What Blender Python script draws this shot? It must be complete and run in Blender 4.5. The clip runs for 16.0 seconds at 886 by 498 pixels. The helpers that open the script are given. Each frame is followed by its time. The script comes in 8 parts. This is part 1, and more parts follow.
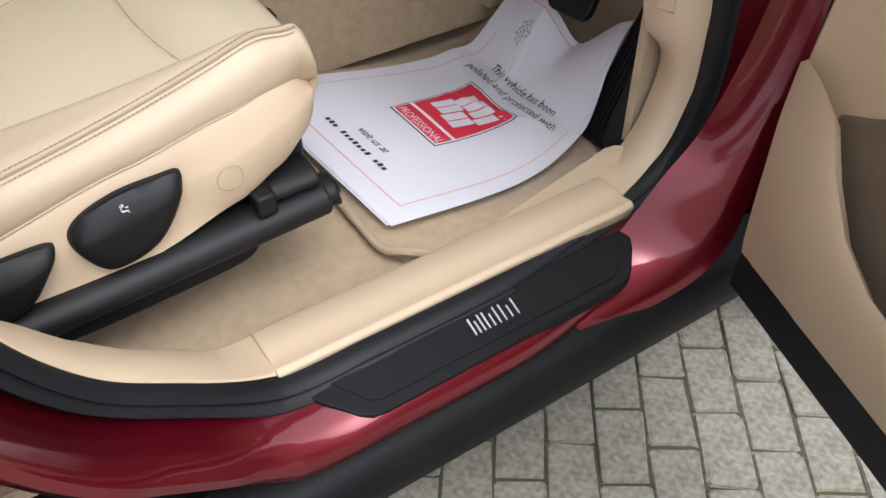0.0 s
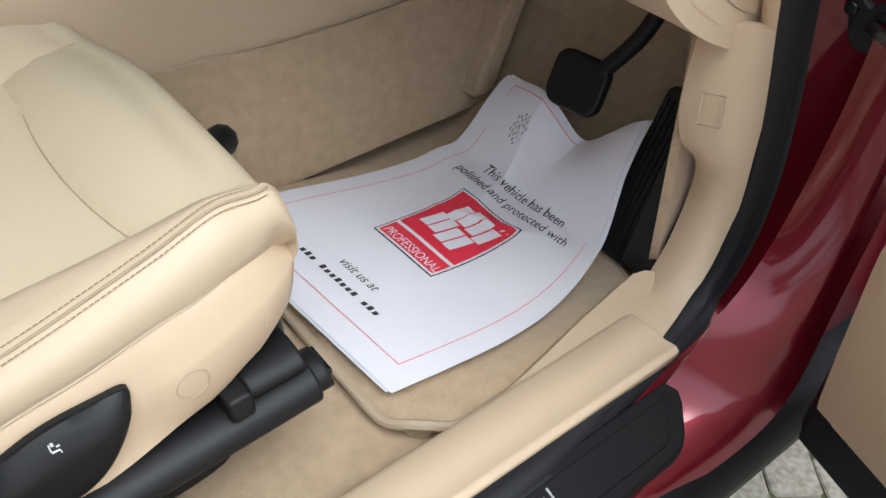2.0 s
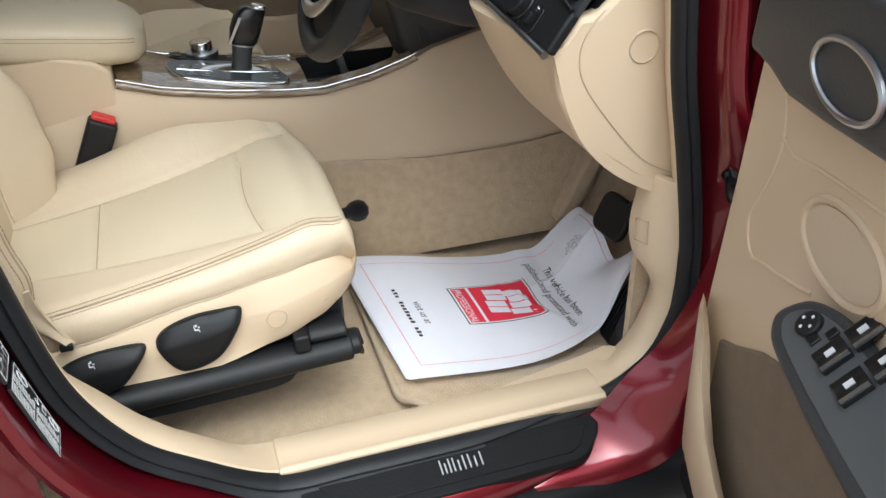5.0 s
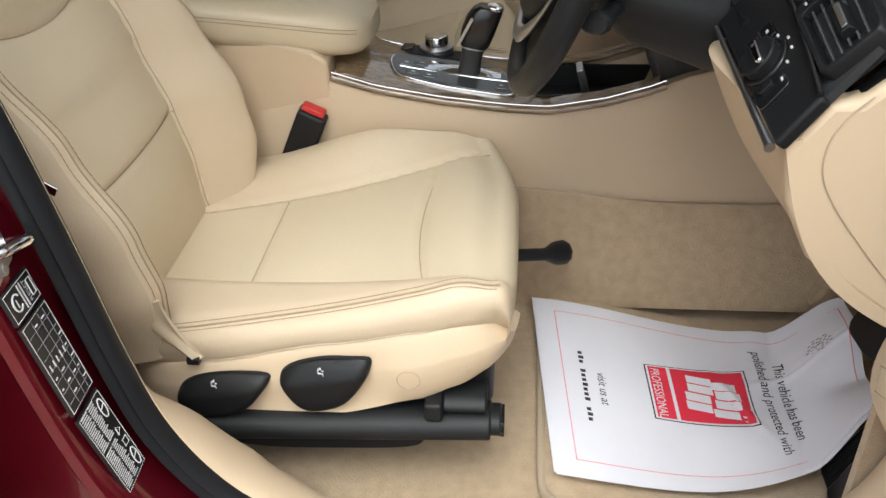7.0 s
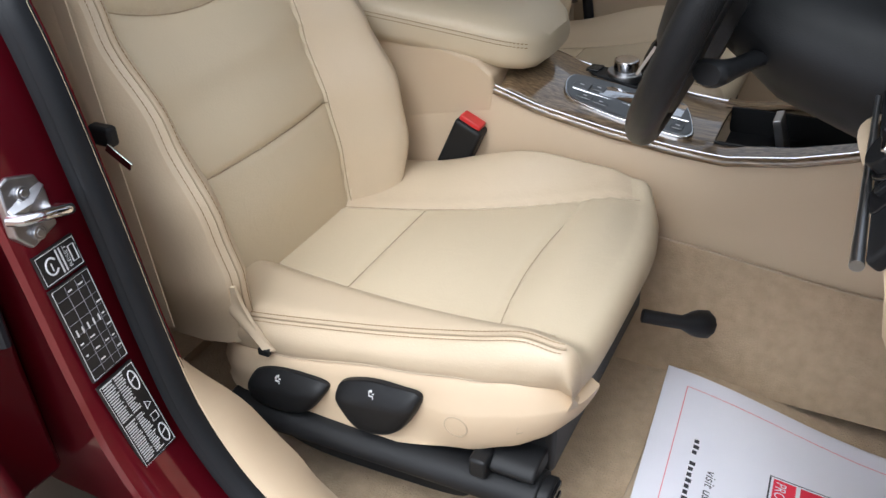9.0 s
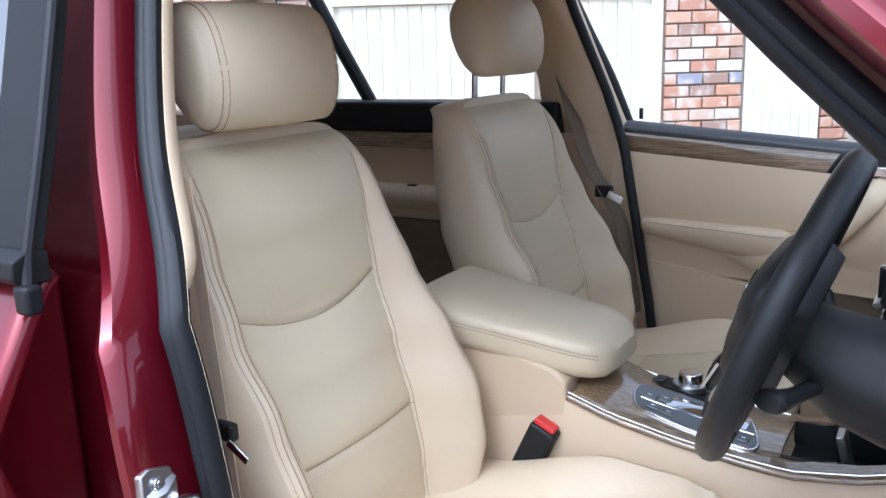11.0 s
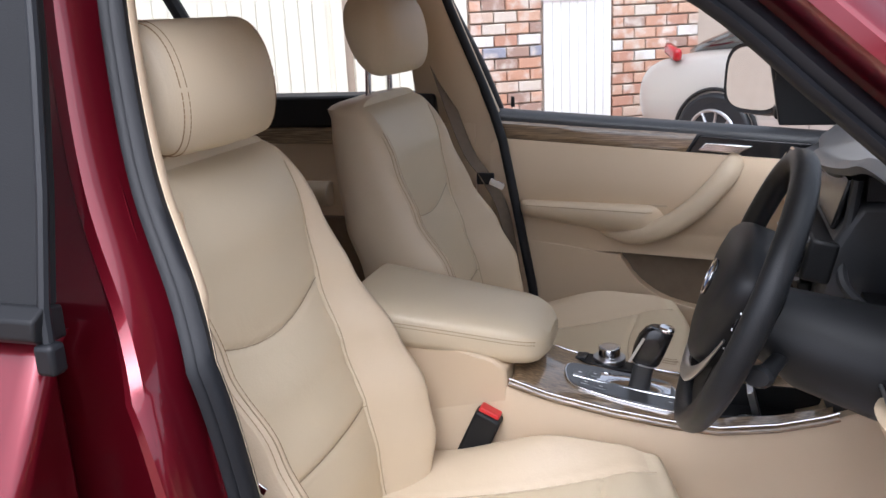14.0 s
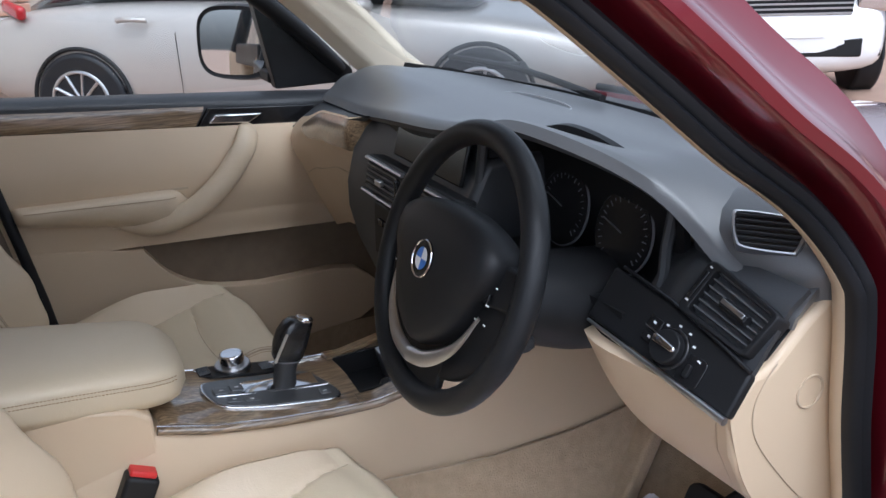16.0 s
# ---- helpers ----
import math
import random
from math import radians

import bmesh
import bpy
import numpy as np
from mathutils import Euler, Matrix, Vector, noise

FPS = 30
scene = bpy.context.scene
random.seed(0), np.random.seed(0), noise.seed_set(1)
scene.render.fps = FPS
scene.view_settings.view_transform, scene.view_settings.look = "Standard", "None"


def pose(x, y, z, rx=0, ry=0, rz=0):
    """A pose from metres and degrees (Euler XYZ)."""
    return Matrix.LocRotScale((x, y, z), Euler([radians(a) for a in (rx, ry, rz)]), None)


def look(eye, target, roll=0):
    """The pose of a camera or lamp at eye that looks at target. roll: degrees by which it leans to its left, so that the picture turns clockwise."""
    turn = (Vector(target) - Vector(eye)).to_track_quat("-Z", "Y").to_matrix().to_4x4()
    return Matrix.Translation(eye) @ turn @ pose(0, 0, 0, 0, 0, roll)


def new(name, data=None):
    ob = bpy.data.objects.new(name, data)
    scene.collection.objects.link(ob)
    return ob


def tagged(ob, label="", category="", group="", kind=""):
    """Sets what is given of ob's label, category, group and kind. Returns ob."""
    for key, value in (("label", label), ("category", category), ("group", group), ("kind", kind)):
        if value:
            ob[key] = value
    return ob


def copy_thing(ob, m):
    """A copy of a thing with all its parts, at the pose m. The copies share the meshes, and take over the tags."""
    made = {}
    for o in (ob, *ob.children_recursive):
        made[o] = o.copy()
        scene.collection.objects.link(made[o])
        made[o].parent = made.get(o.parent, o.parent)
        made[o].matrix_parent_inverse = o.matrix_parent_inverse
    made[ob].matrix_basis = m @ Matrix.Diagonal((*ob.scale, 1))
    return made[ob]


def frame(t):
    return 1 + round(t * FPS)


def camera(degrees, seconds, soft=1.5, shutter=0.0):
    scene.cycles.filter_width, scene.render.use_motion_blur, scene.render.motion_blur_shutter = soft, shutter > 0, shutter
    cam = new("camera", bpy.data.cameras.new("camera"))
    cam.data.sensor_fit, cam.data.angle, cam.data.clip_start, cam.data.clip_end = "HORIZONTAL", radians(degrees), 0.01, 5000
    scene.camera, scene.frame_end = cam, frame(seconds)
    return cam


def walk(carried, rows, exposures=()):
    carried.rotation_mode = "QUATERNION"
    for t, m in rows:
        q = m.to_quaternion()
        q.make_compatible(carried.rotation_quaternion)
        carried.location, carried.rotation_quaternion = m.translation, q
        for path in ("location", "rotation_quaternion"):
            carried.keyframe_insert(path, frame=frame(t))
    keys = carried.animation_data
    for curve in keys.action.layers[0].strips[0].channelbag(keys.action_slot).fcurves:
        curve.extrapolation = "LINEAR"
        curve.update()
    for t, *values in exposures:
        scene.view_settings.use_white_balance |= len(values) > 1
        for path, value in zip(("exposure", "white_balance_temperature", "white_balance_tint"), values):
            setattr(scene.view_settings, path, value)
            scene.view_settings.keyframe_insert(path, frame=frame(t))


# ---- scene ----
cam = camera(55.0, 16.0)

PATH = [
    (0, (-0.376, -0.489, 1.17), (0.404, 0.73, -0.21), -0.6),
    (0.5, (-0.381, -0.431, 1.137), (0.344, 0.812, -0.252), -1.4),
    (1, (-0.357, -0.356, 1.123), (0.38, 0.872, -0.273), -2.2),
    (1.5, (-0.324, -0.312, 1.129), (0.472, 0.888, -0.258), -2.1),
    (2, (-0.293, -0.278, 1.152), (0.594, 0.923, -0.178), -1.2),
    (2.5, (-0.279, -0.262, 1.169), (0.678, 0.959, -0.093), -0.7),
    (3, (-0.277, -0.283, 1.181), (0.736, 0.975, 0.002), -0.3),
    (3.2, (-0.277, -0.314, 1.198), (0.742, 0.954, 0.035), -0.0),
    (5.3, (-0.255, -0.805, 1.316), (0.138, 0.876, 0.306), -1.2),
    (5.5, (-0.206, -0.79, 1.307), (0.11, 0.914, 0.308), -1.3),
    (6, (-0.135, -0.724, 1.312), (-0.047, 1.011, 0.322), -1.8),
    (6.5, (-0.112, -0.646, 1.326), (-0.138, 1.073, 0.304), -2.3),
    (7, (-0.07, -0.579, 1.33), (-0.25, 1.084, 0.234), -2.2),
    (7.5, (0.023, -0.515, 1.324), (-0.46, 1.065, 0.196), -2.4),
    (8, (0.105, -0.438, 1.299), (-0.602, 1.042, 0.154), -2.7),
    (8.2, (0.115, -0.421, 1.3), (-0.618, 1.038, 0.145), -2.6),
    (10.3, (0.125, -0.49, 1.352), (-0.808, 1.127, 0.635), -2.3),
    (10.5, (0.123, -0.503, 1.359), (-0.828, 1.132, 0.708), -2.1),
    (11, (0.138, -0.525, 1.382), (-0.884, 1.132, 0.923), -1.9),
    (11.5, (0.142, -0.537, 1.393), (-0.935, 1.121, 1.089), -2.0),
    (12, (0.126, -0.531, 1.382), (-0.989, 1.116, 1.172), -1.9),
    (12.5, (0.12, -0.545, 1.377), (-0.993, 1.106, 1.183), -2.1),
    (13, (0.087, -0.608, 1.386), (-0.86, 1.132, 1.109), -2.4),
    (13.5, (0.023, -0.672, 1.426), (-0.732, 1.133, 1.015), -2.7),
    (14, (-0.057, -0.637, 1.445), (-0.648, 1.196, 0.907), -2.8),
    (14.5, (-0.151, -0.635, 1.454), (-0.504, 1.232, 0.831), -2.9),
    (15, (-0.319, -0.679, 1.489), (-0.345, 1.206, 0.821), -2.6),
    (15.5, (-0.402, -0.634, 1.491), (-0.014, 1.204, 0.804), -2.5),
    (16, (-0.462, -0.466, 1.49), (0.362, 1.215, 0.788), -1.9),
]
walk(cam, [(t, look(eye, target, roll)) for t, eye, target, roll in PATH],
     exposures=[(0, 0.0, 6100, 10), (1.5, 0.04, 6050, 8), (2.5, -0.02, 5950, 4), (3.2, -0.02, 5900, 4), (5.3, 0.26, 6000, 3), (6.5, 0.22, 6150, 6), (7.5, 0.13, 6450, 4), (8.2, 0.12, 6400, 8), (10.3, 0.40, 5100, 8), (11.0, 0.66, 5200, 9), (12.5, 0.58, 5950, 12), (13.5, 0.48, 5900, 14), (14.5, 0.38, 5800, 14), (15.5, 0.40, 5650, 10), (16, 0.13, 5500, 10)])

# ---- light ----
world = bpy.data.worlds.new("overcast_sky")
scene.world = world
world.use_nodes = True
wn, wl = world.node_tree.nodes, world.node_tree.links
sky = wn.new("ShaderNodeTexSky")
sky.sky_type = "NISHITA"
sky.sun_disc = False
sky.sun_elevation = radians(60)
sky.sun_rotation = radians(183)
sky.air_density, sky.dust_density = 0.6, 4.0
sat = wn.new("ShaderNodeHueSaturation")
sat.inputs["Saturation"].default_value = 0.22
wl.new(sky.outputs[0], sat.inputs["Color"])
wl.new(sat.outputs[0], wn["Background"].inputs[0])
wn["Background"].inputs[1].default_value = 0.31
sun_data = bpy.data.lights.new("sun", "SUN")
sun_data.energy, sun_data.angle, sun_data.color = 0.8, radians(60), (1.0, 0.97, 0.93)
sun = new("sun", sun_data)
sun.matrix_world = look((2.6, -2.6, 5.6), (0, 0, 0))


# ---- materials ----
def material(name, color, rough=0.5, metal=0.0, second=None, scale=8.0, bump=0.0, bump_scale=200.0,
             coat=0.0, spec=0.5, mix=0.5, stretch=(1, 1, 1), detail=4.0, sheen=0.0, folds=0.0):
    """A surface with variation at two scales: broad tone and fine relief."""
    m = bpy.data.materials.new(name)
    m.use_nodes = True
    n, l = m.node_tree.nodes, m.node_tree.links
    b = n["Principled BSDF"]
    b.inputs["Roughness"].default_value = rough
    b.inputs["Metallic"].default_value = metal
    b.inputs["Coat Weight"].default_value = coat
    b.inputs["Coat Roughness"].default_value = 0.04
    b.inputs["Specular IOR Level"].default_value = spec
    b.inputs["Sheen Weight"].default_value = sheen
    tc = n.new("ShaderNodeTexCoord")
    mp = n.new("ShaderNodeMapping")
    mp.inputs["Scale"].default_value = stretch
    l.new(tc.outputs["Object"], mp.inputs["Vector"])
    big = n.new("ShaderNodeTexNoise")
    big.inputs["Scale"].default_value, big.inputs["Detail"].default_value = scale, detail
    l.new(mp.outputs[0], big.inputs["Vector"])
    ramp = n.new("ShaderNodeMapRange")
    ramp.inputs["From Min"].default_value, ramp.inputs["From Max"].default_value = 0.5 - mix * 0.5, 0.5 + mix * 0.5
    l.new(big.outputs["Fac"], ramp.inputs["Value"])
    mx = n.new("ShaderNodeMix")
    mx.data_type = "RGBA"
    mx.inputs[6].default_value = (*color, 1)
    mx.inputs[7].default_value = (*(second or tuple(c * 0.9 for c in color)), 1)
    l.new(ramp.outputs[0], mx.inputs[0])
    l.new(mx.outputs[2], b.inputs["Base Color"])
    if bump:
        fine = n.new("ShaderNodeTexNoise")
        fine.inputs["Scale"].default_value, fine.inputs["Detail"].default_value = bump_scale, 3
        l.new(mp.outputs[0], fine.inputs["Vector"])
        bp = n.new("ShaderNodeBump")
        bp.inputs["Strength"].default_value, bp.inputs["Distance"].default_value = bump, 0.002
        l.new(fine.outputs["Fac"], bp.inputs["Height"])
        l.new(bp.outputs[0], b.inputs["Normal"])
        if folds:
            soft = n.new("ShaderNodeTexNoise")
            soft.inputs["Scale"].default_value, soft.inputs["Detail"].default_value, soft.inputs["Distortion"].default_value = 16.0, 5, 1.2
            l.new(tc.outputs["Object"], soft.inputs["Vector"])
            pucker = n.new("ShaderNodeBump")
            pucker.inputs["Strength"].default_value, pucker.inputs["Distance"].default_value = folds, 0.006
            l.new(soft.outputs["Fac"], pucker.inputs["Height"])
            l.new(pucker.outputs[0], bp.inputs["Normal"])
    return m


LEATHER = material("cream_leather", (0.64, 0.54, 0.385), 0.42, second=(0.60, 0.505, 0.357), scale=5, bump=0.16, bump_scale=420, folds=0.16)
LEATHER_EDGE = material("cream_leather_bolster", (0.60, 0.487, 0.345), 0.45, second=(0.565, 0.457, 0.32), scale=6, bump=0.16, bump_scale=420, folds=0.20)
BEIGE = material("beige_plastic", (0.625, 0.49, 0.337), 0.5, second=(0.595, 0.466, 0.32), scale=4, bump=0.08, bump_scale=700)
BEIGE_DARK = material("beige_lower_trim", (0.50, 0.40, 0.285), 0.6, second=(0.47, 0.375, 0.265), scale=5, bump=0.08, bump_scale=600)
CARPET = material("beige_carpet", (0.54, 0.41, 0.27), 0.95, second=(0.43, 0.325, 0.21), scale=55, bump=1.0, bump_scale=330, sheen=0.3, detail=10, folds=0.35)
# cream trim, made paler to carry the light from the windscreen
PILLAR_LIT = material("cream_pillar_lightened", (0.76, 0.67, 0.52), 0.85, second=(0.72, 0.63, 0.485), scale=9, bump=0.2, bump_scale=900)
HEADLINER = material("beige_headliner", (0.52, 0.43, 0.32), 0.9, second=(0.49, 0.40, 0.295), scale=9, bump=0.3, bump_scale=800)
BLACK = material("black_plastic", (0.012, 0.0125, 0.014), 0.48, second=(0.009, 0.0095, 0.0105), scale=9, bump=0.1, bump_scale=600, spec=0.3)
BLACK_GLOSS = material("black_gloss_plastic", (0.012, 0.012, 0.013), 0.22, second=(0.010, 0.010, 0.011), scale=6)
# brown lining, its colour darkened for shade in door pockets and rear cabin
SHADED_BROWN = material("shaded_brown_lining", (0.20, 0.152, 0.105), 0.95, second=(0.17, 0.128, 0.088), scale=40, bump=0.5, bump_scale=500)
VENT_GREY = material("grey_vent_plastic", (0.085, 0.088, 0.092), 0.36, second=(0.075, 0.078, 0.082), scale=9)
# dash skin with the windscreen's sky light put into its paler colour
DASH_SKYLIT = material("dash_skin_skylit", (0.095, 0.097, 0.10), 0.36, second=(0.083, 0.085, 0.088), scale=7, bump=0.14, bump_scale=520, spec=0.9)
SCUFF = material("matt_black_sill_plastic", (0.006, 0.0065, 0.008), 0.5, second=(0.010, 0.010, 0.011), scale=14, bump=0.2, bump_scale=300, spec=0.16)
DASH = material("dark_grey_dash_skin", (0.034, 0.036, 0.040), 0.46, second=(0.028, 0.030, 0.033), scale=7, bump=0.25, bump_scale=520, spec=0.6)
RUBBER = material("black_rubber_seal", (0.010, 0.011, 0.014), 0.5, second=(0.007, 0.008, 0.010), scale=14, bump=0.06, bump_scale=300, spec=0.35)
RED = material("dark_red_metallic_paint", (0.19, 0.006, 0.017), 0.30, metal=0.6, second=(0.155, 0.004, 0.013), scale=3, coat=1.0, spec=0.5)
CHROME = material("chrome", (0.78, 0.78, 0.80), 0.12, metal=1.0, second=(0.70, 0.70, 0.72), scale=12)
SATIN = material("satin_metal", (0.55, 0.56, 0.58), 0.32, metal=1.0, second=(0.5, 0.5, 0.52), scale=12)
PAPER = material("white_paper", (0.80, 0.80, 0.86), 0.75, second=(0.76, 0.76, 0.83), scale=10, bump=0.06, bump_scale=60)
INK = material("dark_ink", (0.035, 0.035, 0.045), 0.7)
INK_GREY = material("grey_ink", (0.33, 0.33, 0.38), 0.7)
INK_RED = material("red_ink", (0.78, 0.035, 0.075), 0.6, second=(0.74, 0.03, 0.065), scale=20)
INK_LINE = material("pale_red_ink", (0.80, 0.22, 0.27), 0.6)
THREAD = material("brown_thread", (0.30, 0.20, 0.11), 0.8)
LEATHER_SEAM = material("leather_seam", (0.42, 0.33, 0.22), 0.6)
WHITE_MARK = material("white_marking", (0.75, 0.76, 0.78), 0.6)
BUCKLE_RED = material("red_button", (0.62, 0.03, 0.03), 0.4)


def wood_material():
    m = bpy.data.materials.new("glossy_brown_wood")
    m.use_nodes = True
    n, l = m.node_tree.nodes, m.node_tree.links
    b = n["Principled BSDF"]
    b.inputs["Roughness"].default_value = 0.3
    b.inputs["Coat Weight"].default_value = 1.0
    b.inputs["Coat Roughness"].default_value = 0.02
    b.inputs["Coat IOR"].default_value = 1.8
    tc = n.new("ShaderNodeTexCoord")
    mp = n.new("ShaderNodeMapping")
    mp.inputs["Scale"].default_value = (6, 130, 130)
    mp.inputs["Rotation"].default_value = (0, 0.1, 0.12)
    l.new(tc.outputs["Object"], mp.inputs["Vector"])
    t = n.new("ShaderNodeTexNoise")
    t.inputs["Scale"].default_value, t.inputs["Detail"].default_value, t.inputs["Distortion"].default_value = 2.2, 8, 0.8
    l.new(mp.outputs[0], t.inputs["Vector"])
    r = n.new("ShaderNodeValToRGB")
    r.color_ramp.elements[0].position, r.color_ramp.elements[1].position = 0.36, 0.66
    r.color_ramp.elements[0].color = (0.105, 0.068, 0.036, 1)
    r.color_ramp.elements[1].color = (0.31, 0.215, 0.125, 1)
    l.new(t.outputs["Fac"], r.inputs[0])
    l.new(r.outputs[0], b.inputs["Base Color"])
    return m


WOOD = wood_material()


def glass_material(name, tint, rough=0.0, mirror=0.05):
    m = bpy.data.materials.new(name)
    m.use_nodes = True
    n, l = m.node_tree.nodes, m.node_tree.links
    out = n["Material Output"]
    n.remove(n["Principled BSDF"])
    tr, gl, mx = n.new("ShaderNodeBsdfTransparent"), n.new("ShaderNodeBsdfGlossy"), n.new("ShaderNodeMixShader")
    tr.inputs[0].default_value = (*tint, 1)
    gl.inputs["Roughness"].default_value = rough
    face, power, span = n.new("ShaderNodeLayerWeight"), n.new("ShaderNodeMath"), n.new("ShaderNodeMapRange")
    face.inputs[0].default_value = 0.5
    power.operation = "POWER"
    power.inputs[1].default_value = 4.0
    span.inputs["To Min"].default_value = mirror
    l.new(face.outputs["Facing"], power.inputs[0])
    l.new(power.outputs[0], span.inputs["Value"])
    l.new(span.outputs[0], mx.inputs[0])
    l.new(tr.outputs[0], mx.inputs[1])
    l.new(gl.outputs[0], mx.inputs[2])
    l.new(mx.outputs[0], out.inputs[0])
    return m


GLASS = glass_material("clear_glass", (0.93, 0.95, 0.94))
DARK_GLASS = glass_material("tinted_glass", (0.10, 0.11, 0.11), mirror=0.40)
ORIGIN = {}


# ---- builders ----
def thing(name, label, category, at=(0, 0, 0), group="", kind=""):
    ob = new(name)
    ob.empty_display_size = 0.1
    ob.location = at
    ORIGIN[ob] = Vector(at)
    return tagged(ob, label, category, group, kind)


def part(name, bm, mat, parent=None, label="", smooth=True, bevel=0.0, sub=0, turn=None):
    """Links a bmesh, given in world metres, as one mesh object under a thing or a part."""
    me = bpy.data.meshes.new(name)
    origin = ORIGIN.get(parent, Vector((0, 0, 0)))
    bmesh.ops.translate(bm, verts=bm.verts, vec=-origin)
    bmesh.ops.recalc_face_normals(bm, faces=bm.faces)
    for f in bm.faces:
        f.smooth = smooth
    bm.to_mesh(me)
    bm.free()
    for mm in (mat if isinstance(mat, (list, tuple)) else [mat]):
        me.materials.append(mm)
    ob = new(name, me)
    ORIGIN[ob] = origin
    if parent is not None:
        ob.parent = parent
    if label:
        ob["label"] = label
    if bevel:
        bv = ob.modifiers.new("edge", "BEVEL")
        bv.width, bv.segments, bv.limit_method, bv.angle_limit = bevel, 3, "ANGLE", radians(35)
        bv.harden_normals = False
    if sub:
        sb = ob.modifiers.new("smooth", "SUBSURF")
        sb.levels = sb.render_levels = sub
    if smooth and not sub:
        me.set_sharp_from_angle(angle=radians(38))
    return ob


def box(bm, c, s, m=None):
    r = bmesh.ops.create_cube(bm, size=1.0)
    mat = Matrix.Translation(c) @ (m or Matrix.Identity(4)) @ Matrix.Diagonal((*s, 1))
    bmesh.ops.transform(bm, matrix=mat, verts=r["verts"])
    return bm


def one_box(c, s, m=None):
    return box(bmesh.new(), c, s, m)


def loft(rings, closed=True, caps=True, bm=None):
    bm = bm or bmesh.new()
    vs = [[bm.verts.new(p) for p in r] for r in rings]
    n = len(rings[0])
    for a, b in zip(vs, vs[1:]):
        for i in range(n if closed else n - 1):
            j = (i + 1) % n
            bm.faces.new((a[i], a[j], b[j], b[i]))
    if caps and closed:
        bm.faces.new(vs[0])
        bm.faces.new(vs[-1])
    return bm


def ring_loft(rings, bm=None):
    """Rings that close on themselves in both directions of the path: rings[i] is a profile at a place of a closed path."""
    return loft(rings + [rings[0]], closed=False, caps=False, bm=bm)


def smooth_line(pts, n=8, closed=False):
    pts = [Vector(p) for p in pts]
    out, k = [], len(pts)
    for i in range(k if closed else k - 1):
        if closed:
            p0, p1, p2, p3 = pts[i - 1], pts[i], pts[(i + 1) % k], pts[(i + 2) % k]
        else:
            p0, p1, p2, p3 = pts[max(i - 1, 0)], pts[i], pts[i + 1], pts[min(i + 2, k - 1)]
        for j in range(n):
            t = j / n
            out.append(0.5 * ((2 * p1) + (p2 - p0) * t + (2 * p0 - 5 * p1 + 4 * p2 - p3) * t * t
                              + (3 * p1 - p0 - 3 * p2 + p3) * t ** 3))
    if not closed:
        out.append(pts[-1].copy())
    return out


def tube(pts, r, seg=8, closed=False, bm=None, flat=1.0):
    """A round bar along a line; r may be a list. flat squeezes it along its second axis."""
    pts = [Vector(p) for p in pts]
    n = len(pts)
    rs = r if isinstance(r, (list, tuple)) else [r] * n
    up = None
    rings = []
    for i, p in enumerate(pts):
        a = pts[i - 1] if (i or closed) else p
        b = pts[(i + 1) % n] if (i < n - 1 or closed) else p
        d = (b - a).normalized()
        if up is None:
            up = Vector((0, 0, 1)) if abs(d.z) < 0.9 else Vector((1, 0, 0))
        s = d.cross(up).normalized()
        up = s.cross(d).normalized()
        rings.append([p + rs[i] * (math.cos(t) * s + flat * math.sin(t) * up)
                      for t in (2 * math.pi * k / seg for k in range(seg))])
    bm = bm or bmesh.new()
    if closed:
        vs = [[bm.verts.new(q) for q in g] for g in rings]
        for i in range(n):
            u, v = vs[i], vs[(i + 1) % n]
            for k in range(seg):
                bm.faces.new((u[k], u[(k + 1) % seg], v[(k + 1) % seg], v[k]))
        return bm
    return loft(rings, bm=bm)


def slab(outline, to3, t0, t1, bm=None):
    """A prism: a 2D outline between the depths t0 and t1, laid into the world by to3(a, b, depth)."""
    bm = bm or bmesh.new()
    lo = [bm.verts.new(to3(a, b, t0)) for a, b in outline]
    hi = [bm.verts.new(to3(a, b, t1)) for a, b in outline]
    n = len(outline)
    bm.faces.new(lo)
    bm.faces.new(hi)
    for i in range(n):
        j = (i + 1) % n
        bm.faces.new((lo[i], lo[j], hi[j], hi[i]))
    return bm


def round_outline(pts, n=5):
    return [(p.x, p.y) for p in smooth_line([(a, b, 0) for a, b in pts], n, True)]


def rounded_rect(w, h, r, n=4):
    out = []
    for cx, cy, a0 in ((w / 2 - r, h / 2 - r, 0), (-w / 2 + r, h / 2 - r, 90), (-w / 2 + r, -h / 2 + r, 180), (w / 2 - r, -h / 2 + r, 270)):
        for k in range(n + 1):
            a = radians(a0 + 90 * k / n)
            out.append((cx + r * math.cos(a), cy + r * math.sin(a)))
    return out


def disc(bm, c, r, h, m, seg=24, r2=None):
    g = bmesh.ops.create_cone(bm, cap_ends=True, segments=seg, radius1=r, radius2=r if r2 is None else r2, depth=h)
    bmesh.ops.transform(bm, matrix=Matrix.Translation(c) @ m, verts=g["verts"])
    return bm


def facing(n, up=(0, 0, 1)):
    """A turn whose z points along n."""
    z = Vector(n).normalized()
    x = Vector(up).cross(z).normalized()
    y = z.cross(x)
    return Matrix((x, y, z)).transposed().to_4x4()


def ease(a, b, x):
    u = min(1.0, max(0.0, (x - a) / (b - a)))
    return u * u * (3 - 2 * u)


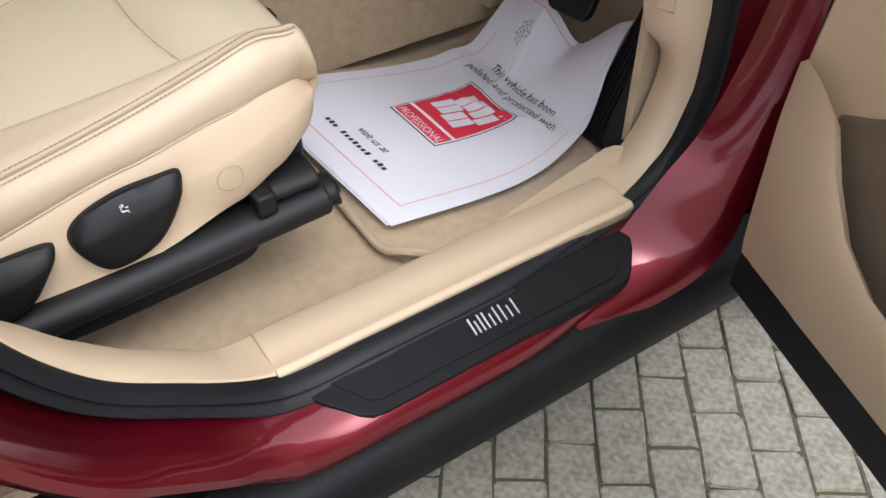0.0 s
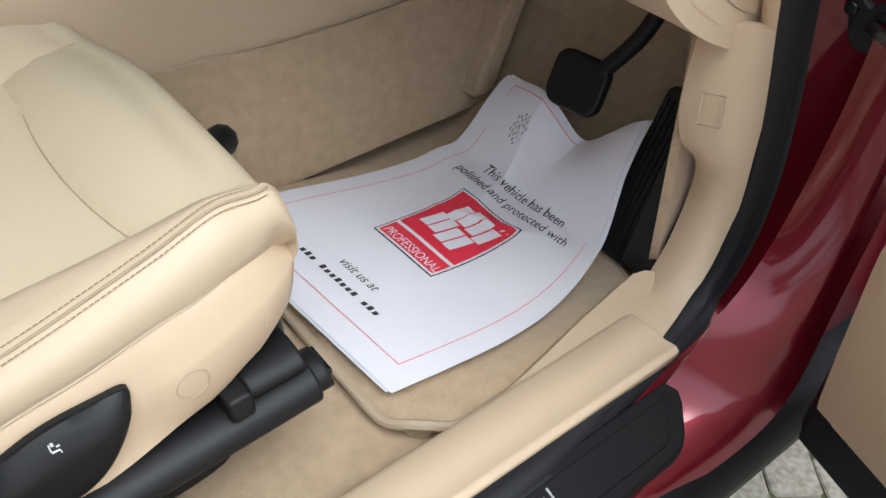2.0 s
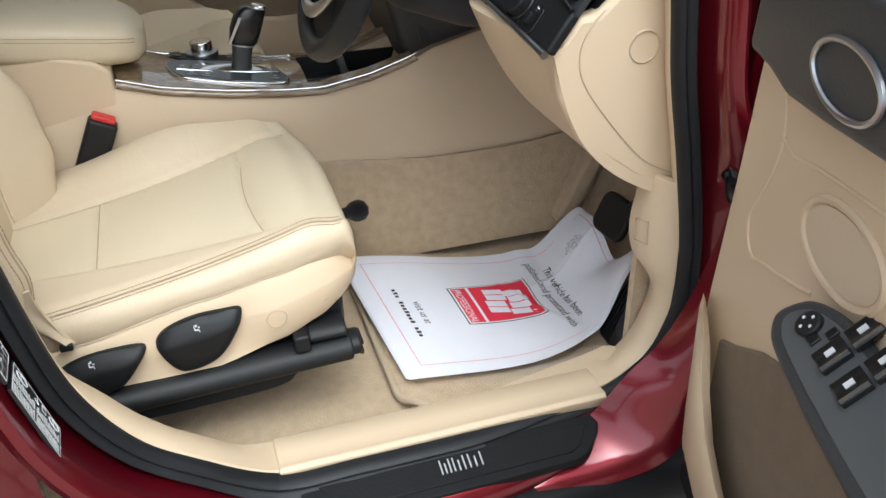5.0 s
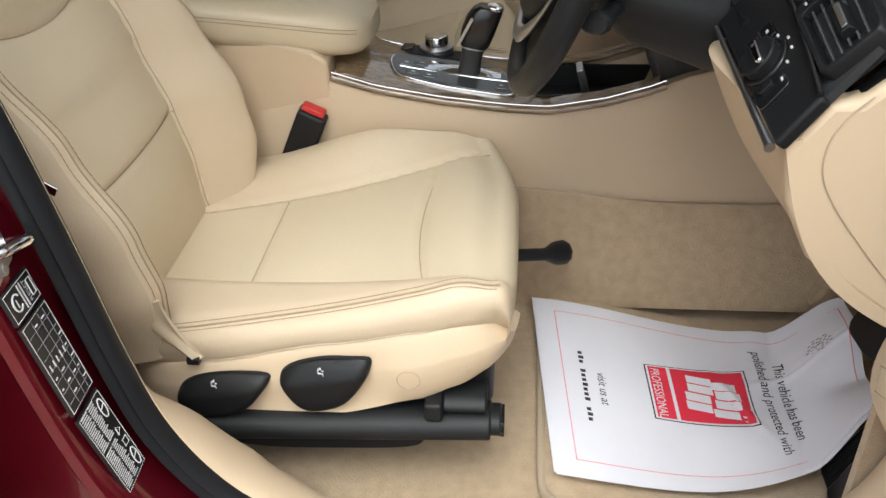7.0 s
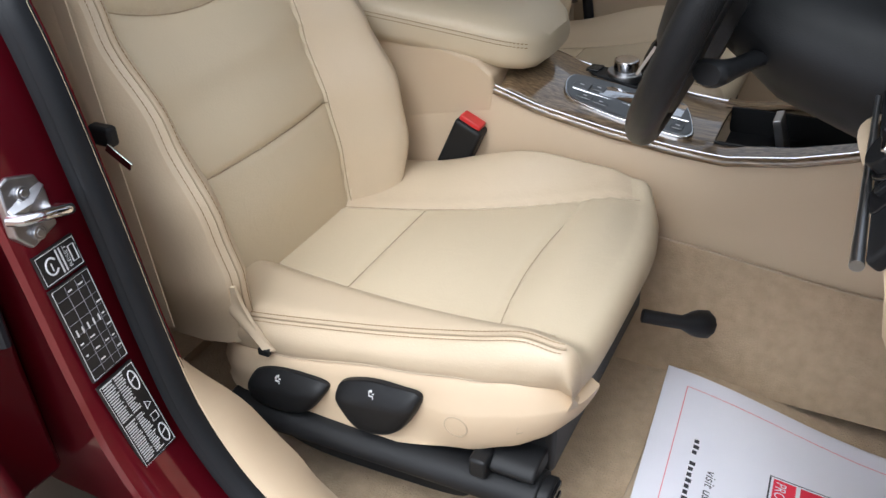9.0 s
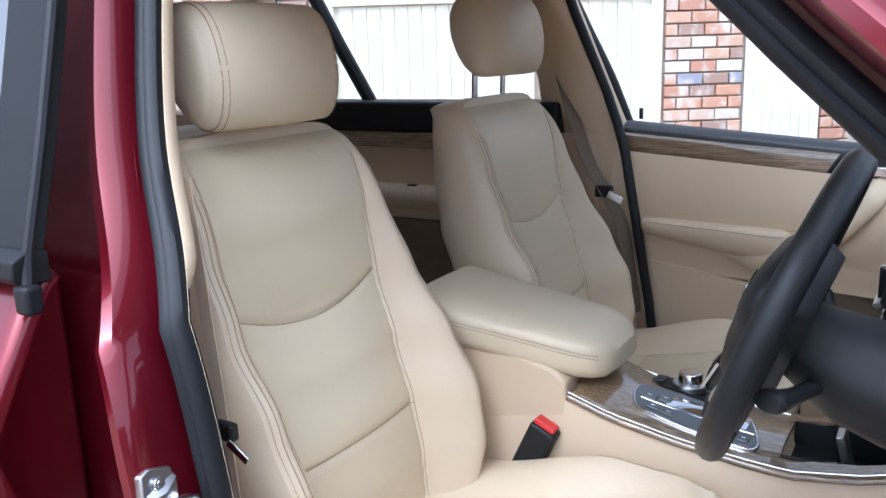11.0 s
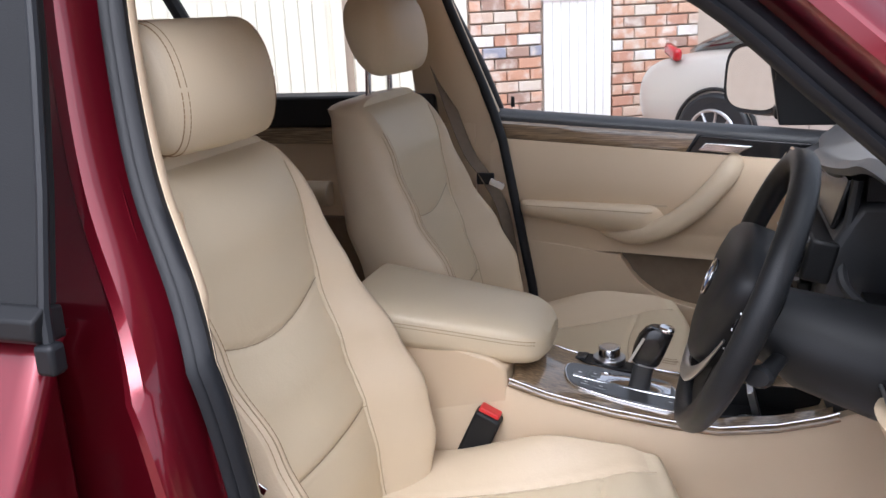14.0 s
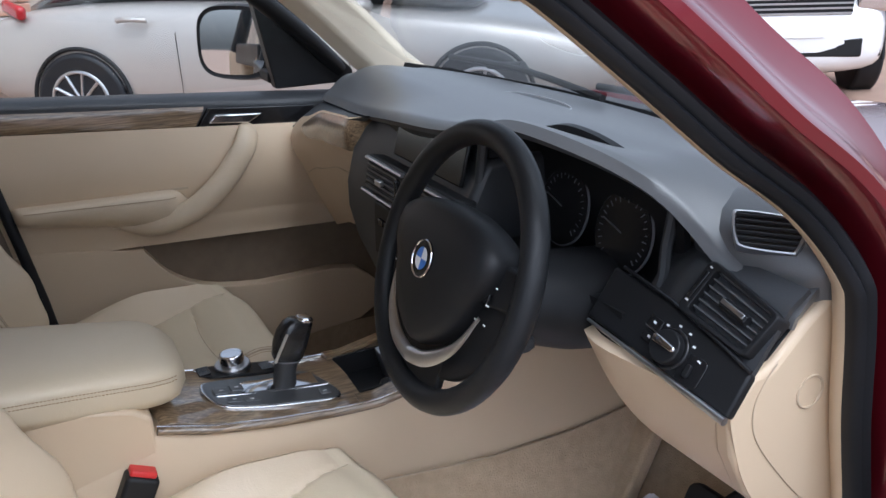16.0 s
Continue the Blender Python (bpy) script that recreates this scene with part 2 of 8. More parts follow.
def sheet(fn, nu, nv, bm=None, thick=0.0):
    """A surface fn(u, v), u and v from 0 to 1; with thick, a closed skin with that depth along -normal."""
    bm = bm or bmesh.new()
    vs = [[bm.verts.new(fn(i / nu, j / nv)) for j in range(nv + 1)] for i in range(nu + 1)]
    fs = [bm.faces.new((vs[i][j], vs[i + 1][j], vs[i + 1][j + 1], vs[i][j + 1])) for i in range(nu) for j in range(nv)]
    if thick:
        bm.normal_update()
        bmesh.ops.solidify(bm, geom=fs, thickness=thick)
    return bm


def text_mesh(body, size, m, width=None, depth=0.0002, align="LEFT", shear=0.0):
    """Lettering as a thin mesh; m lays it into the world. With width it is scaled to that length."""
    cu = bpy.data.curves.new("lettering", "FONT")
    cu.body, cu.size, cu.align_x, cu.extrude, cu.shear = body, size, align, depth, shear
    cu.resolution_u = 3
    tmp = bpy.data.objects.new("lettering", cu)
    me = bpy.data.meshes.new_from_object(tmp)
    bm = bmesh.new()
    bm.from_mesh(me)
    bpy.data.objects.remove(tmp)
    bpy.data.meshes.remove(me)
    bpy.data.curves.remove(cu)
    xs = [v.co.x for v in bm.verts]
    if width and xs:
        k = width / (max(xs) - min(xs))
        bmesh.ops.scale(bm, vec=(k, 1, 1), verts=bm.verts)
    bmesh.ops.transform(bm, matrix=m, verts=bm.verts)
    return bm


# ---- car shell ----
def side(x, z):
    """How far inward the door seal lies, by height: upright below the belt line, leaning in above it."""
    return 0.035 + 0.04 * ease(0, 0.3, x) + 0.42 * max(0.0, z - 1.12)


APERTURE = [(-0.235, 0.497), (-0.33, 0.555), (-0.39, 0.607), (-0.437, 0.69), (-0.46, 0.79), (-0.481, 0.93),
            (-0.51, 1.085), (-0.545, 1.176), (-0.61, 1.29), (-0.658, 1.415), (-0.683, 1.51), (-0.668, 1.56),
            (-0.60, 1.578), (-0.46, 1.568), (-0.32, 1.54), (-0.188, 1.501), (-0.071, 1.439), (0.03, 1.353),
            (0.12, 1.276), (0.215, 1.207), (0.268, 1.14), (0.288, 1.07), (0.305, 0.95), (0.33, 0.83),
            (0.352, 0.70), (0.352, 0.60), (0.325, 0.53), (0.27, 0.497), (0.15, 0.492), (0.0, 0.492), (-0.13, 0.493)]
LOOP = [(p.x, p.y) for p in smooth_line([(a, b, 0) for a, b in APERTURE], 6, True)]


def outward(i):
    n = len(LOOP)
    (ax, az), (bx, bz) = LOOP[i - 2], LOOP[(i + 2) % n]
    d = Vector((bx - ax, bz - az)).normalized()
    return Vector((-d.y, d.x))


def aperture_ring(profile, sill=None, low=None, fade=1.05, thin=None, front=None):
    """Sweeps a profile of (outward, inward depth) round the door opening; sill replaces it along the bottom."""
    rings = []
    cx, cz = -0.15, 1.0
    for i, (x, z) in enumerate(LOOP):
        o = outward(i)
        if o.x * (x - cx) + o.y * (z - cz) < 0:
            o = -o
        w = ease(0.75, 0.97, -o.y) if sill else 0.0
        wl = ease(0.3, 0.7, -o.x) * (1 - ease(fade - 0.08, fade + 0.25, z)) if low else 0.0
        wt = ease(0.3, 0.7, -o.x) * (1 - ease(1.14, 1.17, z)) * ease(0.64, 0.80, z) if thin else 0.0
        ring = []
        for k, (a, b) in enumerate(profile):
            if low:
                a, b = a + (low[k][0] - a) * wl, b + (low[k][1] - b) * wl
            if front:
                wf = ease(0.35, 0.75, o.x) * (1 - ease(0.72, 0.95, z))
                a, b = a + (front[k][0] - a) * wf, b + (front[k][1] - b) * wf
            if sill:
                a, b = a + (sill[k][0] - a) * w, b + (sill[k][1] - b) * w
            if thin:
                a, b = a + (thin[k][0] - a) * wt, b + (thin[k][1] - b) * wt
            ring.append((x + o.x * a, side(x, z) + b, z + o.y * a))
        rings.append(ring)
    return ring_loft(rings)


car = thing("car", "dark red metallic car body with open front doorway", "car")
part("body_frame", aperture_ring(
    [(0.022, 0.03), (0.036, 0.012), (0.040, -0.012), (0.044, -0.034), (0.052, -0.046), (0.064, -0.048), (0.074, -0.040), (0.084, -0.012), (0.11, 0.02), (0.14, 0.03)],
    [(0.012, 0.03), (0.014, 0.0), (0.020, -0.025), (0.026, -0.05), (0.034, -0.066), (0.044, -0.073), (0.056, -0.075), (0.07, -0.07), (0.09, -0.05), (0.11, -0.03)],
    [(0.022, 0.03), (0.036, 0.015), (0.034, -0.015), (0.030, -0.045), (0.028, -0.068), (0.034, -0.082), (0.044, -0.084), (0.056, -0.074), (0.075, -0.02), (0.10, 0.02)],
    front=[(0.022, 0.03), (0.034, 0.010), (0.047, -0.006), (0.062, -0.024), (0.078, -0.044), (0.088, -0.058), (0.096, -0.060), (0.102, -0.05), (0.11, 0.0), (0.14, 0.03)]),
    RED, car, "dark red metallic painted pillar and sill")
part("door_seal", aperture_ring(
    [(0.0, 0.012), (-0.002, 0.0), (0.002, -0.008), (0.008, -0.011), (0.012, -0.006), (0.015, -0.010), (0.022, -0.012), (0.028, -0.005), (0.031, 0.014)],
    [(0.0, 0.012), (0.0, 0.0), (0.002, -0.012), (0.006, -0.016), (0.010, -0.012), (0.012, -0.018), (0.018, -0.024), (0.022, -0.024), (0.03, -0.01)]),
    RUBBER, car, "black double-lipped rubber door seal")
part("opening_trim", aperture_ring(
    [(0.006, 0.006), (-0.001, 0.010), (-0.002, 0.016), (0.004, 0.030), (0.035, 0.05)],
    [(0.004, 0.004), (-0.002, 0.012), (0.0, 0.04), (0.004, 0.075), (0.03, 0.09)],
    [(0.004, 0.004), (-0.004, 0.010), (-0.008, 0.022), (-0.006, 0.05), (0.02, 0.09)], 0.62,
    [(0.006, 0.006), (-0.001, 0.009), (0.003, 0.012), (0.016, 0.016), (0.035, 0.02)]),
    BEIGE, car, "beige plastic trim round the door opening")

# floor and footwell
def floor_height(x, y):
    z = 0.440 - 0.03 * ease(0.0, 0.25, x)
    z += 0.23 * ease(0.38, 0.62, x)
    z += 0.015 * math.sin(7 * x + 3 * y) * 0.3
    return z


part("floor_carpet", sheet(lambda u, v: (-0.75 + 1.5 * u, 0.10 + 1.36 * v, floor_height(-0.75 + 1.5 * u, 0.10 + 1.36 * v)), 60, 50, thick=0.02),
     CARPET, car, "beige carpet over the car floor")
part("rear_floor", one_box((-1.35, 0.77, 0.44), (1.2, 1.4, 0.04)), CARPET, car, "beige carpet")

# sill trim and scuff plate
def prof_strip(x0, x1, prof, nx=24, lift=None):
    """A strip along the car: a profile of (y, z) swept from x0 to x1."""
    return loft([[(x0 + (x1 - x0) * i / nx, y, z) for y, z in prof] for i in range(nx + 1)])


part("sill_trim", prof_strip(-0.232, 0.238, [(0.042, 0.488), (0.040, 0.497), (0.046, 0.502), (0.062, 0.499), (0.072, 0.502), (0.104, 0.500), (0.112, 0.494), (0.114, 0.44), (0.06, 0.44)]),
     BEIGE, car, "beige plastic sill step trim", bevel=0.002)
plate = [(-0.226, 0.030), (0.214, 0.030), (0.216, 0.022), (0.206, 0.004), (0.186, -0.018), (0.176, -0.025), (0.160, -0.029), (-0.150, -0.031), (-0.166, -0.029), (-0.178, -0.022), (-0.204, 0.004)]


def sill_top(x, y, t):
    z = 0.482 + 0.45 * (y - 0.035) * 0.75
    return (x, y, z + t)


scuff = part("scuff_plate", slab(plate, sill_top, -0.01, 0.003), SCUFF, car, "matt black plastic scuff plate", bevel=0.002)
inner = [(-0.188, 0.018), (0.194, 0.018), (0.172, -0.012), (0.156, -0.018), (-0.150, -0.019), (-0.162, -0.014)]
part("scuff_inlay", slab(inner, sill_top, 0.0, 0.0048), SCUFF, scuff, bevel=0.001)
for k, (x0, wd) in enumerate(((-0.026, 0.015), (-0.008, 0.018), (0.014, 0.021))):
    bm = bmesh.new()
    for s, h in ((0, 1.0), (0.5, 0.7), (1.0, 1.0)):
        xx = x0 + wd * 0.8 * s
        slab([(xx, -0.006), (xx + 0.002, -0.006), (xx + 0.002, 0.016 * h - 0.003), (xx, 0.016 * h - 0.003)], sill_top, 0.003, 0.0065, bm)
    part("emblem_bar", bm, SATIN, scuff, "raised satin metal emblem bars", smooth=False)
part("sill_cladding", prof_strip(-1.2, 0.60, [(-0.038, 0.424), (-0.049, 0.418), (-0.058, 0.406), (-0.063, 0.388), (-0.060, 0.360), (-0.045, 0.342), (0.0, 0.33), (0.0, 0.43)]),
     SCUFF, car, "black plastic sill cladding")
# painted corner where the sill runs up into the hinge pillar
CORNER_IN = smooth_line([(0.10, 0.030, 0.440), (0.165, 0.030, 0.452), (0.208, 0.030, 0.480), (0.255, 0.023, 0.546), (0.300, 0.020, 0.592), (0.340, 0.020, 0.66), (0.372, 0.020, 0.76), (0.394, 0.022, 0.88)], 8)
CORNER_OUT = smooth_line([(0.10, -0.034, 0.424), (0.205, -0.044, 0.432), (0.268, -0.047, 0.448), (0.302, -0.047, 0.484), (0.316, -0.046, 0.530), (0.330, -0.044, 0.585), (0.356, -0.040, 0.66), (0.382, -0.036, 0.76), (0.398, -0.032, 0.88)], 7)


def sill_corner(u, v):
    a = CORNER_IN[min(len(CORNER_IN) - 1, int(round(u * (len(CORNER_IN) - 1))))]
    b = CORNER_OUT[min(len(CORNER_OUT) - 1, int(round(u * (len(CORNER_OUT) - 1))))]
    return a.lerp(b, v) + Vector((-0.004, -0.001, 0.005)) * math.sin(math.pi * v) + Vector((0.012, 0.0, -0.012)) * ease(0.86, 1.0, v)


part("sill_corner", sheet(sill_corner, 56, 16, thick=0.004), RED, car, "dark red metallic sill corner")
part("underbody", one_box((-0.4, 0.77, 0.34), (4.2, 1.4, 0.10)), BLACK, car)
part("pillar_lower_trim", loft([[(x - 0.09, 0.075, z), (x - 0.02, 0.070, z), (x, 0.085, z), (x, 0.13, z), (x - 0.09, 0.14, z)] for x, z in ((-0.60, 0.50), (-0.615, 0.75), (-0.645, 1.0), (-0.68, 1.19))]), BEIGE_DARK, car, "beige lower pillar trim", bevel=0.006)


# ---- front seats ----
SEAT_Y = 0.395


def along(table, z):
    """Reads a smooth value between the rows of a short table of (height, value)."""
    if z <= table[0][0]:
        return table[0][1]
    for (a, p), (b, q) in zip(table, table[1:]):
        if z <= b:
            return p + (q - p) * ease(a, b, z) * 0.5 + (q - p) * 0.5 * (z - a) / (b - a)
    return table[-1][1]


BACK_Y = 0.390
PANEL_X = ((0.655, -0.556), (0.75, -0.564), (0.83, -0.581), (0.93, -0.617), (1.03, -0.652), (1.13, -0.668), (1.255, -0.680))
HALF = ((0.655, 0.200), (0.75, 0.220), (0.86, 0.226), (1.0, 0.217), (1.1, 0.206), (1.2, 0.194), (1.255, 0.180))
BOLSTER = ((0.655, 0.065), (0.77, 0.088), (0.86, 0.092), (0.95, 0.080), (1.05, 0.050), (1.15, 0.022), (1.255, 0.004))
SEAM_Y = ((0.655, 0.136), (0.83, 0.142), (1.03, 0.158), (1.255, 0.164))


def back_seam(v):
    z = 0.655 + 0.60 * v
    return along(SEAM_Y, z) / along(HALF, z)


def smile(u, v=0.6):
    """Height, from 0 to 1, of the curved shoulder seam."""
    return 0.588 + 0.058 * (u / back_seam(0.6)) ** 2


def back_front(u, v, grooves=True):
    """The front face of the backrest: u from -1 to 1 across, v from 0 to 1 up."""
    z = 0.655 + 0.60 * v
    half, seam = along(HALF, z), back_seam(v)
    w = max(0.0, (abs(u) - seam * 0.97) / (1 - seam * 0.97))
    d = along(BOLSTER, z) * math.sin(math.pi / 2 * min(1.0, w * 1.12)) - 0.012 * ease(0.90, 1.0, abs(u))
    d += 0.010 * math.exp(-((v - 0.30) / 0.2) ** 2) * (1 - min(1, abs(u) / seam) ** 2) - 0.046 * (1 - math.sqrt(max(0.0, 1 - 0.97 * max(0.0, (v - 0.80) / 0.20) ** 2)))
    if grooves:
        g = math.exp(-((abs(u) - seam) * half / 0.0048) ** 2) * ease(0.0, 0.05, v) * (1 - ease(0.94, 0.99, v))
        if abs(u) < seam + 0.01:
            g += math.exp(-((v - smile(u)) * 0.6 / 0.0050) ** 2)
            g += 0.9 * math.exp(-((v - 0.292) * 0.6 / 0.0050) ** 2)
            k = max(0.0, 1 - (u / seam) ** 2)
            d += 0.007 * math.sin(math.pi * min(1, max(0, (v - 0.292) / max(0.05, smile(u) - 0.292)))) * k ** 0.6
            d += 0.006 * math.sin(math.pi * min(1, max(0, (v - smile(u)) / (1.0 - smile(u))))) * k ** 0.6
            d += 0.006 * math.sin(math.pi * min(1, max(0, v / 0.292))) * k ** 0.6
        d -= 0.0040 * min(g, 1.1)
    return Vector((along(PANEL_X, z) + d, BACK_Y + half * u, z))


def paint_bolsters(bm, nu, n, seam, nv, first=0):
    """Gives the side bolsters, outside the long seams, the second leather."""
    bm.faces.ensure_lookup_table()
    for k, f in enumerate(bm.faces):
        j, i = divmod(k, n)
        u = -1 + 2 * (i - first + 0.5) / nu
        if abs(u) > seam(min(1, j / nv)) or i >= first + nu or i < first:
            f.material_index = 1


def build_backrest():
    rings, nv, nu = [], 130, 110
    for j in range(nv + 1):
        v = j / nv
        z = 0.655 + 0.60 * v
        ring = [back_front(-1 + 2 * i / nu, v) for i in range(nu + 1)]
        a, b = ring[-1], ring[0]
        w = along(HALF, z)
        bx = along(PANEL_X, z) - 0.115
        for f, k in ((0.10, 1.045), (0.30, 1.075), (0.62, 1.065), (0.9, 1.0)):
            ring.append(Vector((a.x + (bx - a.x) * f, BACK_Y + w * k, z - 0.01 * f)))
        ring += [Vector((bx - 0.010, BACK_Y + w * 0.85, z - 0.015)), Vector((bx - 0.018, BACK_Y, z - 0.015)), Vector((bx - 0.010, BACK_Y - w * 0.85, z - 0.015))]
        for f, k in ((0.9, 1.0), (0.62, 1.065), (0.30, 1.075), (0.10, 1.045)):
            ring.append(Vector((b.x + (bx - b.x) * f, BACK_Y - w * k, z - 0.01 * f)))
        rings.append(ring)
    top = rings[-1]
    mid = sum(top, Vector()) / len(top)
    for k, lift in ((0.965, 0.008), (0.90, 0.015), (0.76, 0.021), (0.45, 0.025)):
        rings.append([mid + Vector(((p.x - mid.x) * (k * 0.9 + 0.1 if k > 0.9 else k), (p.y - mid.y) * k, (p.z - mid.z) * 0.3)) + Vector((-0.012, 0, lift)) for p in top])
    bm = loft(rings)
    paint_bolsters(bm, nu, len(rings[0]), back_seam, nv)
    return bm


# plan and edges of the plastic panel along the outer side of the seat
PLAN = [(-0.555, 0.203), (-0.52, 0.184), (-0.44, 0.178), (-0.30, 0.176), (-0.20, 0.178), (-0.145, 0.184), (-0.108, 0.198), (-0.085, 0.222), (-0.075, 0.256), (-0.072, 0.30), (-0.072, 0.36)]
BOTTOM = ((0.0, 0.574), (0.1, 0.570), (0.2, 0.565), (0.3, 0.579), (0.4, 0.605), (0.5, 0.625), (0.6, 0.641), (0.7, 0.655), (0.8, 0.662), (1.0, 0.670))
TOP = ((0.0, 0.632), (0.1, 0.641), (0.2, 0.652), (0.3, 0.685), (0.4, 0.703), (0.5, 0.712), (0.6, 0.711), (0.7, 0.702), (0.8, 0.690), (1.0, 0.682))
plan_line = [Vector((p.x, p.y, 0)) for p in smooth_line([(a, b, 0) for a, b in PLAN], 6)]


def shell_at(x):
    """Where the side panel stands at x: its distance across and how far along its plan it is."""
    for k, (p, q) in enumerate(zip(plan_line, plan_line[1:])):
        if x <= q.x:
            f = max(0.0, (x - p.x) / max(1e-6, q.x - p.x))
            return p.y + (q.y - p.y) * f, (k + f) / (len(plan_line) - 1)
    return 0.25, 0.8


def shell_y(x):
    return shell_at(x)[0]


CUSHION_Y = SEAT_Y + 0.030


def cushion_seam(v):
    return 0.406 + 0.443 * v


def cushion_top(u, v, grooves=True):
    """The top of the seat cushion: u from -1 (outer) to 1 across, v from 0 (back) to 1 (front)."""
    half = 0.212 - 0.008 * ease(0.0, 0.5, v) - 0.006 * ease(0.8, 1.0, v)
    x = -0.57 + 0.475 * v
    z = 0.668 + 0.078 * v - 0.014 * math.sin(math.pi * v) - 0.014 * ease(0.86, 1.0, v) ** 2
    if u < 0:
        z += 0.030 * ease(cushion_seam(v) - 0.06, cushion_seam(v) + 0.22, -u)
    else:
        z += (0.026 + 0.036 * ease(0.1, 0.6, v)) * ease(cushion_seam(v) - 0.06, cushion_seam(v) + 0.42, u) * (1 - 0.45 * ease(0.6, 1.0, v))
    if grooves:
        seam = cushion_seam(v)
        g = math.exp(-((abs(u) - seam) * half / 0.0050) ** 2) * (1 - ease(0.92, 0.98, v))
        if abs(u) < seam + 0.01:
            g += math.exp(-((v - (0.768 + 0.035 * (u / seam) ** 2)) * 0.475 / 0.0050) ** 2)
            g += 0.8 * math.exp(-((v - 0.303) * 0.475 / 0.0050) ** 2)
        z -= 0.0042 * min(g, 1.1)
        if abs(u) < seam:
            z += 0.009 * math.sin(math.pi * min(1, max(0, (v - 0.303) / 0.475))) * (1 - (u / seam) ** 2)
            z += 0.007 * math.sin(math.pi * min(1, max(0, (v - 0.785) / 0.215))) * (1 - (u / seam) ** 2)
    return Vector((x, CUSHION_Y + half * u, z))


def build_cushion():
    nu, nv = 84, 90
    rings = []

    def set_back(p, v):
        q = min(1.0, abs(p.y - CUSHION_Y) / 0.262)
        p.x -= (0.004 * q ** 4 if p.y < CUSHION_Y else 0.075 * q ** 3) * ease(0.45, 1.0, v)
        return p

    for j in range(nv + 1):
        v = j / nv
        row = [cushion_top(-1 + 2 * i / nu, v) for i in range(nu + 1)]
        l, r = row[0], row[-1]
        sy, f = shell_at(l.x - 0.010 * ease(0.45, 1.0, v))
        tz = along(TOP, f)
        edge, foot = Vector((l.x, l.y - 0.024 + 0.010 * v, l.z - 0.012 + 0.006 * v)), Vector((l.x, sy + 0.011, tz + 0.003))
        band = [edge.lerp(foot, k) + Vector((0, -0.007, 0.004)) * math.sin(math.pi * k) for k in (0.88, 0.7, 0.5, 0.3, 0.12)]
        left = [Vector((l.x, sy + 0.022, tz - 0.016)), foot, *band, edge, Vector((l.x, l.y - 0.010, l.z - 0.003))]
        right = [Vector((r.x, r.y + a, r.z - c)) for a, c in ((0.010, 0.004), (0.022, 0.018), (0.028, 0.045), (0.026, 0.07), (0.02, 0.10))]
        rings.append([set_back(p, v) for p in left + row + right])
    last = rings[-1]
    for dx, k, inn in ((0.009, 0.03, 0.0), (0.017, 0.12, 0.0), (0.023, 0.32, 0.002), (0.023, 0.60, 0.006), (0.014, 0.86, 0.012), (-0.004, 1.0, 0.02)):
        ring = []
        for p in last:
            q = (p.y - CUSHION_Y) / 0.262
            ring.append(Vector((p.x + dx * (1 - 0.5 * min(1, abs(q)) ** 4), p.y - math.copysign(inn, q) * abs(q) ** 3, p.z + min(0.0, 0.668 - p.z) * k)))
        rings.append(ring)
    bm = loft(rings)
    paint_bolsters(bm, nu, len(rings[0]), lambda v: cushion_seam(v) if v < 0.96 else 1.1, nv, 9)
    return bm


def on_skin(fn, u, v, lift):
    """A place lifted off the leather along its normal."""
    p = fn(u, v)
    a, b = fn(u + 0.004, v, False) - fn(u - 0.004, v, False), fn(u, v + 0.004, False) - fn(u, v - 0.004, False)
    n = a.cross(b).normalized()
    if n.dot(Vector((0.5, 0, 1))) < 0:
        n = -n
    return p + n * lift


def stitch(fn, name, parent, pts, lift=0.0008, r=0.0006):
    """A line of thread lying on the leather, sewn in short stitches."""
    line = [on_skin(fn, u, v, lift) for u, v in pts]
    bm = bmesh.new()
    for a, b in zip(line[::2], line[1::2]):
        tube([a, a + (b - a) * 1.55], r, 4, bm=bm)
    part(name, bm, THREAD, parent)


HR = Vector((-0.708, 0.390, 1.368))


def headrest_section(w, a):
    """A place on the head restraint: w from -1 to 1 across it, a round its side outline."""
    c, sn = math.cos(a), math.sin(a)
    k = 1 - 0.16 * max(0.0, (abs(w) - 0.80) / 0.20) ** 2.4
    px = 0.054 * math.copysign(abs(c) ** (0.72 if c > 0 else 0.85), c) * k
    pz = 0.084 * math.copysign(abs(sn) ** 0.74, sn) * k
    x = HR.x + px - 0.16 * pz - 0.024 * w * w * (0.6 + 0.4 * (c > 0)) + 0.012 * (1 if sn < 0 else 0) * sn * c
    return Vector((x, HR.y + 0.131 * w, HR.z + pz))


def headrest_bm():
    """A pillow-shaped head restraint with flat side panels."""
    rings = []
    for w in (-1.0, -0.985, -0.95, -0.90, -0.82, -0.70, -0.5, -0.25, 0.0, 0.25, 0.5, 0.70, 0.82, 0.90, 0.95, 0.985, 1.0):
        rings.append([headrest_section(w, 2 * math.pi * i / 40) for i in range(40)])
    for end, sg in ((0, -1), (-1, 1)):
        mid = sum(rings[end], Vector()) / 40
        caps = [[mid + (p - mid) * k + Vector((0, sg * b, 0)) for p in rings[end]] for k, b in ((0.93, 0.004), (0.6, 0.009), (0.25, 0.010))]
        rings = (caps[::-1] + rings) if end == 0 else rings + caps
    return loft(rings)


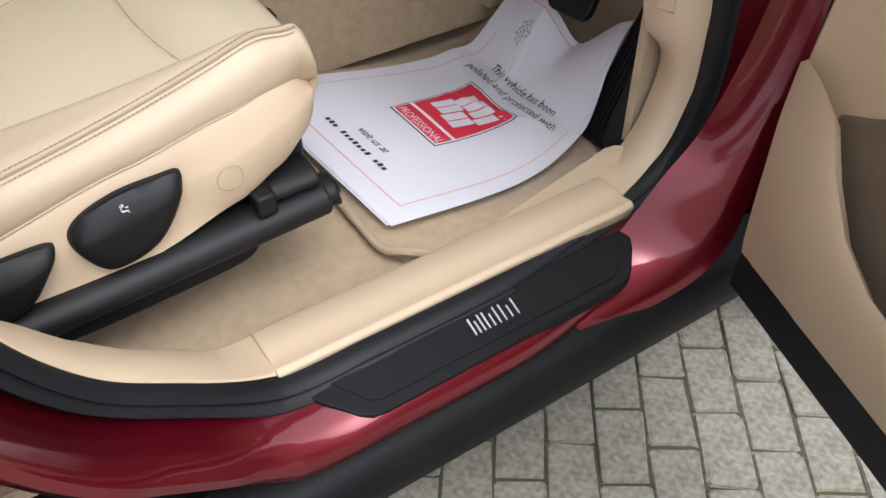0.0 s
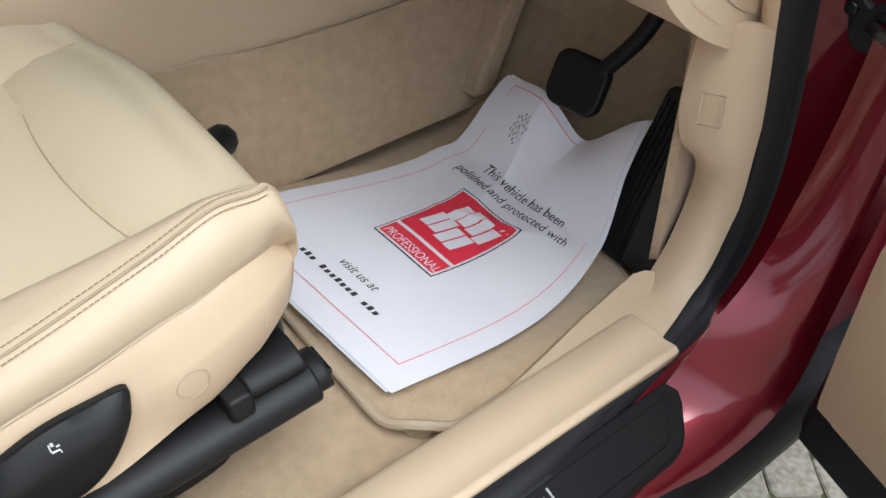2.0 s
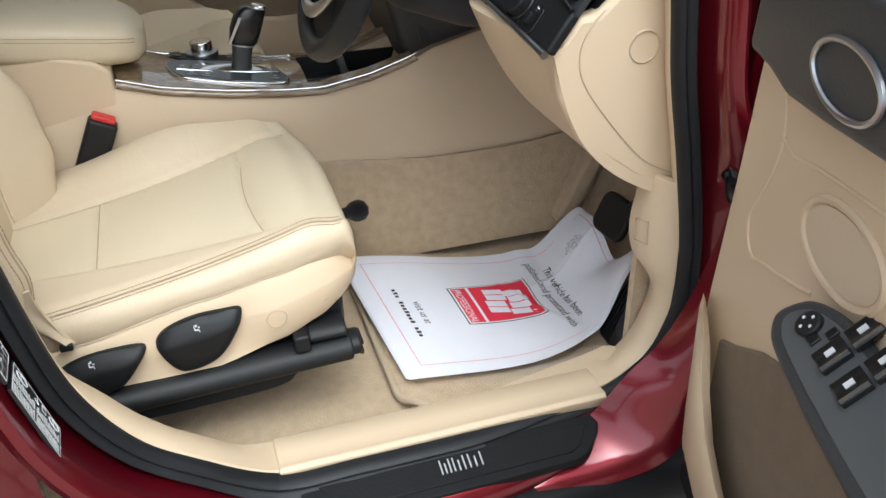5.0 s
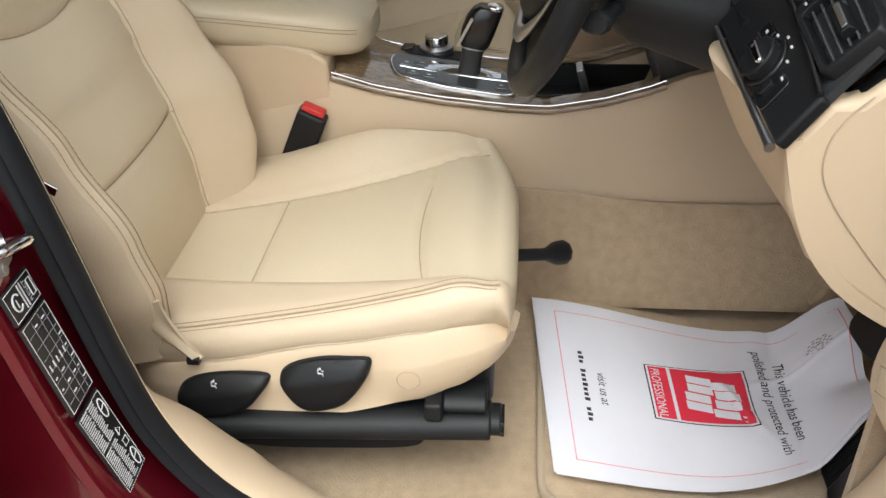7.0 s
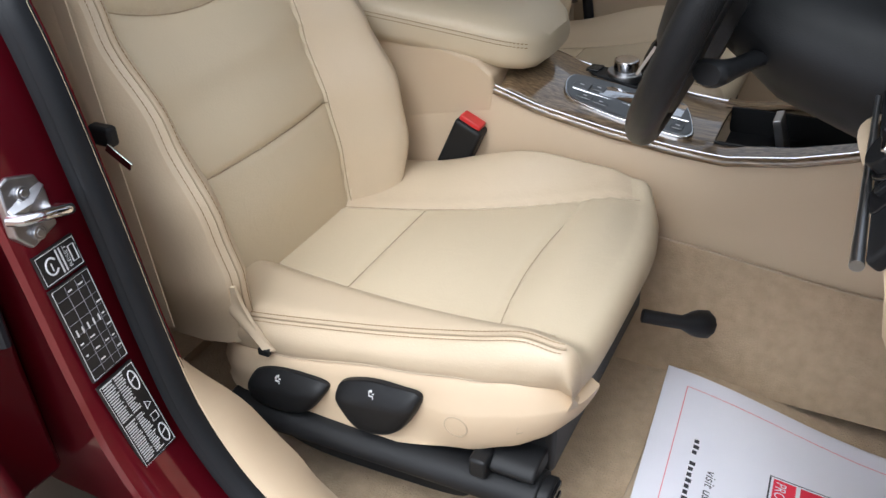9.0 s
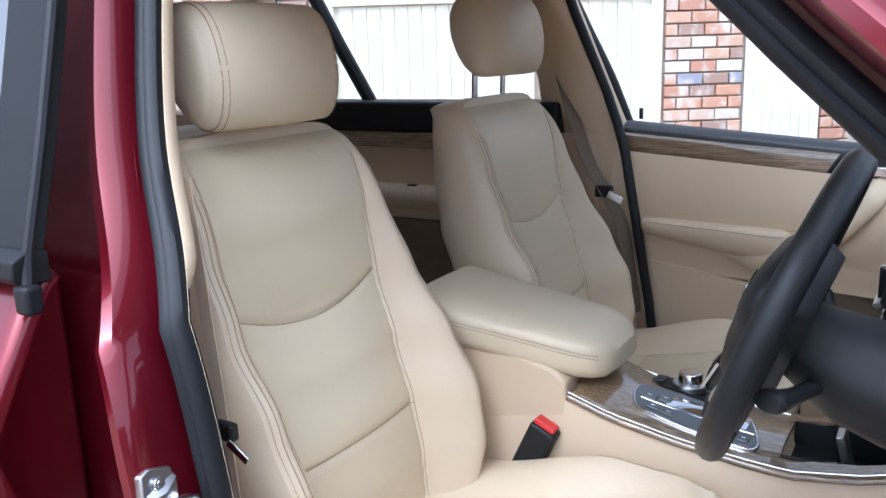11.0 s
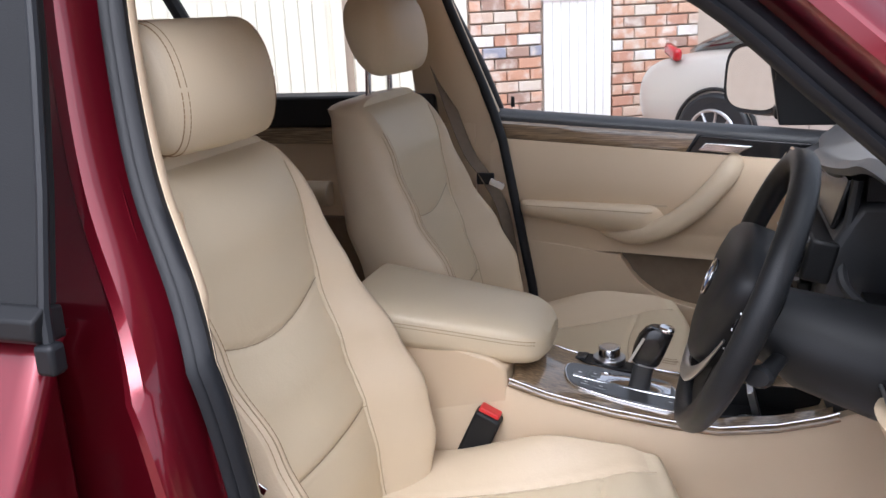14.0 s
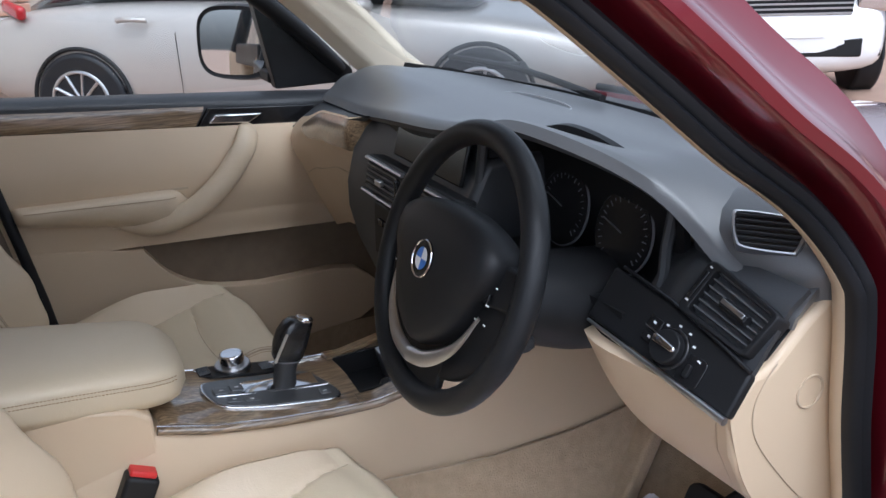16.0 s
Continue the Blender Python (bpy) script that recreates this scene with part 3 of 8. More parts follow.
def build_seat():
    seat = thing("front_seat", "cream leather front seat with stitched side bolsters and head restraint", "seat", (-0.35, SEAT_Y, 0.45), "front seats")
    cu = part("cushion", build_cushion(), [LEATHER, LEATHER_EDGE], seat, "cream leather seat cushion with cross seams")
    bk = part("backrest", build_backrest(), [LEATHER, LEATHER_EDGE], seat, "reclined cream leather backrest with curved shoulder seam")
    def edge_line(v, off):
        """The sewn edge along the outer side of the cushion; off steps across it."""
        p = cushion_top(-1.0, v, False) + Vector((0, -(0.022 - 0.014 * v), -(0.0105 - 0.0085 * v))) + Vector((0, 0.85, 0.5)) * off
        p.x -= 0.004 * min(1.0, abs(p.y - CUSHION_Y) / 0.262) ** 4 * ease(0.45, 1.0, v)
        return p + Vector((0, -0.0006, 0.0014))

    for off in (-0.0055, 0.0055):
        line = [edge_line(0.02 + 0.985 * k / 200, off) for k in range(201)]
        bm = bmesh.new()
        for a, b in zip(line[::2], line[1::2]):
            tube([a, a + (b - a) * 1.5], 0.0006, 4, bm=bm)
        part("stitching", bm, THREAD, cu)
    part("piping", tube([edge_line(0.02 + 0.99 * k / 80, 0.0) for k in range(81)], 0.0013, 6), LEATHER_SEAM, cu)
    for q in (0.90, 0.97):
        stitch(back_front, "stitching", bk, [(-q, 0.02 + 0.90 * k / 180) for k in range(181)])
    part("piping", tube([on_skin(back_front, -0.936, 0.02 + 0.91 * k / 80, 0.0004) for k in range(81)], 0.0011, 6), LEATHER_SEAM, bk)
    q6, q3 = back_seam(0.6), back_seam(0.292)
    for pts in ([(u * q6, smile(u * q6)) for u in (k / 20 - 1 for k in range(41))], [(u * q3, 0.292) for u in (k / 20 - 1 for k in range(41))],
                *[[(sg * back_seam(v), v) for v in (0.03 + 0.93 * k / 60 for k in range(61))] for sg in (-1, 1)]):
        part("seam", tube([on_skin(back_front, u, v, 0.0009) for u, v in pts], 0.0009, 5), LEATHER_SEAM, bk)
    c7, c3 = cushion_seam(0.79), cushion_seam(0.303)
    for pts in ([(c7 * u, 0.768 + 0.035 * u * u) for u in (k / 20 - 1 for k in range(41))], [(c3 * u, 0.303) for u in (k / 20 - 1 for k in range(41))],
                *[[(sg * cushion_seam(v), v) for v in (0.03 + 0.92 * k / 50 for k in range(51))] for sg in (-1, 1)]):
        part("seam", tube([on_skin(cushion_top, u, v, 0.0009) for u, v in pts], 0.0009, 5), LEATHER_SEAM, cu)
    hr = part("headrest", headrest_bm(), LEATHER, seat, "padded cream leather head restraint")
    for sgn in (-1, 1):
        for off in (0.0, 0.06):
            pts = [headrest_section(sgn * (0.90 - off), -1.9 + 3.9 * j / 90) for j in range(91)]
            pts = [HR + (p - HR) * 1.004 for p in pts]
            bm = bmesh.new()
            for a, b in zip(pts[::2], pts[1::2]):
                tube([a, a + (b - a) * 1.6], 0.0006 if off else 0.0009, 4, bm=bm)
            part("stitching", bm, THREAD, hr)
        part("headrest_post", tube([(-0.755, 0.39 + sgn * 0.065, 1.20), (-0.750, 0.39 + sgn * 0.065, 1.32)], 0.0065, 12), CHROME, seat, "chrome head restraint post")
        bm = bmesh.new()
        disc(bm, (-0.753, 0.39 + sgn * 0.065, 1.268), 0.016, 0.012, Matrix.Rotation(radians(-8), 4, "Y"), 20)
        part("post_collar", bm, BEIGE, seat, bevel=0.003)
    part("seat_base", one_box((-0.32, SEAT_Y, 0.615), (0.44, 0.36, 0.09)), BLACK, seat, bevel=0.01)
    for sgn in (-1, 1):
        part("runner", one_box((-0.40, SEAT_Y + sgn * 0.10, 0.505), (0.26, 0.04, 0.12)), BLACK, seat, bevel=0.006)
    return seat


driver_seat = build_seat()
passenger_seat = copy_thing(driver_seat, Matrix.Translation((-0.36, 1.155, 0.45)))
for ob in passenger_seat.children:
    if ob.name.startswith(("headrest.", "headrest_post")):
        ob.location.z += 0.037
for ob in [q for p in passenger_seat.children if p.name.startswith("headrest") for q in p.children]:
    bpy.data.objects.remove(ob)
tagged(driver_seat, "cream leather driver seat with power adjusting switches on its side panel")
tagged(passenger_seat, "cream leather passenger seat beside the centre armrest")


def outer(y0):
    return lambda a, b, t: (a, y0 - t, b)


# side panel of the driver's seat with its switches
rings = []
for k, p in enumerate(plan_line[:51]):
    f = k / (len(plan_line) - 1)
    a, b = plan_line[max(0, k - 1)], plan_line[min(len(plan_line) - 1, k + 1)]
    t = (b - a).normalized()
    n = Vector((t.y, -t.x, 0))
    z0, z1 = along(BOTTOM, f), along(TOP, f)
    dip = 0.008 * (1 - ease(-0.238, -0.216, p.x))
    rings.append([p + n * d + Vector((0, 0, z0 + (z1 - z0) * h)) for d, h in ((-0.03, 0.03), (-0.010, 0.0), (-0.002, 0.03), (0.003 - dip, 0.14), (0.005 - dip, 0.40), (0.0055 - dip, 0.585), (0.004 - dip * 0.9, 0.63), (-0.003 - dip * 0.45, 0.80), (-0.009, 0.95), (-0.012, 0.99), (-0.016, 1.0), (-0.03, 0.95))])
shell = part("side_panel", loft(rings), BEIGE, driver_seat, "beige plastic seat side panel")
part("panel_gap", tube([p + Vector((0, 0.0115, along(TOP, k / (len(plan_line) - 1)) + 0.001)) for k, p in enumerate(plan_line[10:44], 10)], 0.0014, 5), BEIGE_DARK, shell)

for pts in ([(-0.356, 0.641), (-0.341, 0.660), (-0.306, 0.672), (-0.268, 0.674), (-0.244, 0.671), (-0.252, 0.642), (-0.275, 0.608), (-0.302, 0.593), (-0.332, 0.592), (-0.349, 0.614)],
            [(-0.491, 0.606), (-0.478, 0.627), (-0.449, 0.640), (-0.406, 0.645), (-0.371, 0.641), (-0.385, 0.613), (-0.406, 0.589), (-0.435, 0.579), (-0.466, 0.578), (-0.487, 0.588)]):
    c = Vector((sum(p[0] for p in pts) / len(pts), sum(p[1] for p in pts) / len(pts)))
    rings = []
    for k, t in ((1.02, 0.0), (1.01, 0.007), (0.98, 0.012), (0.93, 0.0165), (0.80, 0.0195), (0.66, 0.0205), (0.5, 0.021), (0.34, 0.021), (0.16, 0.021)):
        ring = []
        for a, b in round_outline(pts, 5):
            a, b = c.x + (a - c.x) * k, c.y + (b - c.y) * k
            crest = c.y + 0.010 + 0.16 * (a - c.x)
            fall = 0.52 * max(0.0, b - crest) + 0.10 * max(0.0, crest - b)
            ring.append((a, 0.181 - max(min(t, 0.005), t - fall), b))
        rings.append(ring)
    sw = part("seat_switch", loft(rings), BLACK, shell, "black plastic seat adjusting switch")
    bm = bmesh.new()
    for dx, dz, w, h in ((0.0, 0.0215, 0.006, 0.001), (-0.003, 0.0240, 0.001, 0.005), (0.003, 0.0195, 0.001, 0.0025), (-0.0008, 0.0262, 0.002, 0.002), (0.0025, 0.0242, 0.0025, 0.001)):
        box(bm, (c.x + dx, 0.1665 + 0.52 * (dz - 0.02), c.y + dz), (w, 0.0035, h))
    part("switch_mark", bm, WHITE_MARK, sw, smooth=False)
part("cap_groove", tube([(-0.199 + 0.0135 * math.cos(a), shell_y(-0.199 + 0.0135 * math.cos(a)) - 0.0054, 0.647 + 0.0135 * math.sin(a)) for a in (2 * math.pi * k / 32 for k in range(32))], 0.0008, 5, True), BEIGE_DARK, shell)
part("clip_groove", tube([(a, shell_y(a) - 0.005, b) for a, b in ((-0.130, 0.664), (-0.102, 0.676), (-0.103, 0.667), (-0.131, 0.655))], 0.0007, 5, True), BEIGE_DARK, shell)


def rail_z(x):
    return 0.574 + 0.045 * (x + 0.1)


rail = part("seat_rail", loft([[(x, 0.187 + 0.030 * math.cos(a), rail_z(x) + 0.0205 * math.sin(a)) for a in (2 * math.pi * k / 18 for k in range(18))] for x in (-0.53, -0.40, -0.25, -0.107, -0.101)]), BLACK, driver_seat, "black plastic seat rail cover", bevel=0.003)
part("rail_end", loft([[(x, 0.187 + 0.024 * math.cos(a), 0.575 + 0.0165 * math.sin(a)) for a in (2 * math.pi * k / 14 for k in range(14))] for x in (-0.106, -0.088)]), BLACK, rail, bevel=0.003)
for dz in (-0.010, 0.006):
    part("rail_slot", one_box((-0.0875, 0.187, 0.575 + dz), (0.006, 0.034, 0.007)), BLACK_GLOSS, rail, bevel=0.001)
part("rail_bracket", slab(round_outline([(-0.475, 0.552), (-0.445, 0.534), (-0.39, 0.522), (-0.27, 0.526), (-0.205, 0.532), (-0.185, 0.544), (-0.19, 0.562), (-0.40, 0.56)], 3), outer(0.178), -0.03, 0.004), BLACK, rail, bevel=0.003)
part("rail_block", one_box((-0.170, 0.178, 0.602), (0.022, 0.03, 0.026)), BLACK, rail, bevel=0.004)
part("rail_upper", loft([[(x, 0.20 + 0.03 * math.cos(a), 0.602 + 0.013 * math.sin(a)) for a in (2 * math.pi * k / 12 for k in range(12))] for x in (-0.16, -0.106)]), BLACK, rail, bevel=0.003)
part("adjust_lever", tube(smooth_line([(-0.08, 0.50, 0.61), (-0.03, 0.52, 0.60), (0.0, 0.55, 0.585)], 5), [0.010] * 6 + [0.014, 0.018, 0.020, 0.020, 0.016], 10), BLACK, driver_seat, "black seat adjusting lever")

part("side_flap", sheet(lambda u, v: (-0.522 + 0.062 * v ** 1.3 + 0.040 * u * (1 - 0.75 * v), 0.176 + 0.010 * v - 0.004 * math.sin(2 * math.pi * u) * v, 0.745 - 0.085 * v + 0.010 * u * (1 - v)), 8, 16, thick=0.004), LEATHER_EDGE, driver_seat, "loose leather fold at the seat corner")
part("flap_clip", one_box((-0.462, 0.180, 0.660), (0.016, 0.008, 0.010)), BLACK, driver_seat, bevel=0.002)
dbelt = thing("driver_seat_belt", "driver seat belt with black tongue hanging at the pillar", "seat belt", (-0.56, 0.12, 0.95))
part("webbing", sheet(lambda u, v: (-0.575 + 0.02 * u - 0.045 * v, 0.135, 0.70 + 0.55 * v), 2, 14, thick=0.0015), LEATHER_EDGE, dbelt, "beige belt webbing")
part("belt_tongue", one_box((-0.556, 0.112, 0.962), (0.030, 0.014, 0.022)), BLACK, dbelt, "black plastic belt tongue", bevel=0.004)
part("tongue_blade", one_box((-0.532, 0.104, 0.945), (0.034, 0.003, 0.010), Matrix.Rotation(radians(32), 4, "Y")), CHROME, dbelt, "bright metal belt blade", bevel=0.001)

# ---- floor things ----


def mat_z(x, y):
    return 0.466 - 0.038 * ease(-0.03, 0.25, x) * ease(0.14, 0.24, y) + 0.04 * ease(0.36, 0.50, x)


bm = bmesh.new()
nu, nv = 40, 40


def mat_in(u, v):
    """The mat's surface; its near corners are rounded off."""
    du, dv = max(0.0, 1 - u / 0.16), max(0.0, 1 - v / 0.14)
    if du and dv:
        k = max(du, dv) / math.hypot(du, dv)
        u, v = 0.16 * (1 - du * k), 0.14 * (1 - dv * k)
    x = -0.035 + 0.47 * u
    y0 = 0.130 + 0.16 * ease(0.26, 0.42, x)
    y = y0 + (0.60 - y0) * v
    d = min(u / 0.16, v / 0.14, (1 - v) / 0.10, 1.0)
    return (x, y, mat_z(x, y) - 0.010 * (1 - ease(0.0, 0.22, d)))


floor_mat = thing("floor_mat", "thick beige carpet floor mat with bound edge on the car floor", "floor mat", (0.2, 0.36, 0.46))
part("mat_body", sheet(mat_in, 50, 50, thick=0.022), CARPET, floor_mat, "beige tufted carpet mat")
part("mat_binding", tube([Vector(mat_in(0.0, 0.9 - 0.9 * k / 30)) for k in range(30)] + [Vector(mat_in(0.9 * k / 40, 0.0)) for k in range(1, 41)], 0.006, 8), BEIGE_DARK, floor_mat, "bound mat edge")

paper = thing("paper_mat", "white printed paper mat lying creased over the driver footwell mat", "paper mat", (0.2, 0.36, 0.48))
P00, P01, P10, P11 = Vector((-0.017, 0.187, 0)), Vector((-0.046, 0.565, 0)), Vector((0.414, 0.255, 0)), Vector((0.424, 0.517, 0))


def paper_at(s, t, lift=0.0):
    """A place on the paper: s from its near to its far edge, t from its outer to its inner edge."""
    a, b = P00 + (P01 - P00) * t, P10 + (P11 - P10) * t
    p = a + (b - a) * s
    p.y -= 0.036 * math.sin(math.pi * min(1, s * 1.12)) * (1 - t) ** 1.15
    z = 0.482 - 0.038 * ease(0.0, 0.72, s) * ease(-0.3, 0.3, t) + 0.092 * ease(0.78, 1.02, s) + 0.036 * ease(0.76, 1.0, s) * (1 - ease(0.0, 0.45, t))
    z -= 0.030 * ease(0.84, 1.0, s) * math.exp(-((t - 0.42) / 0.16) ** 2)
    z += 0.003 * math.sin(9 * s + 7 * t) * s + 0.002 * math.sin(17 * t - 5 * s) * ease(0.2, 0.8, s)
    z += 0.005 * math.exp(-((s - 0.55 - 0.2 * t) / 0.05) ** 2) * ease(0.3, 0.9, t)
    z += 0.004 * math.exp(-((s - 0.80 + 0.35 * t) / 0.018) ** 2) * ease(0.15, 0.4, t) * (1 - ease(0.5, 0.8, t))
    z += 0.003 * math.exp(-((t - 0.62 - 0.3 * (s - 0.7)) / 0.02) ** 2) * ease(0.55, 0.8, s)
    return Vector((p.x, p.y, z + lift))


part("paper_sheet", sheet(lambda s, t: paper_at(s, t), 130, 110, thick=0.0006), PAPER, paper)
part("paper_sheet", sheet(lambda s, t: paper_at(s, t, -0.0025) + Vector((-0.003, 0.006, 0)), 40, 34, thick=0.0006), PAPER, paper, "second paper sheet under the first")


def on_paper(bm, lift=0.0011):
    """Drapes a flat mesh, drawn in metres as (right, up), over the paper."""
    for v in bm.verts:
        a, b, c = v.co
        v.co = paper_at(b / 0.445, 1 - a / 0.36, lift + c)
    return bm


def strip(pts, w, closed=True):
    bm = bmesh.new()
    n = len(pts)
    for i in range(n if closed else n - 1):
        (ax, ay), (bx, by) = pts[i], pts[(i + 1) % n]
        d = Vector((bx - ax, by - ay))
        k = max(1, int(d.length / 0.01))
        nrm = Vector((-d.y, d.x)).normalized() * w / 2
        for j in range(k):
            p, q = Vector((ax, ay)) + d * j / k, Vector((ax, ay)) + d * (j + 1) / k
            bm.faces.new([bm.verts.new((*c, 0)) for c in (p - nrm, q - nrm, q + nrm, p + nrm)])
    return bm


def patch(x0, y0, x1, y1, step=0.008):
    bm = bmesh.new()
    nx, ny = max(1, int((x1 - x0) / step)), max(1, int((y1 - y0) / step))
    return sheet(lambda u, v: (x0 + (x1 - x0) * u, y0 + (y1 - y0) * v, 0), nx, ny, bm)


def quad_patch(a, b, c, d, n=14):
    """A patch between four corners, given in turn round it."""
    a, b, c, d = (Vector((*p, 0)) for p in (a, b, c, d))
    return sheet(lambda u, v: a.lerp(b, u).lerp(d.lerp(c, u), v), n, n)


def inset(u, v):
    """On the logo: u across it and v up it, from 0 to 1; it narrows a little towards its foot."""
    return (0.120 - 0.015 * v + (0.110 + 0.021 * v) * u, 0.152 + 0.150 * v)


part("red_border", on_paper(strip([(0.028, 0.03), (0.332, 0.03), (0.332, 0.434), (0.028, 0.434)], 0.0011)), INK_LINE, paper, "thin red printed border", smooth=False)
for nm, mat, u0, v0, u1, v1, lift in (("logo_outline", INK, 0, 0, 1, 1, 0.0010), ("logo_white", PAPER, 0.015, 0.014, 0.985, 0.986, 0.0013), ("logo_red", INK_RED, 0.04, 0.25, 0.96, 0.965, 0.0016), ("logo_band", INK_RED, 0.04, 0.035, 0.96, 0.215, 0.0016)):
    part(nm, on_paper(quad_patch(inset(u0, v0), inset(u1, v0), inset(u1, v1), inset(u0, v1)), lift), mat, paper, smooth=False)
part("print_word", on_paper(text_mesh("PROFESSIONAL", 0.019, Matrix.Translation((0.127, 0.160, 0)), 0.098, 0.0), 0.0019), PAPER, paper, smooth=False)
for row, (v0, v1, u0) in enumerate(((0.62, 0.86, 0.24), (0.37, 0.61, 0.14))):
    for k in range(4):
        a, lean = u0 + 0.155 * k, 0.045
        rise = 0.03 * math.sin(1.4 * k + row)
        bm = quad_patch(inset(a, v0 + rise), inset(a + 0.138, v0 + rise), inset(a + 0.138 + lean, v1 + rise), inset(a + lean, v1 + rise), 6)
        part("logo_block", on_paper(bm, 0.0019), PAPER, paper, "plain white block in the logo", smooth=False)
part("print_line", on_paper(text_mesh("This vehicle has been", 0.0215, Matrix.Translation((0.085, 0.346, 0)), 0.190, 0.0, shear=0.1), 0.0014), INK, paper, smooth=False)
part("print_line", on_paper(text_mesh("polished and protected with", 0.0215, Matrix.Translation((0.053, 0.321, 0)), 0.250, 0.0, shear=0.1), 0.0014), INK, paper, smooth=False)
part("print_line", on_paper(text_mesh("visit us at", 0.018, Matrix.Translation((0.158, 0.079, 0)), 0.064, 0.0, shear=0.1), 0.0014), INK, paper, smooth=False)
for k in range(15):
    x0 = 0.118 + 0.0096 * k
    if k not in (3, 11):
        part("print_bar", on_paper(patch(x0, 0.0555, x0 + 0.0062, 0.0615 + 0.0015 * (k % 3 == 1), 0.004), 0.0014), INK, paper, "plain dark printed bar", smooth=False)
bm = bmesh.new()
for k in range(26):
    a = 2.4 * k
    r = 0.0035 * math.sqrt(k)
    x0, y0 = 0.098 + r * math.cos(a), 0.402 + 0.8 * r * math.sin(a)
    bm2 = patch(x0 - 0.0016, y0 - 0.0016, x0 + 0.0016, y0 + 0.0016)
    me = bpy.data.meshes.new("dots")
    bm2.to_mesh(me)
    bm.from_mesh(me)
    bm2.free()
    bpy.data.meshes.remove(me)
part("crest_print", on_paper(bm, 0.0022), INK_GREY, paper, "grey printed crest", smooth=False)


# ---- centre console ----
console = thing("centre_console", "beige centre console with glossy brown wood top and armrest", "console", (-0.2, 0.77, 0.45))
side_line = [(-0.62, 0.765), (-0.50, 0.800), (-0.372, 0.828), (-0.30, 0.806), (-0.20, 0.788), (-0.10, 0.776), (-0.03, 0.772), (0.06, 0.787), (0.13, 0.808), (0.18, 0.83), (0.30, 0.86)]


def top_z(x):
    for (a, p), (b, q) in zip(side_line, side_line[1:]):
        if x <= b:
            return p + (q - p) * max(0.0, (x - a) / (b - a))
    return side_line[-1][1]


def console_ring(x):
    zt = top_z(x) - 0.004
    dip = 0.05 * ease(-0.06, -0.04, x) * (1 - ease(0.14, 0.16, x))
    lean = 0.012
    w = 0.098
    r = []
    for sgn in (-1, 1):
        prof = [(0.066, zt - dip), (0.068, zt), (w - 0.004, zt), (w, zt - 0.006), (w + lean * 0.4, zt - 0.08), (w + lean, zt - 0.145), (w + lean + 0.02, 0.60), (w + 0.055, 0.44)]
        prof = [(0.77 + sgn * a, b) for a, b in prof]
        r += prof if sgn > 0 else prof[::-1]
    return [(x, y, z) for y, z in r]


xs = [-0.75 + 1.30 * k / 60 for k in range(61)]
part("console_side", loft([console_ring(x) for x in xs]), BEIGE, console, "beige soft plastic console side")
# carpeted tunnel side below the plastic
for sgn in (-1, 1):
    part("tunnel_carpet", sheet(lambda u, v: (-0.45 + 1.05 * u, 0.77 + sgn * (0.118 + 0.010 + 0.035 * v), (0.652 - 0.028 * ease(0.30, 0.62, u) + 0.03 * ease(0.72, 1, u)) * (1 - v) + 0.44 * v), 30, 8, thick=0.008), CARPET, console, "brown-beige carpet on the tunnel side")
    part("tunnel_seam", tube([(-0.45 + 1.05 * k / 30, 0.77 + sgn * 0.133, 0.652 - 0.028 * ease(0.30, 0.62, k / 30) + 0.03 * ease(0.72, 1, k / 30)) for k in range(31)], 0.003, 6), BEIGE_DARK, console)
# wood top


def crown(y):
    """The slight arch of the console top across the car."""
    return 0.010 * math.sin(math.pi * min(1.0, max(0.0, (y - 0.677) / 0.186)))


def wood_top(u, v):
    x = -0.385 + 0.335 * u
    zt = top_z(x) + 0.003 + crown(0.677 + 0.186 * v)
    return (x + 0.02 * (1 - u) * abs(2 * v - 1), 0.677 + 0.186 * v, zt)


part("wood_panel", sheet(wood_top, 30, 20, thick=0.006), WOOD, console, "glossy brown wood veneer panel", bevel=0.001)
for sgn in (-1, 1):
    pts = [(-0.372 + 0.52 * k / 24, 0.77 + sgn * 0.0985, top_z(-0.372 + 0.52 * k / 24) + 0.002) for k in range(25)]
    part("wood_edge", tube([(x, y, z - 0.0035) for x, y, z in pts], 0.0066, 10), WOOD, console, "dark wood edge strip")
    part("chrome_strip", tube([(x, y - sgn * 0.001, z + 0.004) for x, y, z in pts], 0.0016, 8), CHROME, console, "thin chrome strip")
    part("wood_rim", sheet(lambda u, v: (-0.06 + 0.20 * u, 0.77 + sgn * (0.096 - 0.030 * v * (1 - 0.3 * u)), top_z(-0.06 + 0.20 * u) + 0.005 + 0.004 * v), 14, 4, thick=0.006), WOOD, console)
# storage well ahead of the lever
part("tray", one_box((0.05, 0.77, 0.735), (0.20, 0.135, 0.02)), BLACK, console, "black storage tray")
for sgn in (-1, 1):
    part("tray_wall", one_box((0.05, 0.77 + sgn * 0.066, 0.757), (0.20, 0.006, 0.055)), BLACK, console)
bm = bmesh.new()
disc(bm, (0.02, 0.735, 0.757), 0.022, 0.02, Matrix.Identity(4), 24)
part("lighter_socket", bm, BLACK_GLOSS, console, bevel=0.004)
part("tray_divider", one_box((0.03, 0.78, 0.775), (0.012, 0.04, 0.06), Matrix.Rotation(radians(-15), 4, "Y")), SATIN, console, bevel=0.002)
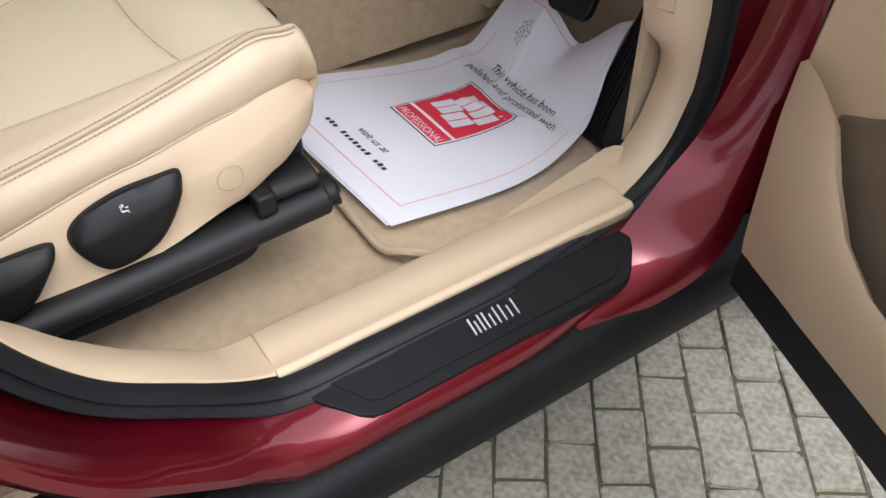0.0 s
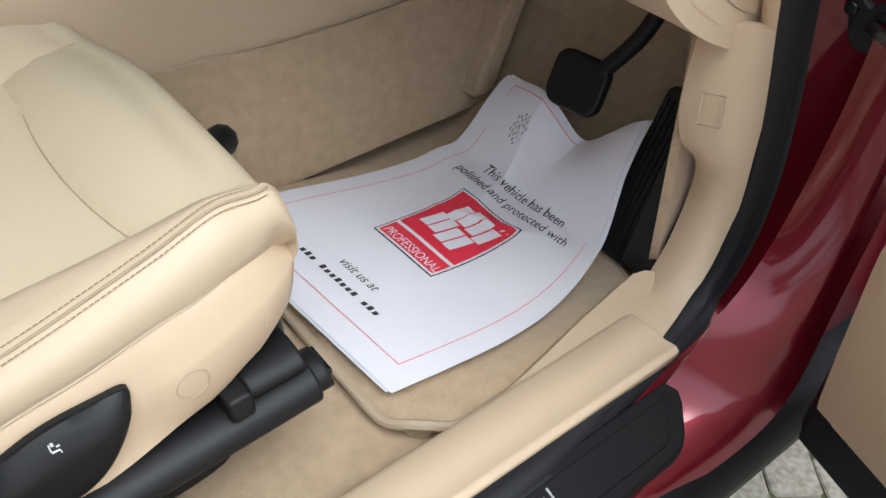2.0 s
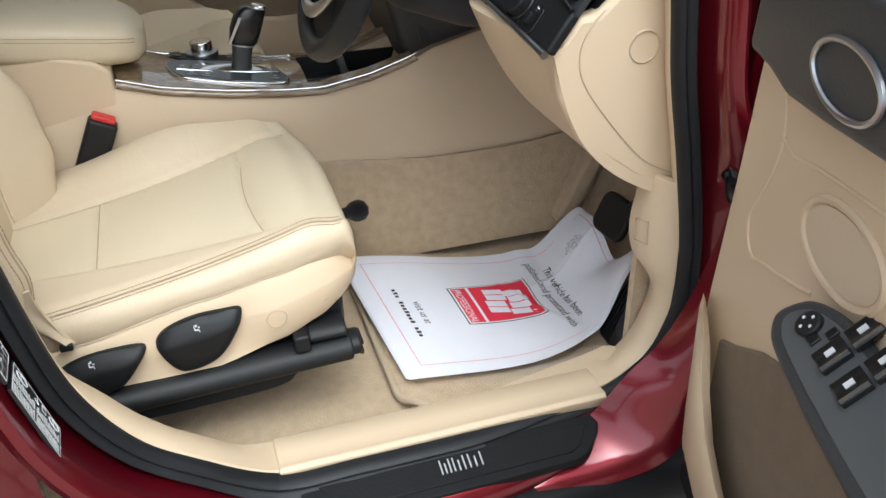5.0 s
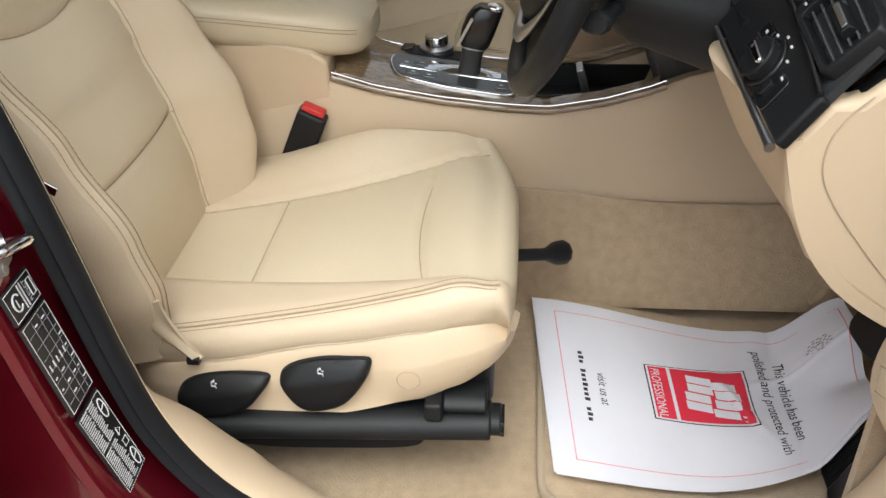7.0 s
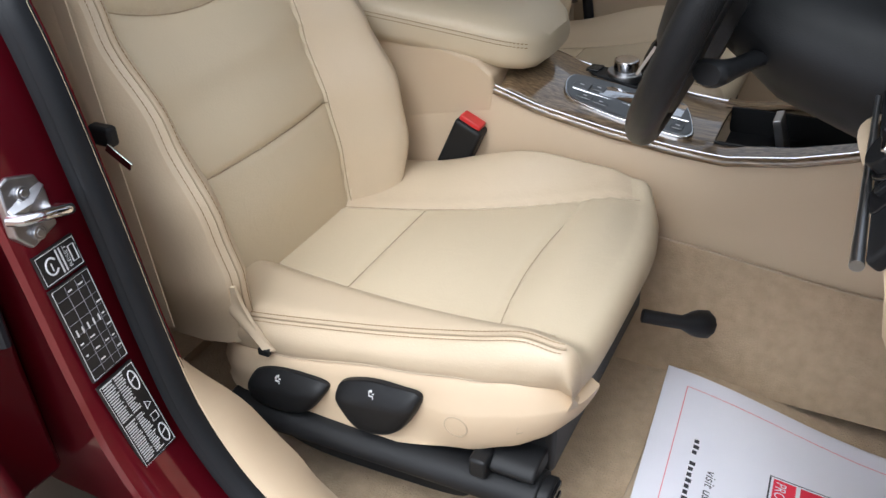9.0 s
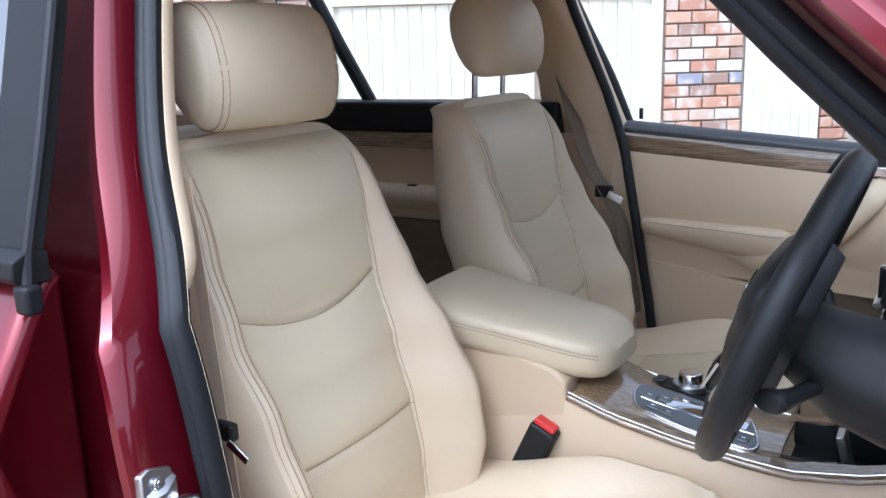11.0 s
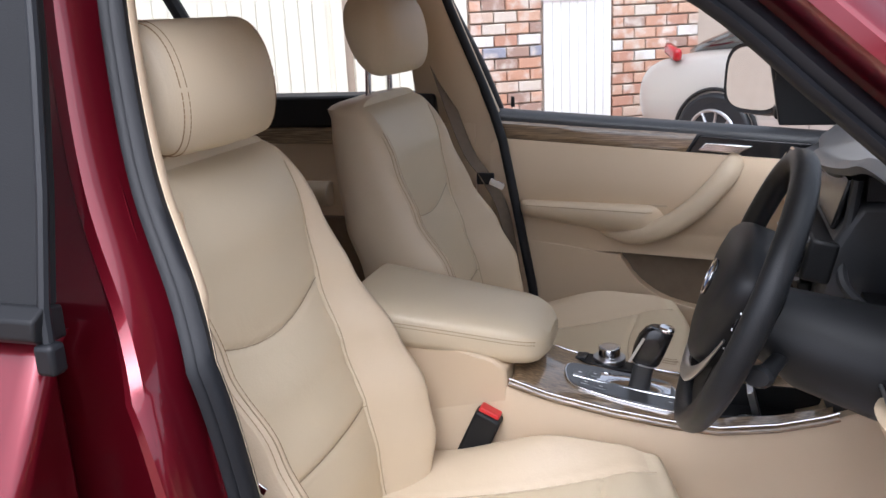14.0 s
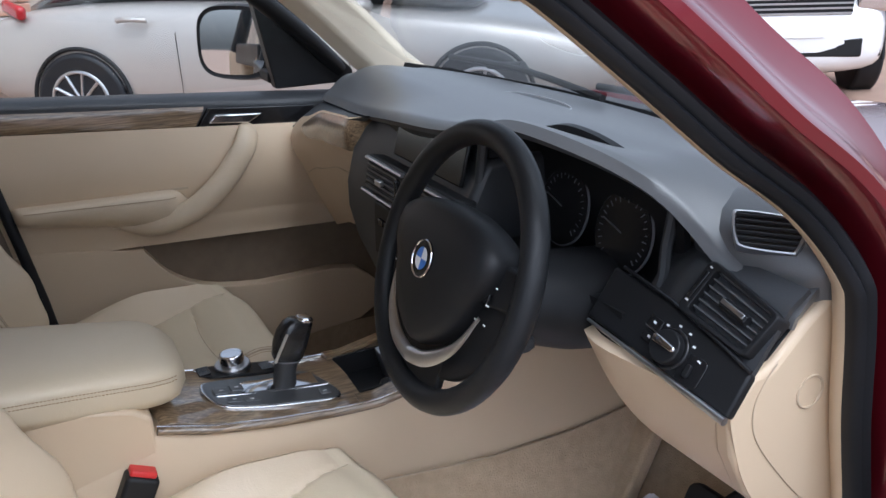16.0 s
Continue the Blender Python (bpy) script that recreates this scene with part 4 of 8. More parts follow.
# selector plate
PL = [(-0.270, 0.714), (-0.286, 0.740), (-0.291, 0.770), (-0.282, 0.792), (-0.24, 0.799), (-0.165, 0.803), (-0.122, 0.799), (-0.104, 0.780), (-0.084, 0.725), (-0.082, 0.705), (-0.095, 0.696), (-0.14, 0.697), (-0.22, 0.704)]


def on_wood(a, b, t):
    return (a, b, top_z(a) + 0.0045 + crown(b) + t)


frame_out = round_outline(PL, 3)
plate_part = part("selector_plate", slab(frame_out, on_wood, -0.006, 0.004), CHROME, console, "polished metal selector plate", bevel=0.0015)
SMOKED = material("smoked_metal", (0.16, 0.165, 0.17), 0.28, metal=0.7, second=(0.14, 0.145, 0.15), scale=14)
c0 = Vector((-0.185, 0.752))
part("selector_inlay", slab([(c0.x + (a - c0.x) * 0.97, c0.y + (b - c0.y) * 0.945) for a, b in frame_out], on_wood, 0.0, 0.0052), SMOKED, plate_part, "dark smoked selector panel", bevel=0.001)
part("boot", sheet(lambda u, v: (-0.232 + 0.125 * u, 0.742 + 0.042 * v, top_z(-0.232 + 0.125 * u) + crown(0.76) + 0.0098 + 0.006 * math.sin(math.pi * u) * math.sin(math.pi * v)), 12, 8, thick=0.002), CHROME, plate_part, "bright metal selector gate")
part("plate_rib", tube([on_wood(-0.272 + 0.178 * k / 8, 0.7385 - 0.004 * k / 8, 0.0056) for k in range(9)], 0.0014, 6), CHROME, plate_part)
for bx, by, w, h in ((-0.262, 0.753, 0.026, 0.020), (-0.237, 0.760, 0.020, 0.020), (-0.248, 0.725, 0.024, 0.013), (-0.222, 0.722, 0.024, 0.013), (-0.105, 0.716, 0.018, 0.016)):
    button = part("selector_button", slab([(bx + a, by + b) for a, b in rounded_rect(w, h, 0.003)], on_wood, 0.003, 0.0075), SMOKED, plate_part, "dark push button", bevel=0.0012)
    part("button_mark", slab([(bx - 0.003, by - 0.001), (bx + 0.003, by - 0.001), (bx + 0.003, by + 0.001), (bx - 0.003, by + 0.001)], on_wood, 0.0074, 0.0078), WHITE_MARK, button, smooth=False)


def lever_ring(x, z, wx, wy, lean=0.32):
    return [(x + a, 0.757 + b, z + lean * a * -0.6) for a, b in rounded_rect(wx, wy, min(wx, wy) * 0.36, 4)]


lever = part("gear_lever", loft([lever_ring(*p) for p in ((-0.152, 0.846, 0.040, 0.034), (-0.150, 0.852, 0.048, 0.040), (-0.144, 0.872, 0.053, 0.042), (-0.136, 0.892, 0.052, 0.040), (-0.128, 0.906, 0.046, 0.035), (-0.124, 0.911, 0.036, 0.027))]), BLACK_GLOSS, console, "black gear selector lever with silver cap")
part("lever_neck", loft([lever_ring(*p) for p in ((-0.161, 0.792, 0.046, 0.038), (-0.159, 0.806, 0.036, 0.032), (-0.156, 0.826, 0.033, 0.030), (-0.152, 0.847, 0.036, 0.032))]), DASH, lever, "dark satin lever neck")
part("lever_ring", loft([lever_ring(-0.1515, 0.8445, 0.0405, 0.0345), lever_ring(-0.151, 0.8475, 0.0425, 0.0365)]), SATIN, lever)
part("lever_cap", loft([lever_ring(*p) for p in ((-0.117, 0.9065, 0.026, 0.030), (-0.116, 0.911, 0.026, 0.029), (-0.117, 0.914, 0.020, 0.022))]), CHROME, lever, "bright metal lever cap", bevel=0.001)
part("lever_side", loft([[(-0.178 + 0.012 * k, 0.7345 + 0.0006 * k, 0.855 + 0.022 * k), (-0.174 + 0.012 * k, 0.7345 + 0.0006 * k, 0.853 + 0.022 * k), (-0.174 + 0.012 * k, 0.7375, 0.853 + 0.022 * k), (-0.178 + 0.012 * k, 0.7375, 0.855 + 0.022 * k)] for k in range(3)]), SATIN, lever)
bm = bmesh.new()
disc(bm, (-0.222, 0.85, 0.808), 0.030, 0.012, Matrix.Identity(4), 28)
ctrl = part("controller", bm, SATIN, console, "round metal menu controller", bevel=0.002)
bm = bmesh.new()
disc(bm, (-0.222, 0.85, 0.823), 0.021, 0.020, Matrix.Identity(4), 28, 0.020)
part("controller_knob", bm, CHROME, ctrl, bevel=0.003)
bm = bmesh.new()
slab([(p[0] - 0.215, p[1] + 0.845) for p in rounded_rect(0.125, 0.058, 0.02)], on_wood, -0.006, 0.003, bm)
part("controller_base", bm, BLACK, ctrl, bevel=0.001)
for bx, by in ((-0.168, 0.835), (-0.168, 0.855), (-0.272, 0.835), (-0.272, 0.855)):
    part("controller_button", one_box((bx, by, top_z(bx) + 0.009 + crown(by)), (0.02, 0.014, 0.004)), BLACK_GLOSS, ctrl, bevel=0.001)
# armrest
ARM = []
for k in range(25):
    u = k / 24
    x = -0.66 + 0.345 * u
    end = math.sqrt(max(0.02, 1 - max(0.0, (u - 0.80) / 0.2) ** 2.2))
    near = 0.104 * (0.45 + 0.55 * end) + 0.042 * (1 - u) ** 1.3
    far = 0.100 * (0.45 + 0.55 * end) + 0.015 * (1 - u)
    th = (0.042 - 0.004 * u) * (0.35 + 0.65 * end)
    zc = 0.931 - 0.050 * u - 0.004 * ease(0.85, 1, u)
    ARM.append([(x, 0.785 + (far if math.cos(a) > 0 else near) * math.copysign(abs(math.cos(a)) ** 0.5, math.cos(a)), zc + th * math.copysign(abs(math.sin(a)) ** 0.6, math.sin(a)) * (1 if math.sin(a) > 0 else 1.15))
                for a in (2 * math.pi * i / 32 for i in range(32))])
arm = part("armrest", loft(ARM), LEATHER, console, "cream leather padded armrest lid")
for off in (0.0, 0.006):
    bm = bmesh.new()
    ln = [(r[18][0], r[16][1] - 0.0004, r[16][2] + 0.012 - off) for r in ARM[:-1]]
    for a, b in zip(ln, ln[1:]):
        a, b = Vector(a), Vector(b)
        for j in range(3):
            tube([a + (b - a) * j / 3, a + (b - a) * (j + 0.6) / 3], 0.0007, 5, bm=bm)
    part("stitching", bm, THREAD, arm)
part("armrest_box", slab([(-0.752, 0.745), (-0.752, 0.900), (-0.47, 0.885), (-0.40, 0.868), (-0.376, 0.850), (-0.372, 0.745)], lambda a, b, t: (a, t, b), 0.6705, 0.8695), BEIGE, console, bevel=0.006)

# seat belt buckle
buckle = thing("belt_buckle", "black seat belt buckle with a red release button", "belt buckle", (-0.45, 0.655, 0.68))
tilt = Matrix.Rotation(radians(25), 4, "Y")
part("buckle_body", one_box((-0.43, 0.655, 0.715), (0.048, 0.032, 0.13), tilt), BLACK, buckle, bevel=0.006)
part("release_button", one_box((-0.402, 0.655, 0.778), (0.038, 0.022, 0.010), tilt), BUCKLE_RED, buckle, "red push button", bevel=0.003)

# ---- dashboard ----
dash = thing("dashboard", "dark grey dashboard with beige lower panel, instruments and air vents", "dashboard", (0.25, 0.77, 1.0))


LIP = [(0.09, 0.262, 1.095), (0.13, 0.250, 1.115), (0.20, 0.238, 1.140), (0.28, 0.222, 1.170), (0.36, 0.188, 1.204), (0.45, 0.152, 1.226), (0.537, 0.134, 1.230),
       (0.60, 0.122, 1.216), (0.70, 0.108, 1.202), (0.85, 0.103, 1.190), (1.0, 0.128, 1.168), (1.15, 0.152, 1.148), (1.3, 0.172, 1.136), (1.48, 0.19, 1.125)]
LIP_LINE = smooth_line([(y, x, z) for y, x, z in LIP], 10)


def lip(y):
    """The front edge of the dashboard top at a place across the car: x and z."""
    for p, q in zip(LIP_LINE, LIP_LINE[1:]):
        if y <= q.x:
            f = max(0.0, (y - p.x) / (q.x - p.x))
            return p.y + (q.y - p.y) * f, p.z + (q.z - p.z) * f
    return LIP_LINE[-1].y, LIP_LINE[-1].z


def dash_top(u, v):
    """u across from the driver's to the passenger's side, v from the front edge to the windscreen."""
    y = 0.120 + 1.34 * u
    x0, z0 = lip(y)
    z0 -= 0.035 * (1 - ease(0.18, 0.33, y))
    edge = ease(0.0, 0.12, u) * ease(0.0, 0.1, 1 - u)
    corner = ease(0.02, 0.19, u)
    x1, z1 = 0.47 - 0.11 * (2 * u - 1) ** 2, 1.11 + 0.055 * corner + 0.015 * edge
    zm = 1.10 + 0.065 * corner + 0.032 * edge
    f = v ** 1.15
    x = x0 + (x1 - x0) * f
    g = ease(0.0, 0.42, v)
    z = z0 * (1 - g) + zm * g
    z = z * (1 - ease(0.5, 1.0, v)) + z1 * ease(0.5, 1.0, v)
    z -= 0.010 * (1 - ease(0.0, 0.06, v))
    return Vector((x, y, z))


part("dash_top", sheet(dash_top, 90, 40, thick=0.012), DASH_SKYLIT, dash, "dark grey grained dashboard top")


def dash_face(u, v):
    y = 0.69 + 0.77 * u
    x0, z0 = lip(y)
    return Vector((x0 + 0.012 + 0.04 * ease(0.0, 0.25, v) - 0.05 * ease(0.25, 0.8, v) * (1 - ease(0.35, 0.6, u)) + 0.05 * v, y, z0 - 0.008 - 0.36 * v))


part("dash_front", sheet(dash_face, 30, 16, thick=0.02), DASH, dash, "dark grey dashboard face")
FASCIA_TOP = ((1.03, 1.158), (1.09, 1.155), (1.227, 1.145), (1.367, 1.109), (1.49, 1.062))


def fascia_at(y, z):
    """How far back the passenger's side of the dashboard face lies at a height."""
    d = along(FASCIA_TOP, y) - 0.034 - z
    return 0.092 + 0.05 * (1 - ease(1.03, 1.085, y)) + (0.33 * d * ease(-0.02, 0.07, d) + 0.42 * d * d if d > 0 else 10.0 * d * d)


def fascia(u, v):
    y = 1.03 + 0.455 * u
    z = along(FASCIA_TOP, y) - (0.29 - 0.03 * u) * v
    return Vector((fascia_at(y, z) + 0.05 * ease(0.93, 1.0, u) ** 2, y, z))


part("glove_panel", sheet(fascia, 36, 36, thick=0.02), BEIGE, dash, "beige glove box panel")
part("glove_gap", tube([fascia(0.04 + 0.86 * k / 20, 0.46) + Vector((-0.0005, 0, 0)) for k in range(21)], 0.0012, 5), BEIGE_DARK, dash)


def fascia_roll(u, v):
    y = 0.98 + 0.495 * u
    x0, z0 = lip(y)
    z1 = along(FASCIA_TOP, y)
    x1 = fascia_at(y, z1)
    return Vector((x0 + 0.006 + (x1 - x0 - 0.006) * v ** 0.85, y, z0 - 0.007 + (z1 - z0 + 0.007) * v ** 1.15))


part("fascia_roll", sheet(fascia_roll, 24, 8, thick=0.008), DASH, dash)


def wood_inlay(u, v):
    y = 1.03 + 0.335 * u
    low = 0.064 * math.sqrt(max(0.0, 1 - max(0.0, (u - 0.35) / 0.65) ** 2.2))
    z = along(FASCIA_TOP, y) - 0.003 - 0.3 * (0.064 - low) - low * v
    return Vector((fascia_at(y, z) - 0.0012, y, z))


part("wood_trim", sheet(wood_inlay, 40, 10, thick=0.002), WOOD, dash, "glossy brown wood trim")
# black centre stack down to the console
part("centre_console_panel", loft([[(x, y0, z), (x, y1, z), (x + 0.22, y1, z), (x + 0.22, y0, z)] for x, y0, y1, z in ((0.142, 0.60, 1.03, 1.168), (0.125, 0.60, 1.06, 1.14), (0.105, 0.60, 1.08, 1.10), (0.090, 0.605, 1.09, 1.03), (0.088, 0.64, 1.085, 0.98), (0.098, 0.685, 1.07, 0.92), (0.118, 0.692, 1.03, 0.85), (0.15, 0.70, 0.98, 0.77))]), DASH, dash, "dark grey centre stack", bevel=0.012)
# centre air vents with satin surround, screen housing
cv = part("vent_panel", one_box((0.094, 0.765, 1.084), (0.04, 0.34, 0.062), Matrix.Rotation(radians(12), 4, "Y")), BLACK, dash, "black centre air vents", bevel=0.006)
for y0, y1 in ((0.612, 0.752), (0.782, 0.925)):
    for zc, xc in ((1.113, 0.0775), (1.056, 0.0655)):
        part("vent_trim", tube([(xc, y0 - 0.006, zc), (xc, y1 + 0.006, zc)], 0.0052, 8, flat=0.6), SATIN, cv, "satin vent trim")
    for k in range(5):
        z = 1.066 + 0.0095 * k
        part("slat", loft([[(0.064 + 0.2 * (z - 1.056) + dx, y, z + dz) for dx, dz in ((0.0, -0.002), (0.0, 0.0015), (0.016, 0.005), (0.016, 0.002))] for y in (y0 + 0.012, y1 - 0.006)]), VENT_GREY, cv)
    part("vent_tab", one_box((0.066, (y0 + y1) / 2, 1.084), (0.010, 0.022, 0.010)), SATIN, cv, bevel=0.002)
    part("thumb_wheel", one_box((0.070, y0 + 0.003, 1.084), (0.010, 0.008, 0.040)), BLACK_GLOSS, cv, bevel=0.002)
part("screen", one_box((0.122, 0.76, 1.158), (0.008, 0.25, 0.075), Matrix.Rotation(radians(15), 4, "Y")), BLACK_GLOSS, dash, "dark display screen", bevel=0.003)
part("radio_panel", one_box((0.080, 0.77, 0.99), (0.02, 0.26, 0.10), Matrix.Rotation(radians(2), 4, "Y")), BLACK, dash, "black radio panel", bevel=0.005)
for k in range(8):
    part("radio_button", one_box((0.068, 0.67 + 0.027 * k, 1.01), (0.006, 0.02, 0.012)), BLACK_GLOSS, dash, bevel=0.001)
grille = [(0.335, 0.70), (0.37, 0.72), (0.385, 0.80), (0.37, 0.90), (0.335, 0.915), (0.305, 0.88), (0.30, 0.80), (0.31, 0.73)]
part("speaker_grille", slab(round_outline(grille, 4), lambda a, b, t: (a, b, 1.1985 + t), -0.01, 0.002), DASH, dash, "flat speaker grille", bevel=0.001)
part("grille_edge", tube([(a, b, 1.2005) for a, b in round_outline(grille, 4)], 0.0016, 6, True), SATIN, dash)
# instrument binnacle
part("binnacle_face", sheet(lambda u, v: (0.262 - 0.02 * v, 0.285 + 0.335 * u, 1.015 + (lip(0.285 + 0.335 * u)[1] - 1.022) * v), 16, 8, thick=0.01), BLACK, dash, "black instrument panel")
part("binnacle_side", sheet(lambda u, v: (0.15 + 0.12 * u, 0.615 - 0.005 * u, 1.01 + 0.19 * v), 6, 6, thick=0.012), BLACK, dash)
part("binnacle_rim", tube(smooth_line([(0.135, 0.605, 1.20), (0.13, 0.61, 1.13), (0.125, 0.60, 1.06), (0.15, 0.53, 1.035), (0.165, 0.43, 1.028), (0.18, 0.34, 1.035), (0.212, 0.298, 1.06), (0.228, 0.305, 1.11), (0.240, 0.310, 1.15)], 8), 0.008, 8), DASH, dash, "dark grey rim of the instrument hood")
part("binnacle_floor", sheet(lambda u, v: (0.15 + 0.12 * v, 0.29 + 0.32 * u, 1.032 - 0.01 * v), 8, 4, thick=0.01), BLACK, dash)
DIM_MARK = material("grey_dial_print", (0.13, 0.13, 0.14), 0.6)
gn = Vector((-0.98, 0, 0.22)).normalized()
for gy in (0.535, 0.395):
    c = Vector((0.232, gy, 1.100))
    ga = facing(gn)
    pts = [c + ga @ Vector((0.058 * math.cos(a), 0.058 * math.sin(a), 0)) for a in (2 * math.pi * k / 40 for k in range(40))]
    bm = bmesh.new()
    disc(bm, c, 0.057, 0.006, ga, 40)
    g = part("gauge_dial", bm, BLACK_GLOSS, dash, "round instrument dial")
    part("gauge_ring", tube(pts, 0.0018, 8, True), DIM_MARK, g)
    bm = bmesh.new()
    for k in range(25):
        a = radians(225 - 270 * k / 24)
        m = Matrix.Translation(c) @ ga @ Matrix.Rotation(a, 4, "Z")
        ln = 0.008 if k % 2 == 0 else 0.004
        r = bmesh.ops.create_cube(bm, size=1)
        bmesh.ops.transform(bm, matrix=m @ Matrix.Translation((0.050 - ln / 2, 0, 0.0035)) @ Matrix.Diagonal((ln, 0.0012, 0.001, 1)), verts=r["verts"])
    part("gauge_marks", bm, DIM_MARK, g, smooth=False)
    bm = bmesh.new()
    r = bmesh.ops.create_cube(bm, size=1)
    bmesh.ops.transform(bm, matrix=Matrix.Translation(c) @ ga @ Matrix.Rotation(radians(165), 4, "Z") @ Matrix.Translation((0.022, 0, 0.005)) @ Matrix.Diagonal((0.044, 0.002, 0.001, 1)), verts=r["verts"])
    part("gauge_needle", bm, DIM_MARK, g, smooth=False)
# driver's end: a sloping panel with the light switch and the side vent, and the pod above them
EO = Vector((0.157, 0.208, 1.028))
EN = Vector((-0.81, -0.10, 0.58)).normalized()
EU = Vector((0.083, -0.995, -0.057))
EU = (EU - EN * EU.dot(EN)).normalized()
EV = EN.cross(EU) if EN.cross(EU).z > 0 else EU.cross(EN)


def slope(u, v, t):
    """On the sloping dashboard end: u towards the door, v up the slope, t proud of it."""
    return EO + EU * u + EV * v + EN * t


def knob_at(u, v, t, r, h, name, mat, parent, label="", seg=32, bevel=0.002):
    bm = bmesh.new()
    disc(bm, slope(u, v, t), r, h, facing(EN), seg)
    return part(name, bm, mat, parent, label, bevel=bevel)


part("switch_panel", slab([(-0.135, -0.016), (0.1045, -0.034), (0.1036, 0.020), (-0.03, 0.049), (-0.135, 0.056)], slope, -0.014, 0.0), BLACK, dash, "black light switch panel", bevel=0.004)
part("panel_ledge", tube([slope(-0.12, 0.060, 0.0), slope(-0.03, 0.050, 0.003), slope(0.04, 0.036, 0.003), slope(0.103, 0.021, 0.002)], 0.0028, 8), BLACK_GLOSS, dash)
part("metal_bar", tube([slope(-0.130, -0.020, 0.0), slope(-0.03, -0.0275, 0.001), slope(0.105, -0.038, 0.001)], [0.0022, 0.0032, 0.0050], 10), SATIN, dash, "satin metal trim bar")
lsw = knob_at(0.0, 0.0, 0.001, 0.0255, 0.006, "light_switch", BLACK_GLOSS, dash, "round light switch with metal grip")
knob_at(0.0, 0.0, 0.008, 0.0205, 0.014, "light_knob", BLACK, lsw)
part("knob_grip", slab([(-0.019, 0.006), (-0.014, 0.0095), (0.016, 0.004), (0.018, 0.0), (0.015, -0.003), (-0.017, -0.001)], slope, 0.010, 0.019), CHROME, lsw, "bright metal knob grip", bevel=0.002)
part("grip_mark", slab([(-0.012, 0.006), (-0.008, 0.007), (-0.007, 0.003), (-0.011, 0.002)], slope, 0.019, 0.0194), INK, lsw, smooth=False)
for u0, v0 in ((-0.046, 0.012), (-0.044, -0.006)):
    button = part("panel_button", slab([(u0, v0), (u0 + 0.022, v0 - 0.003), (u0 + 0.022, v0 + 0.012), (u0, v0 + 0.015)], slope, -0.002, 0.003), BLACK_GLOSS, lsw, bevel=0.001)
    part("button_mark", slab([(u0 + 0.009, v0 + 0.005), (u0 + 0.013, v0 + 0.0045), (u0 + 0.013, v0 + 0.0075), (u0 + 0.009, v0 + 0.008)], slope, 0.003, 0.0035), WHITE_MARK, button, smooth=False)
part("button_line", slab([(-0.046, 0.0105), (-0.022, 0.0075), (-0.022, 0.0088), (-0.046, 0.0118)], slope, 0.0, 0.0036), SATIN, lsw, smooth=False)
for k in range(5):
    a = radians(128 - 32 * k)
    part("switch_mark", slab([(0.031 * math.cos(a) + du, 0.029 * math.sin(a) + dv) for du, dv in ((-0.0018, -0.0012), (0.0018, -0.0012), (0.0018, 0.0012), (-0.0018, 0.0012))], slope, 0.0, 0.0012), WHITE_MARK, lsw, smooth=False)
dim = part("dimmer_panel", slab([(0.038 + a, -0.010 + b) for a, b in rounded_rect(0.034, 0.036, 0.007)], slope, -0.002, 0.002), BLACK_GLOSS, dash, "dimmer wheel panel", bevel=0.001)
part("dimmer_wheel", slab([(0.036 + a, -0.012 + b) for a, b in rounded_rect(0.007, 0.016, 0.003)], slope, 0.0, 0.006), BLACK, dim, bevel=0.001)
part("dimmer_mark", slab([(0.040, 0.003), (0.045, 0.002), (0.045, 0.004), (0.040, 0.005)], slope, 0.002, 0.0026), WHITE_MARK, dim, smooth=False)


def dash_end(u, v):
    """The dark skin behind the vent, which runs up under the pod."""
    uu, vv = -0.10 + 0.200 * u, 0.012 + 0.118 * v
    p = slope(uu, vv, -0.006 - 0.03 * (1 - ease(0.0, 0.35, u)) - 0.012 * ease(0.75, 1.0, v))
    return p


part("dash_end", sheet(dash_end, 24, 12, thick=0.008), DASH, dash, "dark grey dashboard end")
part("dash_end_cheek", slab([(0.165, 0.988), (0.214, 1.031), (0.252, 1.068), (0.305, 1.106), (0.36, 1.12), (0.36, 1.0), (0.24, 0.96)], lambda a, b, t: (a, 0.122 - t, b), -0.02, 0.0), BLACK, dash, "black side of the dashboard", bevel=0.004)
VQ = [Vector((*p, 0)) for p in ((-0.021, 0.046), (0.0905, 0.030), (0.1030, 0.090), (-0.010, 0.1155))]


def vent_at(a, b, t):
    """On the side vent: a along its slats and b across them, from 0 to 1."""
    p = VQ[0].lerp(VQ[1], a).lerp(VQ[3].lerp(VQ[2], a), b)
    return slope(p.x, p.y, t)


def vent_ring(x0, x1, y0, y1, t, r=0.10):
    return [vent_at((x0 + x1) / 2 + a, (y0 + y1) / 2 + b, t) for a, b in rounded_rect(x1 - x0, y1 - y0, r)]


vent = part("side_vent", loft([vent_ring(0, 1, 0, 1, -0.02), vent_ring(0, 1, 0, 1, 0.003), vent_ring(0.02, 0.98, 0.02, 0.98, 0.007), vent_ring(0.13, 0.93, 0.09, 0.91, 0.006, 0.07), vent_ring(0.15, 0.91, 0.11, 0.89, -0.014, 0.06)]), BLACK, dash, "black air vent with slats", bevel=0.001)
for k in range(6):
    b0 = 0.15 + 0.137 * k
    part("slat", loft([[vent_at(a, b0 + db, t) for db, t in ((-0.010, -0.012), (0.045, 0.001), (0.075, 0.001), (0.022, -0.012))] for a in (0.145, 0.5, 0.915)]), VENT_GREY, vent)
tab = part("vent_tab", loft([[vent_at(a, b, t) for b, t in ((0.43, -0.004), (0.44, 0.006), (0.50, 0.010), (0.61, 0.009), (0.64, 0.004), (0.64, -0.004))] for a in (0.41, 0.44, 0.72, 0.76)]), BLACK, vent, "vent tab with a satin face", bevel=0.001)
